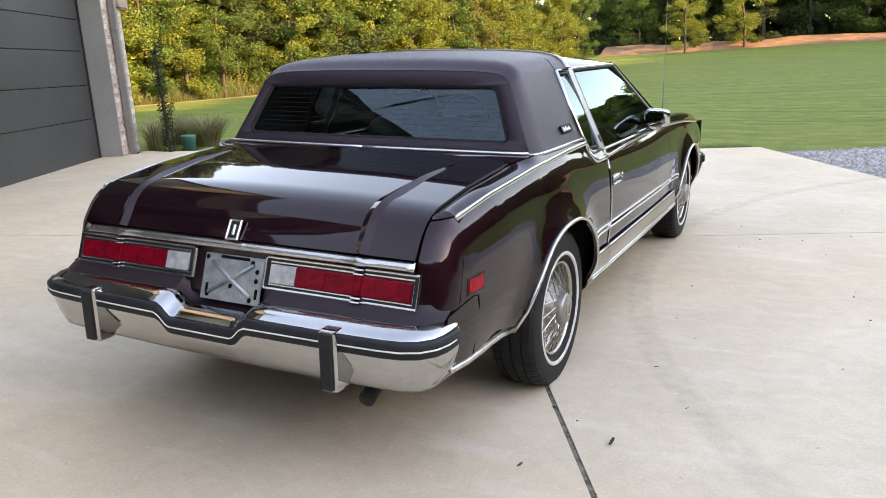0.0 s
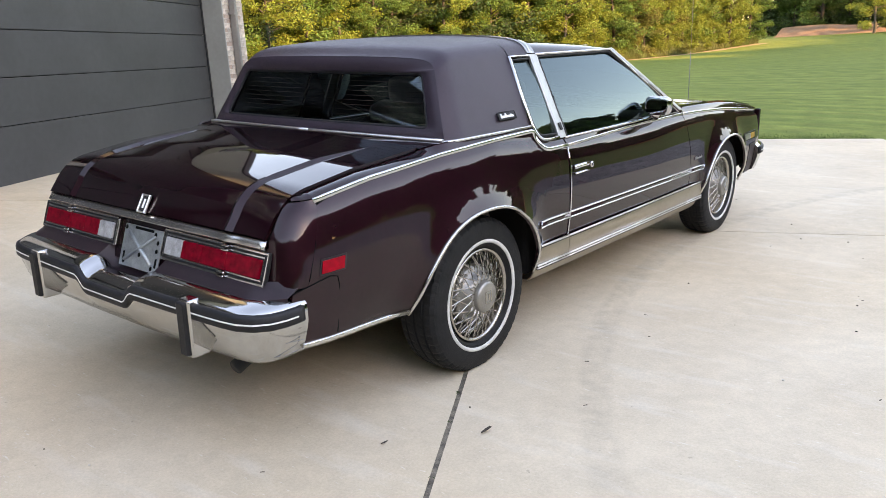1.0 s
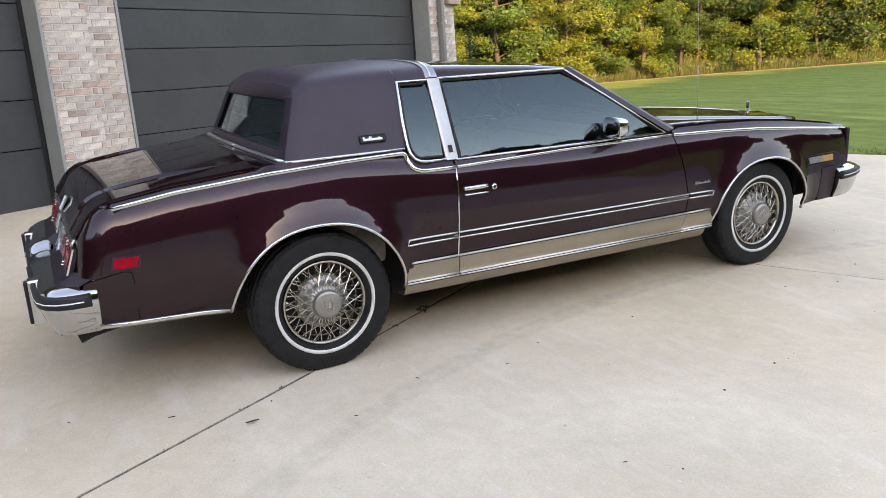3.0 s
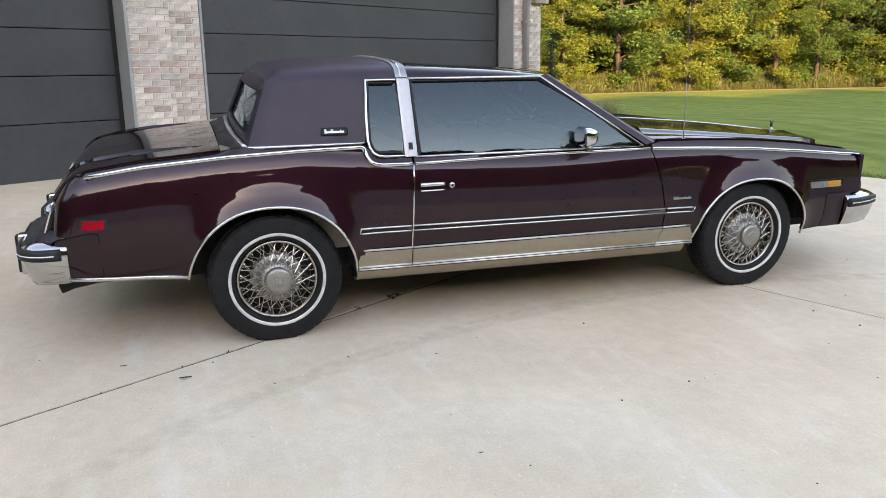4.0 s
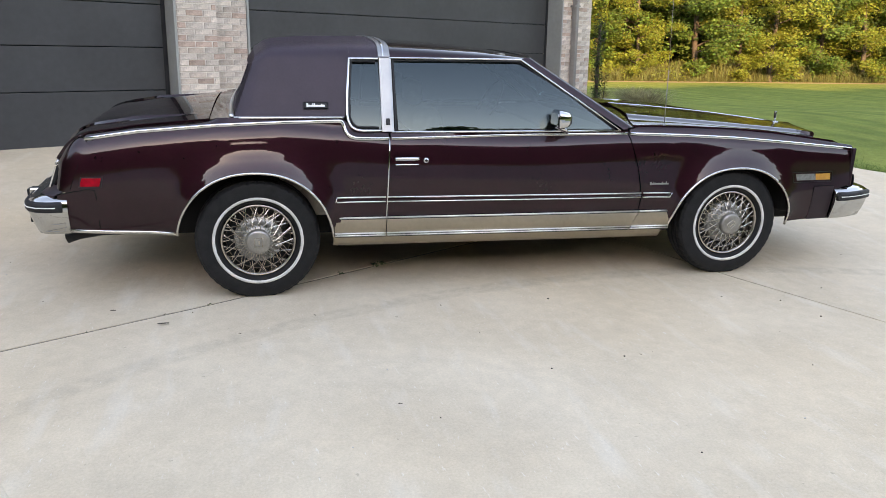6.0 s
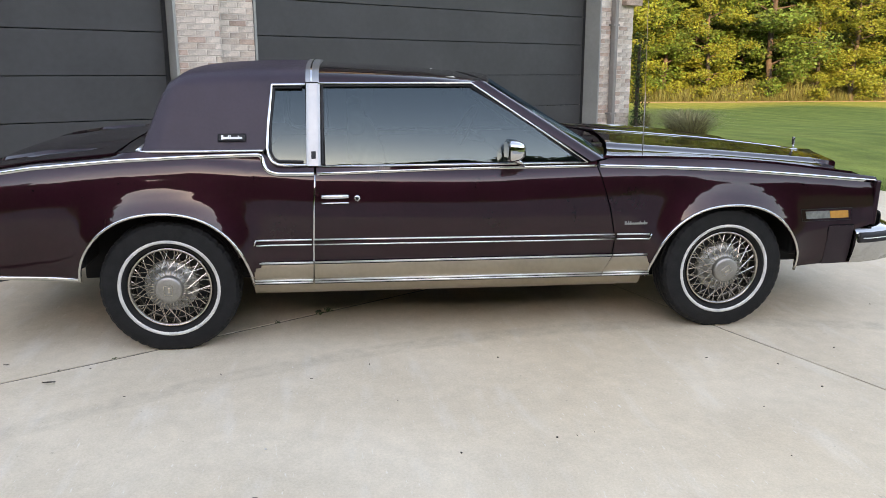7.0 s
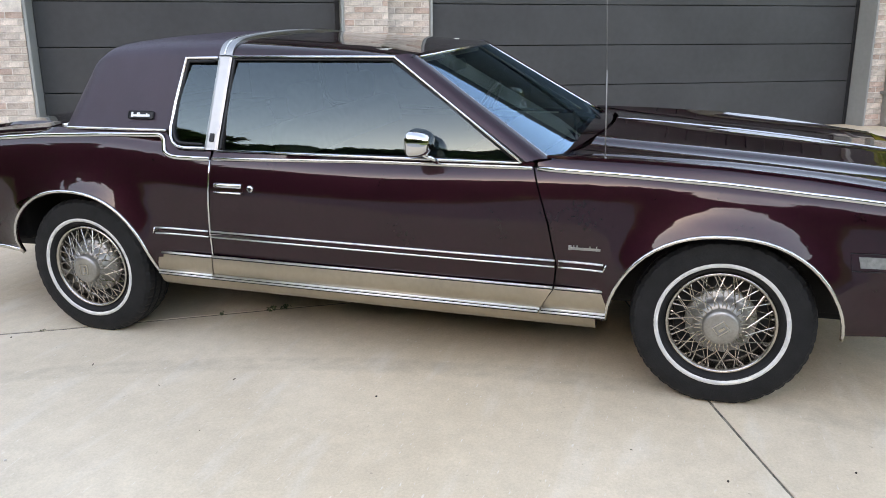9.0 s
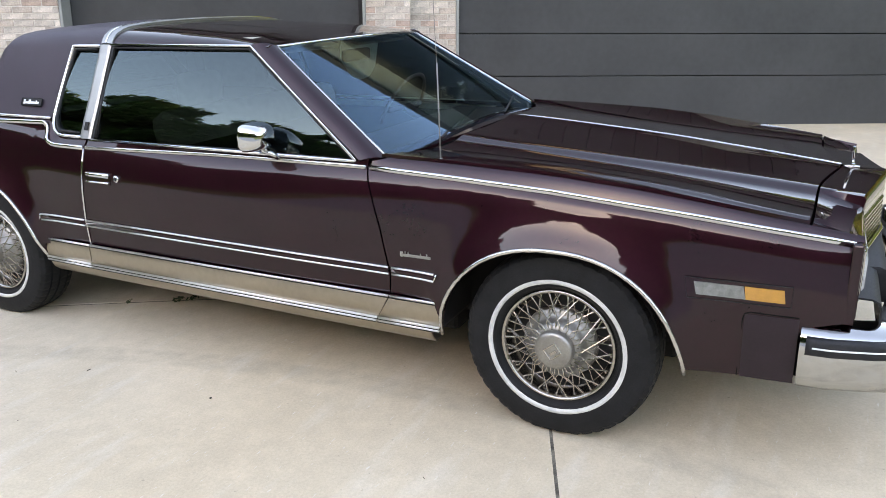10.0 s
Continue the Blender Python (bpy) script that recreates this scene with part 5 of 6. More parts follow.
def bumper(name, y_sign, label):
    half = [(0.0, 2.60), (0.06, 2.60), (0.11, 2.60), (0.135, 2.60), (0.15, 2.60), (0.165, 2.60), (0.18, 2.60), (0.20, 2.60), (0.26, 2.598), (0.40, 2.594), (0.58, 2.588), (0.70, 2.581), (0.755, 2.573), (0.787, 2.558), (0.806, 2.535), (0.814, 2.505), (0.816, 2.46), (0.812, 2.412)]
    if y_sign > 0:
        half = [(x * 1.018, y - 0.11 + (0.05 if x < 0.3 else 0.05 * max(0, 1 - (x - 0.3) / 0.4)) - 0.12 * smooth01((x - 0.76) / 0.05)) for x, y in half[:-1]] + [(0.830, 2.20)]
    def dip(x):
        return (-0.045 if y_sign < 0 else 0.0) * smooth01((0.200 - abs(x)) / 0.065)
    base = 0.565 if y_sign < 0 else 0.505
    path = [(-x, y_sign * y, base) for x, y in reversed(half)] + [(x, y_sign * y, base) for x, y in half[1:]]
    if y_sign > 0:
        path = list(reversed(path))
    dips = [dip(p[0]) for p in path]
    b = part(name, flat_sweep(path, [(-0.075, 0.020), (-0.055, 0.036), (-0.035, 0.040), (-0.005, 0.036), (0.022, 0.027), (0.040, 0.016), (0.049, 0.004), (0.050, -0.05), (0.045, -0.075), (0.030, -0.125), (0.012, -0.168), (-0.012, -0.176), (-0.03, -0.165), (-0.03, -0.02), (-0.075, -0.01)], dips), BUMPER_CHROME, car, label)
    sharp(b, 50)
    inner, idips = [Vector(p) for p in path], dips
    # the strip stops a finger's width short of the bumper's ends
    inner[0] = inner[0].lerp(inner[1], 0.55)
    inner[-1] = inner[-1].lerp(inner[-2], 0.55)
    part("rubber_strip", flat_sweep(inner, [(0.045, 0.011), (0.056, 0.009), (0.063, 0.001), (0.064, -0.036), (0.060, -0.043), (0.049, -0.047)], idips), RUBBER, b, "black rubber strip")
    part("white_line", flat_sweep(inner[1:-1], [(0.0638, -0.0155), (0.0652, -0.0155), (0.0652, -0.0205), (0.0638, -0.0205)], idips[1:-1]), WHITE, b, "thin white line", smooth=False)
    for s in (1, -1):
        gx = s * 0.53
        gy = -2.588 if y_sign < 0 else 2.455
        tall = 0.205 if y_sign < 0 else 0.265
        g = part("bumper_guard", box(0.064, 0.075, tall, (gx, gy + y_sign * 0.038, base - 0.078 + (tall - 0.205) / 2), 0.008), BUMPER_CHROME, b, "chrome bumper guard faced with rubber", smooth=False)
        part("guard_rubber", box(0.046, 0.018, tall - 0.015, (gx, gy + y_sign * 0.080, base - 0.076 + (tall - 0.205) / 2), 0.006), RUBBER, g, smooth=False)
        if y_sign < 0:
            # pressed outline on the bumper's corner
            loop = [(0.8585, -2.43, 0.452), (0.852, -2.43, 0.418), (0.838, -2.50, 0.412), (0.820, -2.545, 0.414), (0.815, -2.56, 0.43), (0.822, -2.562, 0.452), (0.845, -2.52, 0.458)]
            part("corner_pressing", sweep([(s * p[0], p[1], p[2]) for p in loop], round_profile(0.0013, 5), (0, 0, 1), True), DOWNSPOUT, b)
    return b
bumper("rear_bumper", -1, "chrome rear bumper with a stepped middle")
bumper("front_bumper", 1, "chrome front bumper")
for s in (1, -1):
    P = [[(s * (side_x(y, z) + 0.0025), y, z) for z in span(0.334, 0.553, 8)] for y in span(2.040, 2.192, 6)]
    part("front_filler", grid(P, flip=s < 0, thick=0.006), FILLER, car, "dull maroon filler panel behind the bumper")
    part("bumper_mount", box(0.05, 0.16, 0.20, (s * 0.79, 2.21, 0.45), 0.01), DARK, car, smooth=False)

# side markers, handle, badges
for s, q, fd, dr in ((1, quarter[0], fender[0], door[0]), (-1, quarter[1], fender[1], door[1])):
    def tile(name, y0, y1, z0, z1, mat, parent, proud, label="", slant=0.0):
        P = [[(s * (side_x(y, z) + proud), y + slant * (z - z0) / (z1 - z0), z) for z in (z0, z1)] for y in span(y0, y1, 6)]
        return part(name, grid(P, flip=s < 0, thick=0.008), mat, parent, label, smooth=False)
    m = tile("side_marker", -2.344, -2.231, 0.649, 0.705, RUBBER, q, 0.003, "red rear side marker lamp", 0.012)
    tile("lens", -2.336, -2.240, 0.656, 0.698, RED_SIDE, m, 0.006, "", 0.010)
    m = tile("side_marker", 1.872, 2.163, 0.590, 0.650, PAINT, fd, 0.002, "clear and amber front side marker lamp", -0.012)
    # dark bead drawn for the shaded edge of the lamp's recess
    part("recess_shade_line", sweep([(s * (side_x(y, z) + 0.004), y, z) for y, z in ((1.870, 0.588), (2.165, 0.588), (2.165, 0.652), (1.858, 0.652))], round_profile(0.0016, 5), (1, 0, 0), True), RUBBER, m)
    tile("clear_lens", 1.896, 2.038, 0.600, 0.640, RIBBED_LENS, m, 0.006, "", -0.010)
    tile("amber_lens", 2.038, 2.148, 0.600, 0.640, AMBER, m, 0.006, "", -0.006)
    h = tile("door_handle", -0.692, -0.551, 0.740, 0.792, PAINT, dr, 0.002, "chrome pull handle in a recess")
    for nm, z, hh in (("handle_bar", 0.779, 0.022), ("handle_lip", 0.749, 0.009)):
        part(nm, sweep([(s * (side_x(y, z) + 0.006), y, z) for y in span(-0.688, -0.555, 4)], rect_profile(0.018, hh, 0.35)), CHROME, h)
    x = side_x(-0.513, 0.770)
    lk = part("lock", rod((s * x, -0.513, 0.770), (s * (x + 0.008), -0.513, 0.770), 0.015, 20), CHROME, dr, "round chrome lock")
    part("key_slot", rod((s * x, -0.513, 0.770), (s * (x + 0.0095), -0.513, 0.770), 0.008, 16), RUBBER, lk)
    part("badge", join(*[box(0.004, w, h, (s * (side_x(0.88, 0.606) + 0.003), y, 0.604 + dz), 0.001) for y, w, h, dz in ((0.934, 0.118, 0.010, 0.0), (0.876, 0.012, 0.019, 0.003), (0.891, 0.004, 0.019, 0.004), (0.903, 0.004, 0.018, 0.004), (0.953, 0.004, 0.018, 0.004), (0.978, 0.004, 0.019, 0.004))]), PILLAR, fd, "small chrome script badge", smooth=False)

# greenhouse
def green_x(z):
    return lerp_tab(z, [(0.92, 0.836), (1.0, 0.801), (1.06, 0.771), (1.20, 0.706), (1.31, 0.652)])
ROOF_MID = [(-1.47, 1.295), (-1.455, 1.333), (-1.43, 1.352), (-1.392, 1.366), (-1.33, 1.379), (-1.238, 1.390), (-1.1, 1.398), (-1.02, 1.400), (-0.766, 1.402), (-0.442, 1.384), (-0.109, 1.362), (0.164, 1.328), (0.25, 1.31)]
ROOF_X = [(0.652, 0.0), (0.643, 0.16), (0.631, 0.33), (0.612, 0.50), (0.582, 0.65), (0.53, 0.78), (0.42, 0.89), (0.24, 0.97), (0.0, 1.0)]
def roof_row(y, edge_z=1.31, puff=0.0):
    zm = lerp_tab(y, ROOF_MID)
    bow = 0.050 * smooth01((-1.10 - y) / 0.30)
    half = [(x, y - bow * (1 - (x / 0.652) ** 2), edge_z + (zm - edge_z) * h + puff) for x, h in ROOF_X]
    return half + [(-x, yy, z) for x, yy, z in reversed(half[:-1])]
def back_pt(sx, v):
    """A place on the back window's plane: sx across, v from the foot up."""
    w = 0.769 + (0.612 - 0.769) * v
    return Vector((sx * w, -1.548 + 0.128 * v - 0.020 * (1 - sx * sx), 1.0 + 0.33 * v))
def back_cap(sx):
    """How high the back window's surround reaches, rounded off at the corners."""
    return 0.84 + 0.16 * lerp_tab(1 - abs(sx), [(0.0, 0.0), (0.014, 0.33), (0.032, 0.52), (0.061, 0.66), (0.107, 0.77), (0.187, 0.86), (0.356, 0.93), (0.63, 0.98), (1.0, 1.0)])
def shell_section():
    """The half section: up the side, then over the roof; each with its place on the rear edge."""
    out = []
    for z in span(1.0, 1.298, 9):
        out.append((green_x(z), z, None, back_pt(1, 0.84 * (z - 1.0) / 0.31)))
    for x, h in ROOF_X:
        out.append((x, None, h, back_pt(x / 0.652, back_cap(x / 0.652))))
    return out
P = []
for xs, z, h, rear in shell_section():
    col = []
    end = (lerp_tab(z, [(0.99, -0.958), (1.31, -0.918)]) if z is not None else -0.918) - rear.y
    for d in (0.0, 0.004, 0.011, 0.021, 0.034, 0.05, 0.068, 0.088, 0.112, 0.16, 0.24, 0.34, 0.44, None):
        d = end if d is None else d
        y = rear.y + d
        ease = math.sin(min(1.0, d / (0.10 if z is not None else 0.085)) * math.pi / 2)
        zs = z if z is not None else 1.31 + (lerp_tab(max(y, -1.43), ROOF_MID) + 0.004 - 1.31) * h
        col.append((rear.x + (xs - rear.x) * ease, y, rear.z + (zs - rear.z) * (ease if z is None else 1 - (1 - ease) ** 2)))
    P.append(col)
P = np.array(P)
right = P[:, ::-1]
left = right.copy()
left[..., 0] *= -1
shell = grid(np.concatenate([right, left[::-1][1:]]), flip=True, thick=0.0)
front = grid([[(x, y, z) for x, y, z in roof_row(q, 1.31, 0.004)] for q in (-0.918, -0.87, -0.80, -0.748)], flip=False)
vb = join(shell, front)
bmesh.ops.remove_doubles(vb, verts=vb.verts, dist=0.0015)
bmesh.ops.recalc_face_normals(vb, faces=vb.faces)
vinyl = part("vinyl_roof", vb, VINYL, car, "padded maroon vinyl half roof with full sail panels")
sail = [vinyl, vinyl]
steel = part("roof_panel", grid([roof_row(y) for y in span(-0.69, 0.17, 12)], thick=0.012), PAINT, car, "painted maroon front roof panel")
band = part("roof_band", grid([roof_row(y, 1.31, 0.010) for y in (-0.752, -0.748, -0.72, -0.690, -0.686)], thick=0.012), PILLAR, car, "brushed stainless band over the roof")
part("band_line", grid([roof_row(y, 1.31, 0.014) for y in (-0.728, -0.720)], thick=0.004), CHROME, band)
trim_line("roof_drip", [(0.652, y, 1.313) for y in span(-0.685, 0.10, 8)], 0.012, 0.012, CHROME, None, "bright drip moulding")

# moulding and badges on the padded roof
trim_line("vinyl_trim", [(0.768, -1.556, 0.997), (0.786, -1.542, 0.998), (0.800, -1.510, 0.999), (0.807, -1.455, 1.0), (0.808, -1.2, 1.0), (0.808, -0.965, 1.0)], 0.018, 0.014, BRUSHED, sail, "bright moulding below the vinyl")
for i, s in enumerate((1, -1)):
    pl = part("badge_plate", box(0.005, 0.135, 0.038, (s * (green_x(1.062) + 0.008), -1.112, 1.062), 0.006, Matrix.Rotation(s * radians(-25), 4, "Y")), RUBBER, sail[i], "dark script badge", smooth=False)
    part("script", join(*[box(0.004, w, h, (s * (green_x(1.062) + 0.011), y, 1.060 + dz), 0.001, Matrix.Rotation(s * radians(-25), 4, "Y")) for y, w, h, dz in ((-1.112, 0.098, 0.011, 0.0), (-1.158, 0.010, 0.022, 0.004), (-1.128, 0.005, 0.020, 0.004), (-1.120, 0.005, 0.020, 0.004), (-1.080, 0.005, 0.017, 0.003))]), WHITE, pl, smooth=False)

# back window with its padded surround
def back_loop(a0, a1, b0, b1, r, k=6):
    pts = []
    for cx, cy, ang in ((a1 - r, b0 + r * 2, -90), (a1 - r, b1 - r * 2, 0), (a0 + r, b1 - r * 2, 90), (a0 + r, b0 + r * 2, 180)):
        for i in range(k + 1):
            t = radians(ang + 90 * i / k)
            pts.append((cx + r * math.cos(t), cy + 2 * r * math.sin(t)))
    dense = []
    for i, p in enumerate(pts):
        q = pts[(i + 1) % len(pts)]
        n = max(1, int(math.hypot(q[0] - p[0], q[1] - p[1]) / 0.035))
        dense += [(p[0] + (q[0] - p[0]) * j / n, p[1] + (q[1] - p[1]) * j / n) for j in range(n)]
    return dense
lo_in = back_loop(-0.895, 0.895, 0.13, 0.785, 0.035)
bm = bmesh.new()
outer, mid, rim = [], [], []
for a, b in lo_in:
    k = 1 / max(abs(a) / 1.0, abs(b - 0.48) / (0.52 if b > 0.48 else 0.48))
    oa, ob_ = a * k, 0.48 + (b - 0.48) * k
    ob_ = min(ob_, back_cap(oa))
    outer.append(bm.verts.new(back_pt(oa * 1.004, ob_ + 0.006) + Vector((0, 0.004, 0))))
    p = back_pt(a * 1.02, 0.48 + (b - 0.48) * 1.03) + Vector((0, -0.012, 0.004))
    mid.append(bm.verts.new(p))
    rim.append(bm.verts.new(back_pt(a, b) + Vector((0, 0.014, -0.004))))
n = len(lo_in)
for i in range(n):
    j = (i + 1) % n
    bm.faces.new((outer[i], outer[j], mid[j], mid[i]))
    bm.faces.new((mid[i], mid[j], rim[j], rim[i]))
bmesh.ops.recalc_face_normals(bm, faces=bm.faces)
part("back_surround", bm, VINYL, car, "padded vinyl round the back window")
bm = bmesh.new()
c = bm.verts.new(back_pt(0, 0.47) + Vector((0, 0.008, 0)))
R = [bm.verts.new(back_pt(a, b) + Vector((0, 0.010, -0.002))) for a, b in lo_in]
for i in range(n):
    bm.faces.new((R[i], R[(i + 1) % n], c))
backglass = part("back_window", bm, GLASS_BACK, car, "tinted back window", smooth=False)
backglass.visible_shadow = False
part("gasket", sweep([back_pt(a, b) + Vector((0, 0.004, 0)) for a, b in lo_in], round_profile(0.008, 6), (0, 1, 0), True), RUBBER, backglass)
trim_line("back_sill_trim", [tuple(back_pt(sx, 0.0) + Vector((0, -0.014, 0.004))) for sx in span(0, 1.0, 10)], 0.024, 0.012, BRIGHT, None, "bright moulding below the back window")
for q in span(0.18, 0.74, 9):
    part("defroster_line", sweep([back_pt(sx, q) + Vector((0, 0.012, 0)) for sx in span(-0.86, 0.86, 6)], round_profile(0.0005, 4), (0, 1, 0)), DASH, backglass)
part("rear_deck_filler", grid([[(k * w, y - 0.020 * (1 - k * k) * (i < 2), z if i < 3 else deck_z(k * w, -1.68)) for i, (w, y, z) in enumerate(((0.790, -1.545, 0.994), (0.785, -1.580, 0.990), (0.772, -1.625, 0.988), (0.745, -1.676, 0.0)))] for k in span(-1, 1, 24)], flip=False, thick=0.008), PAINT, car, "maroon panel between window and boot lid")

# side windows
def flat_glass(name, pts, mat, parent, s, inset=0.012):
    """A pane cut to an outline, bowed outwards a little between sill and roof."""
    bm = bmesh.new()
    zs = [p[1] for p in pts]
    z0, z1 = min(zs), max(zs)
    levels = span(z0, z1, 14)
    def edges(z):
        ys = []
        for (ya, za), (yb, zb) in zip(pts, pts[1:] + pts[:1]):
            if min(za, zb) - 1e-6 <= z <= max(za, zb) + 1e-6:
                ys += [ya, yb] if abs(zb - za) < 1e-6 else [ya + (yb - ya) * (z - za) / (zb - za)]
        return min(ys), max(ys)
    rows = []
    for z in levels:
        ya, yb = edges(z)
        k = (2 * z - z0 - z1) / (z1 - z0)
        rows.append([bm.verts.new((s * (green_x(z0) + (green_x(z1) - green_x(z0)) * (z - z0) / (z1 - z0) - inset + 0.018 * (1 - k * k)), ya + (yb - ya) * i / 8, z)) for i in range(9)])
    for r0, r1 in zip(rows, rows[1:]):
        for i in range(8):
            q = (r0[i], r0[i + 1], r1[i + 1], r1[i])
            bm.faces.new(q if s > 0 else tuple(reversed(q)))
    ob = part(name, bm, mat, parent, "dark tinted glass")
    ob.visible_shadow = False
    return ob
QW = [(-0.755, 0.928), (-0.755, 1.306), (-0.918, 1.306), (-0.938, 1.12), (-0.944, 1.01), (-0.938, 0.975), (-0.922, 0.948), (-0.896, 0.933), (-0.86, 0.928)]
DW = [(-0.665, 0.926), (0.655, 0.926), (0.36, 1.122), (0.085, 1.305), (-0.665, 1.305)]
for i, s in enumerate((1, -1)):
    qw = flat_glass("quarter_window", QW, GLASS_SIDE, car, s)
    part("chrome_frame", sweep([(s * (green_x(z) + 0.002), y, z) for y, z in QW[1:] + [QW[0]]], rect_profile(0.016, 0.024, 0.3), (s, 0, 0.5)), CHROME, qw, "bright frame")
    part("seal", sweep([(s * (green_x(z) - 0.001), y, z) for y, z in [(-0.77, 1.292), (-0.906, 1.292), (-0.925, 1.12), (-0.930, 1.01), (-0.924, 0.985), (-0.912, 0.962), (-0.89, 0.948), (-0.77, 0.944)]], rect_profile(0.012, 0.020, 0.3), (s, 0, 0.5)), RUBBER, qw)
    dw = flat_glass("door_window", DW, GLASS_SIDE, door[i], s)
    part("window_seal", sweep([(s * (green_x(z) - 0.004), y, z) for y, z in ((-0.668, 0.93), (-0.668, 1.30), (0.08, 1.30), (0.36, 1.115), (0.64, 0.932))], rect_profile(0.010, 0.016, 0.3), (s, 0, 0.5)), RUBBER, dw)
    part("window_trim", sweep([(s * (green_x(z) + 0.006), y, z) for y, z in ((-0.69, 1.313), (0.088, 1.313), (0.37, 1.125), (0.672, 0.922))], rect_profile(0.012, 0.012, 0.3), (s, 0, 0.5)), CHROME, dw, "bright window moulding")
    part("window_sill_trim", sweep([(s * 0.839, -0.70, 0.922), (s * 0.839, 0.665, 0.920)], rect_profile(0.012, 0.012, 0.3)), CHROME, dw, "bright window moulding")
    # stainless pillar
    bp = part("b_pillar", grid([[(s * (green_x(z) + o), y + 0.006 * (z - 0.93) / 0.38, z) for y, o in ((-0.757, -0.004), (-0.755, 0.008), (-0.742, 0.012), (-0.700, 0.012), (-0.687, 0.008), (-0.685, -0.004))] for z in span(0.926, 1.315, 6)], flip=s > 0, thick=0.004), PILLAR, car, "brushed stainless pillar", smooth=False)
    part("pillar_crest", box(0.004, 0.022, 0.038, (s * (green_x(0.975) + 0.014), -0.720, 0.978), 0.002, Matrix.Rotation(s * radians(-25), 4, "Y")), RUBBER, bp, "small crest", smooth=False)
    part("pillar_gap", sweep([(s * (green_x(z) + 0.001), -0.677 + 0.006 * (z - 0.93) / 0.38, z) for z in (0.93, 1.305)], rect_profile(0.010, 0.014, 0.2), (s, 0, 0.5)), RUBBER, bp, smooth=False)
    # windscreen pillar
    A = [(0.652, 0.088, 1.312), (0.742, 0.372, 1.128), (0.838, 0.690, 0.922)]
    Bp = [(0.608, 0.170, 1.306), (0.707, 0.475, 1.115), (0.806, 0.780, 0.924)]
    P = [[tuple(s * c if j == 0 else c for j, c in enumerate(tuple(Vector(a).lerp(Vector(b), k) + Vector((0.008, 0.004, 0.008)) * math.sin(math.pi * k)))) for k in span(0, 1, 5)] for a, b in zip(A, Bp)]
    part("a_pillar", grid(P, flip=s > 0, thick=0.01), PAINT, car, "maroon windscreen pillar")

# windscreen
def ws_pt(sx, v):
    """v from the foot up to the roof."""
    x = 0.806 + (0.608 - 0.806) * v
    y = 0.780 + (0.170 - 0.780) * v + (0.085 + 0.005 * v) * (1 - sx * sx)
    z = 0.924 + (1.306 - 0.924) * v + (0.031 * (1 - v) + 0.018 * v) * (1 - sx * sx)
    return (sx * x, y, z)
ws = part("windscreen", grid([[ws_pt(sx, v) for v in span(0, 1, 8)] for sx in span(-0.985, 0.985, 20)], flip=True), GLASS_WS, car, "tinted windscreen")
ws.visible_shadow = False
part("screen_trim", sweep([ws_pt(0.985, v) for v in span(0, 1, 6)] + [ws_pt(sx, 1.0) for sx in span(0.95, -0.95, 12)] + [ws_pt(-0.985, v) for v in span(1, 0, 6)], round_profile(0.007, 6), (0, 0.5, 0.9)), CHROME, ws, "bright windscreen moulding")
part("roof_front", grid([[tuple(Vector((x * 0.98, 0.17, lerp_tab(0.17, ROOF_MID) - (0.016 if abs(x) > 0.6 else 0) - 0.012 * (x / 0.62) ** 2)).lerp(Vector(ws_pt(x / 0.62, 1.0)), k)) for k in span(0, 1, 3)] for x in span(-0.62, 0.62, 16)], flip=True, thick=0.006), PAINT, steel)

# mirror on the door
for i, s in enumerate((1, -1)):
    cx, cy, cz = s * 0.895, 0.250, 0.996
    bm = bmesh.new()
    bmesh.ops.create_uvsphere(bm, u_segments=20, v_segments=12, radius=1)
    for v in bm.verts:
        v.co = Vector([math.copysign(abs(c) ** 0.55, c) for c in v.co])
        flat = 1.0 if v.co.y > 0 else 0.20
        taper = 1 - 0.25 * max(0.0, v.co.y) ** 1.5
        v.co = Vector((v.co.x * 0.078 * taper, v.co.y * (0.078 if v.co.y > 0 else 0.088 * flat), v.co.z * 0.054 * taper))
    bmesh.ops.translate(bm, vec=(cx, cy, cz), verts=bm.verts)
    mr = part("mirror", bm, CHROME, door[i], "chrome bullet door mirror")
    bm = bmesh.new()
    bmesh.ops.create_uvsphere(bm, u_segments=24, v_segments=12, radius=1)
    for v in bm.verts:
        v.co = Vector((math.copysign(abs(v.co.x) ** 0.6, v.co.x) * 0.066 + cx, v.co.y * 0.003 + cy - 0.0175, math.copysign(abs(v.co.z) ** 0.6, v.co.z) * 0.045 + cz))
    part("mirror_glass", bm, material("mirror_glass", (0.62, 0.64, 0.65), 0.01, 1.0), mr, smooth=False)
    part("mirror_foot", sweep([(s * 0.838, 0.320, 0.912), (s * 0.852, 0.305, 0.928), (s * 0.872, 0.275, 0.948)], rect_profile(0.055, 0.018, 0.3), (0, 0, 1)), CHROME, mr)

# aerial on the fender
ant = part("aerial", join(rod((0.778, 0.985, 0.922), (0.778, 0.978, 1.27), 0.0026, 6), rod((0.778, 0.978, 1.25), (0.778, 0.960, 1.72), 0.0013, 5)), DOWNSPOUT, car, "thin steel aerial")
part("aerial_base", lathe([(0.0, 0.0), (0.0, 0.016), (0.008, 0.014), (0.016, 0.006), (0.016, 0.0)], 16, "z"), BRUSHED, ant).location = (0.778, 0.985, 0.927)

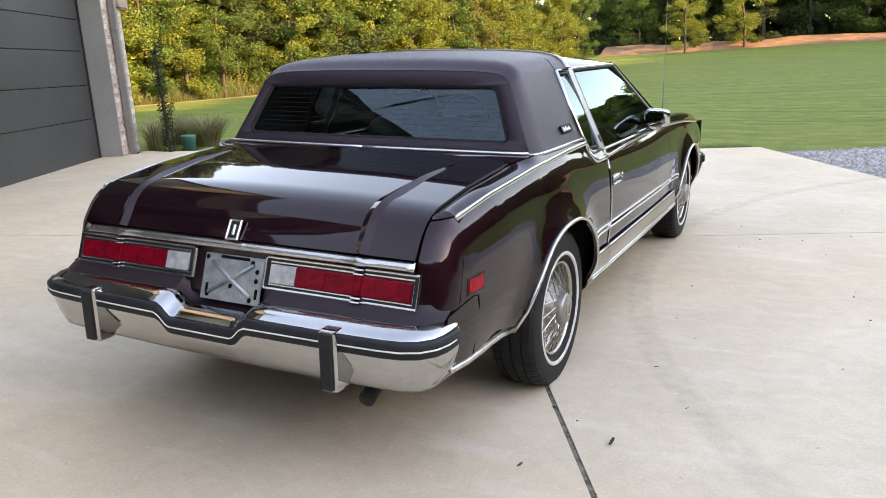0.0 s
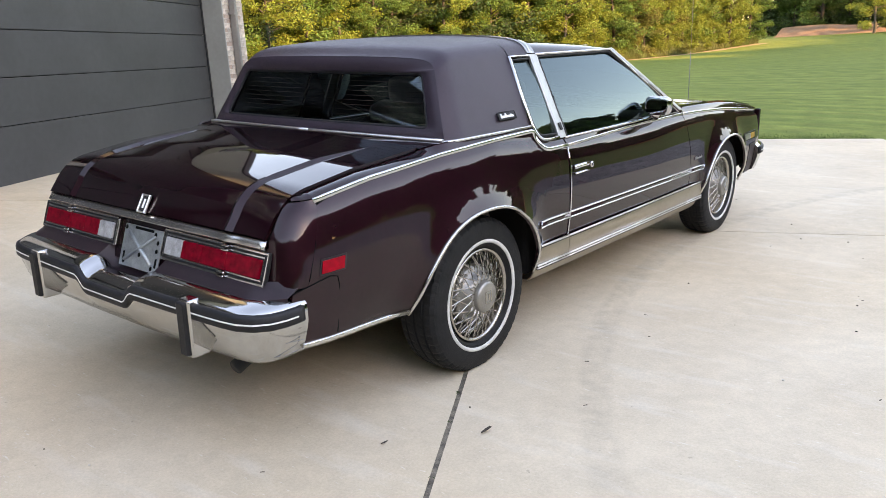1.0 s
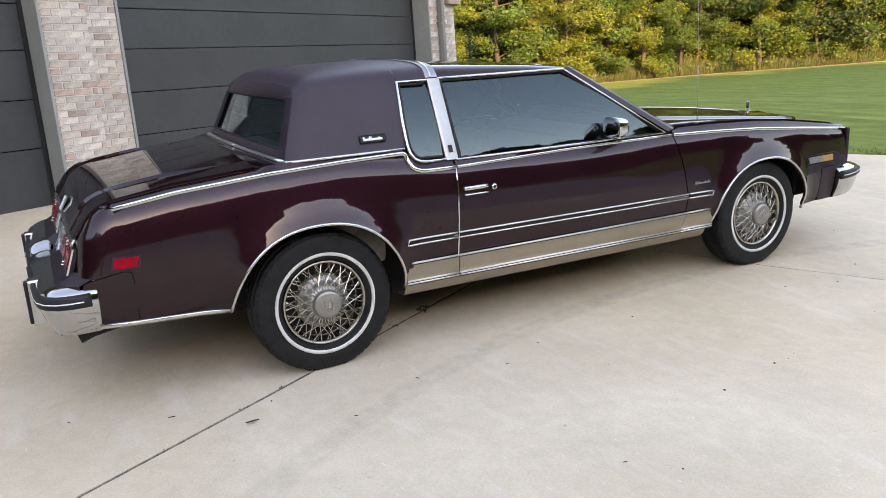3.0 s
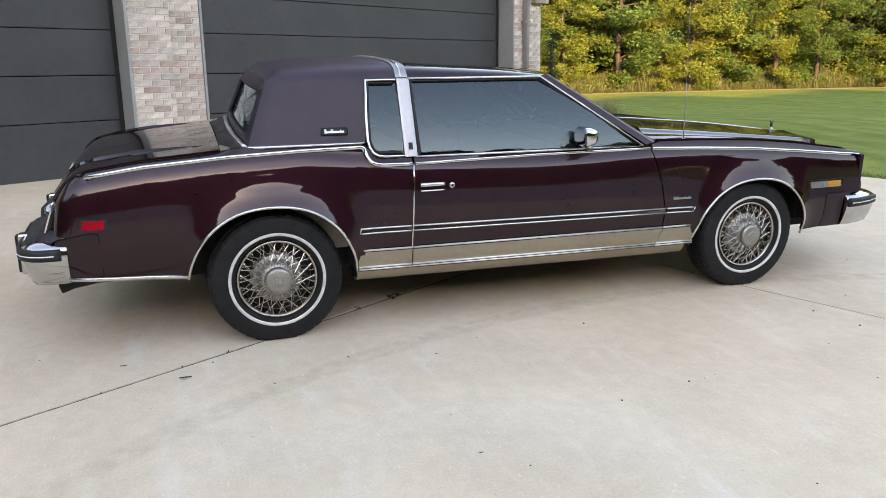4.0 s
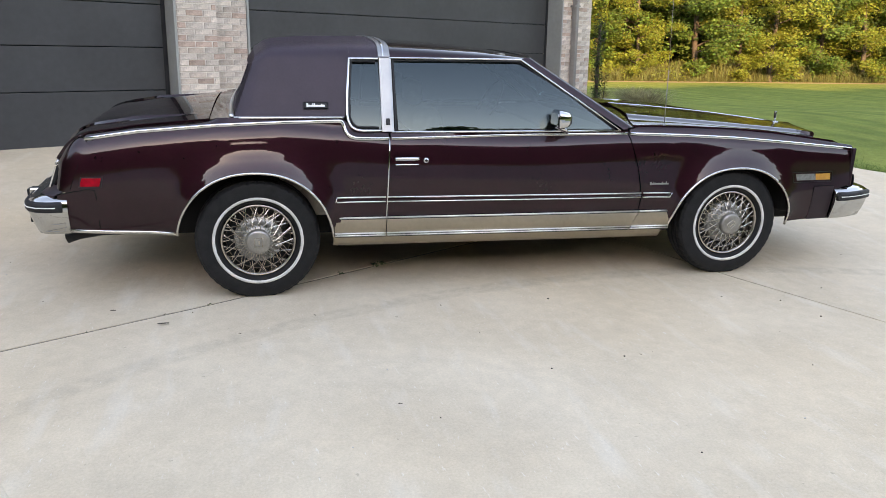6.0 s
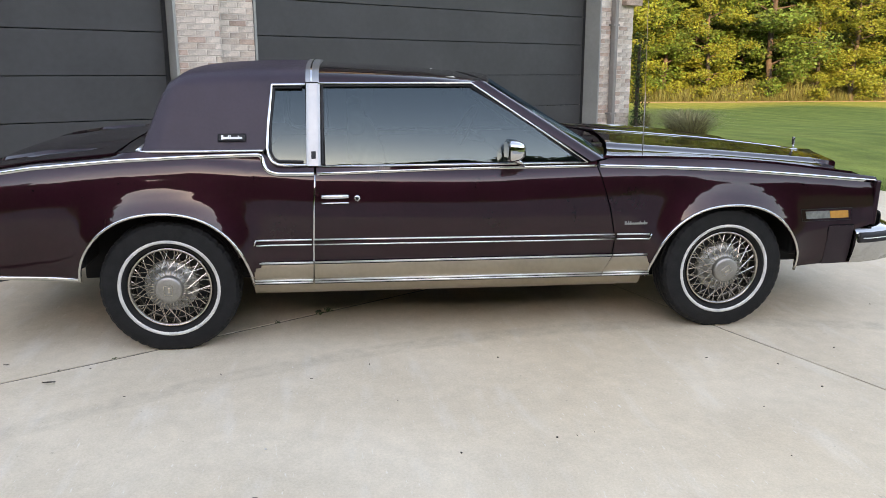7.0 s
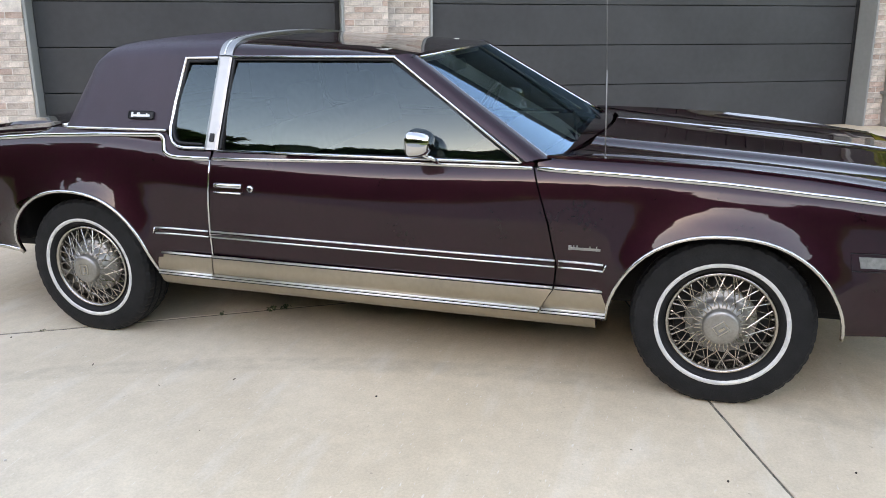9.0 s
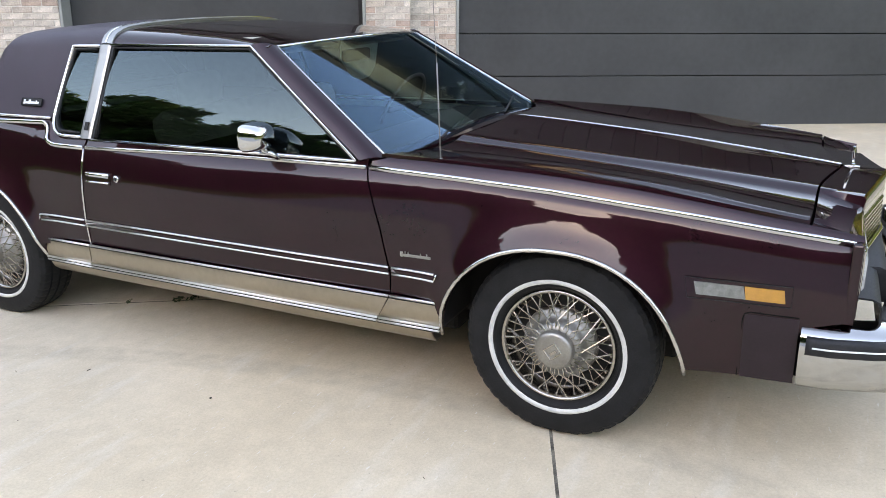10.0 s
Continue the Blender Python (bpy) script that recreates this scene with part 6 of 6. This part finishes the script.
# wheels
def make_wheel():
    w = part("wheel", lathe([(0.02, 0.03), (0.03, 0.03), (0.034, 0.10), (0.018, 0.172), (0.030, 0.180), (0.045, 0.188), (0.064, 0.189), (0.074, 0.190), (0.082, 0.194), (0.085, 0.199), (0.083, 0.204), (0.074, 0.207), (0.05, 0.209), (-0.09, 0.19), (-0.09, 0.03), (0.02, 0.03)], 64), WHEELMETAL, car, "wire-spoked wheel")
    # tyre with tread
    prof = [(-0.085, 0.205), (-0.098, 0.245), (-0.100, 0.29), (-0.092, 0.322), (-0.078, 0.336), (-0.052, 0.341), (-0.050, 0.334), (-0.042, 0.334), (-0.040, 0.3425), (-0.006, 0.343), (-0.004, 0.335), (0.004, 0.335), (0.006, 0.343), (0.040, 0.3425), (0.042, 0.334), (0.050, 0.334), (0.052, 0.341), (0.078, 0.336), (0.092, 0.322), (0.0955, 0.310), (0.0985, 0.292), (0.100, 0.270), (0.0995, 0.247), (0.0975, 0.246), (0.0965, 0.235), (0.092, 0.222), (0.080, 0.213), (0.072, 0.205)]
    seg = 176
    bm = bmesh.new()
    rings = []
    for k in range(seg):
        a = 2 * math.pi * k / seg
        groove = 0.0036 if k % 4 == 0 else 0.0
        ring = []
        for h, r in prof:
            rr = r - (groove if abs(h) > 0.051 and r > 0.318 else (groove * 0.6 if 0.006 < abs(h) < 0.041 and r > 0.34 else 0))
            ring.append(bm.verts.new((h, rr * math.cos(a), rr * math.sin(a))))
        rings.append(ring)
    for k in range(seg):
        for j in range(len(prof) - 1):
            bm.faces.new((rings[k][j], rings[k][j + 1], rings[(k + 1) % seg][j + 1], rings[(k + 1) % seg][j]))
    bmesh.ops.recalc_face_normals(bm, faces=bm.faces)
    # the tyre stands a little flat on the ground
    for v in bm.verts:
        v.co.z = max(v.co.z, -0.328)
    ty = part("tyre", bm, TYRE, w, "black whitewall tyre", smooth=False)
    part("whitewall", lathe([(0.0945, 0.2305), (0.0995, 0.2315), (0.1015, 0.2380), (0.1010, 0.2460), (0.0985, 0.2470)], 72), WHITEWALL, ty, "white band")
    part("dish", lathe([(0.030, 0.085), (0.028, 0.12), (0.022, 0.18)], 48), UNDER, w, "dark dish behind the spokes")
    lip = part("hub_flange", lathe([(0.030, 0.130), (0.040, 0.131), (0.049, 0.128), (0.055, 0.121), (0.057, 0.112), (0.062, 0.104), (0.074, 0.097), (0.089, 0.089), (0.098, 0.080), (0.101, 0.070)], 60), HUB, w, "scalloped dull metal hub flange")
    for v in lip.data.vertices:
        r = math.hypot(v.co.y, v.co.z)
        if r > 0.108:
            k = 1 + 0.022 * math.cos(18 * math.atan2(v.co.z, v.co.y))
            v.co.y *= k
            v.co.z *= k
    cap = part("hub_cap", lathe([(0.096, 0.070), (0.116, 0.068), (0.123, 0.065), (0.127, 0.059), (0.1285, 0.045), (0.129, 0.0)], 48), HUB, w, "satin hub cap")
    c = 0.1298
    crest = [(c, -0.020, -0.024), (c, 0.020, -0.024), (c, 0.020, 0.024), (c, -0.020, 0.024)]
    fr = part("cap_crest", sweep(crest, rect_profile(0.0055, 0.004, 0.3), (1, 0, 0), True), WHEELMETAL, cap, "embossed crest", smooth=False)
    part("crest_field", box(0.002, 0.034, 0.042, (c - 0.0012, 0, 0), 0.0005), HUB, fr, smooth=False)
    part("crest_bar", box(0.004, 0.010, 0.026, (c, 0.004, 0), 0.001), WHEELMETAL, fr, smooth=False)
    for layer, (n, r0, rk, r1, h0, h1, tw) in enumerate(((18, 0.070, 0.088, 0.189, 0.102, 0.070, 0.36), (18, 0.074, 0.094, 0.189, 0.097, 0.066, -0.36), (18, 0.108, 0.118, 0.186, 0.058, 0.050, 0.30), (18, 0.108, 0.118, 0.186, 0.056, 0.046, -0.30))):
        me = None
        for k in range(n):
            a = 2 * math.pi * (k + 0.5 * (layer % 2)) / n
            if me is None:
                rim = (h1, r1 * math.cos(tw), r1 * math.sin(tw))
                q = 0.0024 if layer < 2 else 0.0021
                bm = sweep([(h0, r0, 0), (h0 + 0.001, rk, 0.0), (h0, rk + 0.006, 0.0035 if tw > 0 else -0.0035), rim], round_profile(q, 5), (1, 0, 0))
                # the threaded nipple where the spoke meets the rim
                e0 = Vector((h0, rk + 0.006, 0)).lerp(Vector(rim), 0.90)
                me = bpy.data.meshes.new("spoke")
                bm = join(bm, rod(e0, rim, q * 1.5, 6))
                bm.to_mesh(me)
                bm.free()
                me.materials.append(WHEELMETAL)
            o = part("spoke", me, None, w)
            o.matrix_basis = Matrix.Rotation(a, 4, "X")
    return w

wheel = make_wheel()
wheel.matrix_basis = pose(0.785, AXLE_R, 0.332, 0, 0, 0)
def wheel_copy(m, turn):
    c = copy_thing(wheel, m)
    c.parent = car
    for o in c.children:
        if o.name.startswith("hub_cap"):
            o.matrix_basis = Matrix.Rotation(turn, 4, "X")
    return c
wheel_copy(pose(0.776, AXLE_F + 0.004, 0.334), radians(-52))
for y in (AXLE_R, AXLE_F):
    wheel_copy(Matrix.Translation((-0.785, y, 0.328)) @ Matrix.Rotation(math.pi, 4, "Z"), radians(y * 20))

# interior
part("front_seat", join(box(1.30, 0.50, 0.20, (0, -0.10, 0.52), 0.06), box(1.30, 0.18, 0.50, (0, -0.42, 0.78), 0.06, Matrix.Rotation(radians(12), 4, "X"))), SEAT, car, "wide velour front seat")
for s in (1, -1):
    part("headrest", box(0.26, 0.09, 0.15, (s * 0.34, -0.50, 1.10), 0.035), SEAT, car, "velour headrest")
part("rear_seat", join(box(1.25, 0.45, 0.22, (0, -0.98, 0.50), 0.06), box(1.25, 0.18, 0.42, (0, -1.26, 0.74), 0.06, Matrix.Rotation(radians(15), 4, "X"))), SEAT, car, "velour rear seat")
part("parcel_shelf", box(1.36, 0.24, 0.03, (0, -1.39, 0.955), 0.01), SEAT, car, "parcel shelf under the back window")
part("dashboard", join(box(1.44, 0.36, 0.20, (0, 0.52, 0.82), 0.05)), DASH, car, "maroon dashboard")
part("headliner", box(1.12, 1.40, 0.01, (0, -0.68, 1.335), 0.003), SEAT, car, "pale headliner", smooth=False)
for s in (1, -1):
    part("door_card", grid([[(s * x, y, z) for x, z in ((0.74, 0.45), (0.77, 0.60), (0.765, 0.80), (0.79, 0.90), (0.81, 0.905))] for y in span(-0.68, 0.55, 6)], flip=s < 0, thick=0.006), SEAT, car, "padded inner door card")
    part("armrest", box(0.09, 0.62, 0.07, (s * 0.735, -0.18, 0.66), 0.02), SEAT, car)
    part("inner_sail_trim", grid([[(s * (green_x(z) - 0.03), y0 + (-0.965 - y0) * k, z) for z, y0 in ((0.97, -1.46), (1.10, -1.43), (1.22, -1.39), (1.30, -1.34))] for k in span(0, 1, 5)], flip=s < 0, thick=0.004), SEAT, car, "pale inner sail trim")
    part("sun_visor", box(0.48, 0.15, 0.018, (s * 0.32, 0.06, 1.298), 0.006, Matrix.Rotation(radians(-14), 4, "X")), SEAT, car, "folded sun visor")
wh = lathe([(0.0, 0.176), (0.010, 0.186), (0.0, 0.197), (-0.010, 0.186), (0.0, 0.176)], 40, "z")
bmesh.ops.transform(wh, matrix=pose(-0.38, 0.20, 0.945, 62, 0, 0), verts=wh.verts)
sw = part("steering_wheel", wh, DASH, car, "thin-rimmed steering wheel")
part("steering_spoke", join(rod((-0.55, 0.21, 0.945), (-0.21, 0.21, 0.945), 0.014), rod((-0.38, 0.22, 0.94), (-0.38, 0.42, 0.83), 0.03, 8)), DASH, sw)
part("rear_mirror", box(0.22, 0.03, 0.055, (0, 0.17, 1.235), 0.012), RUBBER, car, "inside mirror")

# ---- bricks and small things ----
for own, u0, u1, n, z1, seed in ((pier_mid, 0.037, 0.50, FACE_N - 0.015, 2.45, 1), (pier_mid_low, 0.51, 1.0, LOW_N - 0.015, 2.45, 2), (pier_right, 6.565, 7.295, FACE_N - 0.015, 2.42, 3), (wall_left, -4.07, -3.10, FACE_N - 0.015, 1.75, 4)):
    brick_face(own, u0, u1, n, 0.30, z1, "front", seed)
brick_face(pier_right, -5.28, -4.72, 7.285, 0.30, 2.42, "side", 6)

def scrap(x, y, size, seed, mat, label, name="dry_leaf", category="leaf"):
    """A curled scrap lying on the concrete."""
    rng = random.Random(seed)
    P = [[(size * (i - 2) * 0.5, size * 0.26 * (j - 1) * (1 - 0.18 * abs(i - 2)), 0.006 + size * 0.10 * rng.random() + 0.10 * size * (j - 1) ** 2) for j in range(3)] for i in range(5)]
    ob = part(name, grid(P, flip=True, thick=0.002), mat)
    ob.matrix_basis = Matrix.Translation((x, y, ground_z(x, y) + 0.001)) @ Matrix.Rotation(rng.uniform(0, 6.28), 4, "Z")
    return tagged(ob, label, category, "litter on the driveway")

for k, (x, y, sz) in enumerate(((1.20, -1.93, 0.028), (0.95, -2.21, 0.015), (1.16, -0.48, 0.009), (1.28, 1.17, 0.006), (0.60, 2.52, 0.010), (1.2, -1.17, 0.010), (1.30, -0.75, 0.007), (2.3, -0.9, 0.009), (1.9, 1.9, 0.007), (1.4, -1.55, 0.008), (0.75, -2.6, 0.008), (2.0, 0.3, 0.006))):
    scrap(x, y, sz, k, DEBRIS, "dry brown leaf scrap lying on the concrete")

pr = random.Random(21)
for k in range(46):
    u, n = pr.uniform(-3.0, 1.5), pr.uniform(-1.6, 3.2)
    x, y = wall_xy(u, n)
    if abs(x) < 1.0 and abs(y) < 2.7:
        continue
    r = pr.uniform(0.0025, 0.006)
    bm = bmesh.new()
    bmesh.ops.create_icosphere(bm, subdivisions=1, radius=r)
    for v in bm.verts:
        v.co = Vector((v.co.x * pr.uniform(0.8, 1.5), v.co.y * pr.uniform(0.7, 1.1), v.co.z * 0.7))
    ob = part("pebble", bm, DEBRIS if k % 3 else MORTAR)
    ob.location = (x, y, ground_z(x, y) + r * 0.4)
    tagged(ob, "tiny dark grit crumb lying on the concrete" if k % 3 else "tiny pale chip lying on the concrete", "pebble", "litter on the driveway")

# planting bed by the corner pier
def grass_clump(x, y, radius, height, count, seed, label):
    """A fountain of arching blades."""
    rng = random.Random(seed)
    v, f = [], []
    for _ in range(count):
        a = rng.uniform(0, 6.28)
        r0 = radius * 0.25 * rng.random()
        reach = radius * rng.uniform(0.4, 1.1)
        H = height * rng.uniform(0.55, 1.1)
        w = rng.uniform(0.003, 0.006)
        ca, sa = math.cos(a), math.sin(a)
        i = len(v)
        for k in (0, 0.35, 0.7, 1.0):
            r = r0 + reach * k ** 1.5
            z = H * math.sin(k * 1.9) / math.sin(1.9 if 1.9 < 1.57 else 1.57) * (1 - 0.12 * k)
            ww = w * (1 - 0.85 * k)
            v += [(ca * r - sa * ww, sa * r + ca * ww, z), (ca * r + sa * ww, sa * r - ca * ww, z)]
        for k in range(3):
            j = i + 2 * k
            f.append((j, j + 1, j + 3, j + 2))
    ob = part("ornamental_grass", mesh_from("ornamental_grass", v, f, CLUMP, False), None)
    ob.location = (x, y, lawn_z(x, y) - 0.01)
    return tagged(ob, label, "ornamental grass")

CLUMP = leaf_material("clump_grass", (0.268, 0.230, 0.119), 0.6)
grass_clump(-8.04, 5.11, 0.75, 0.52, 900, 1, "arching clump of green and straw ornamental grass")
grass_clump(-7.09, 4.88, 0.68, 0.52, 900, 2, "arching clump of ornamental grass beside a teal bucket")
grass_clump(-7.55, 4.22, 0.36, 0.48, 420, 3, "small clump of ornamental grass by the brick pier")

px, py = -6.86, 3.86
vine = thing("vine_post", "old wooden post wrapped in climbing vine", "post", pose(px, py, ground_z(px, py) - 0.03))
part("post", tapered([(0.02, 0, -0.1), (0.0, 0, 0.5), (-0.05, 0.02, 1.1), (-0.06, 0.03, 1.50)], [0.034, 0.030, 0.026, 0.022], 8), BARK, vine)
vr = random.Random(9)
v, f = leaf_cloud(vr, [((-0.04 * k, 0.015 * k, 0.1 + 1.45 * k), 0.10 + 0.03 * (k > 0.8)) for k in span(0, 1, 16)], 1500, 0.020, 1.0)
part("vine_leaves", mesh_from("vine_leaves", v, f, LEAF_DARK, False), None, vine, "dark green vine leaves")
px, py = -6.92, 4.00
shrub = thing("upright_shrub", "thin upright shrub with rusty leaves by the post", "shrub", pose(px, py, ground_z(px, py) - 0.03))
part("stem", tapered([(0, 0, -0.05), (0.02, 0.01, 0.4), (0.03, 0.02, 0.72)], [0.012, 0.008, 0.004], 5), BARK, shrub)
v, f = leaf_cloud(vr, [((0.03 * k, 0.02 * k, 0.12 + 0.58 * k), 0.06) for k in span(0, 1, 8)], 260, 0.02, 1.0)
part("leaves", mesh_from("leaves", v, f, LEAF_RUST, False), None, shrub)

px, py = -6.88, 4.27
bucket = thing("bucket", "teal plastic bucket standing in the planting bed", "bucket", pose(px, py, ground_z(px, py) - 0.03))
part("pail", lathe([(0.0, 0.0), (0.0, 0.085), (0.20, 0.105), (0.205, 0.112), (0.226, 0.112), (0.226, 0.105), (0.03, 0.08), (0.03, 0.0)], 32, "z"), TEAL, bucket)
part("rim_band", lathe([(0.182, 0.1025), (0.182, 0.1085), (0.190, 0.1095), (0.190, 0.1035)], 32, "z"), TEAL, bucket)
part("bail", sweep([(0.110 * math.cos(a), 0.0, 0.206 - 0.09 * math.sin(a)) for a in span(0, math.pi, 14)], round_profile(0.004, 6), (0, 1, 0)), BRUSHED, bucket, "wire bail")

# weeds in the joint
def weed(x, y, size, seed):
    rng = random.Random(seed)
    v, f = leaf_cloud(rng, [((rng.uniform(-1, 1) * size, rng.uniform(-0.5, 0.5) * size, size * 0.25), size * 0.4) for _ in range(5)], 46, size * 0.22, 0.5)
    ob = part("weed", mesh_from("weed", v, f, WEED, False), None)
    ob.location = (x, y, ground_z(x, y))
    return tagged(ob, "small weed growing in the concrete joint", "weed", "weeds in the joint")
for k, (u, sz) in enumerate(((-0.82, 0.045), (-0.76, 0.035), (-1.08, 0.024), (-1.95, 0.014), (-2.2, 0.010), (-2.6, 0.010))):
    weed(*wall_xy(u, JOINT), sz, k)

# blades on the lawn near the slab
def lawn_blades(count, seed):
    rng = random.Random(seed)
    v, f = [], []
    while len(f) < count:
        n = rng.uniform(-4.3, 4.24)
        u = far_edge(n) + abs(rng.gauss(0, 1)) * 0.30 - 0.02
        x, y = wall_xy(u, n)
        z = lawn_z(x, y) - 0.005
        H = rng.uniform(0.015, 0.04)
        a, w = rng.uniform(0, 6.28), rng.uniform(0.002, 0.004)
        i = len(v)
        v += [(x - w * math.cos(a), y - w * math.sin(a), z), (x + w * math.cos(a), y + w * math.sin(a), z), (x + rng.uniform(-0.6, 0.6) * H, y + rng.uniform(-0.6, 0.6) * H, z + H)]
        f.append((i, i + 1, i + 2))
    return tagged(part("lawn_blades", mesh_from("lawn_blades", v, f, GRASS_BLADE, False), None), "short grass blades along the driveway's edge", "grass", kind="stuff")
lawn_blades(16000, 4)

def gravel_stones(count, seed):
    rng = random.Random(seed)
    v, f = [], []
    for _ in range(count):
        u, n = rng.uniform(1.5, 5.35), 4.27 + 3.0 * rng.random() ** 1.3
        x, y = wall_xy(u, n)
        z = ground_z(x, y) - 0.022
        r = rng.uniform(0.008, 0.022)
        i = len(v)
        pts = [(1, 0, 0), (0, 1, 0), (-1, 0, 0), (0, -1, 0), (0, 0, 1), (0, 0, -0.5)]
        a = rng.uniform(0, 6.28)
        for p in pts:
            k = r * rng.uniform(0.7, 1.3)
            v.append((x + k * (p[0] * math.cos(a) - p[1] * math.sin(a)), y + k * (p[0] * math.sin(a) + p[1] * math.cos(a)), z + k * p[2] * 0.8))
        f += [(i, i + 1, i + 4), (i + 1, i + 2, i + 4), (i + 2, i + 3, i + 4), (i + 3, i, i + 4), (i + 1, i, i + 5), (i + 2, i + 1, i + 5), (i + 3, i + 2, i + 5), (i, i + 3, i + 5)]
    return tagged(part("gravel_stones", mesh_from("gravel_stones", v, f, GRAVEL, False), None), "loose grey crushed stones", "gravel", kind="stuff")
gravel_stones(7000, 8)
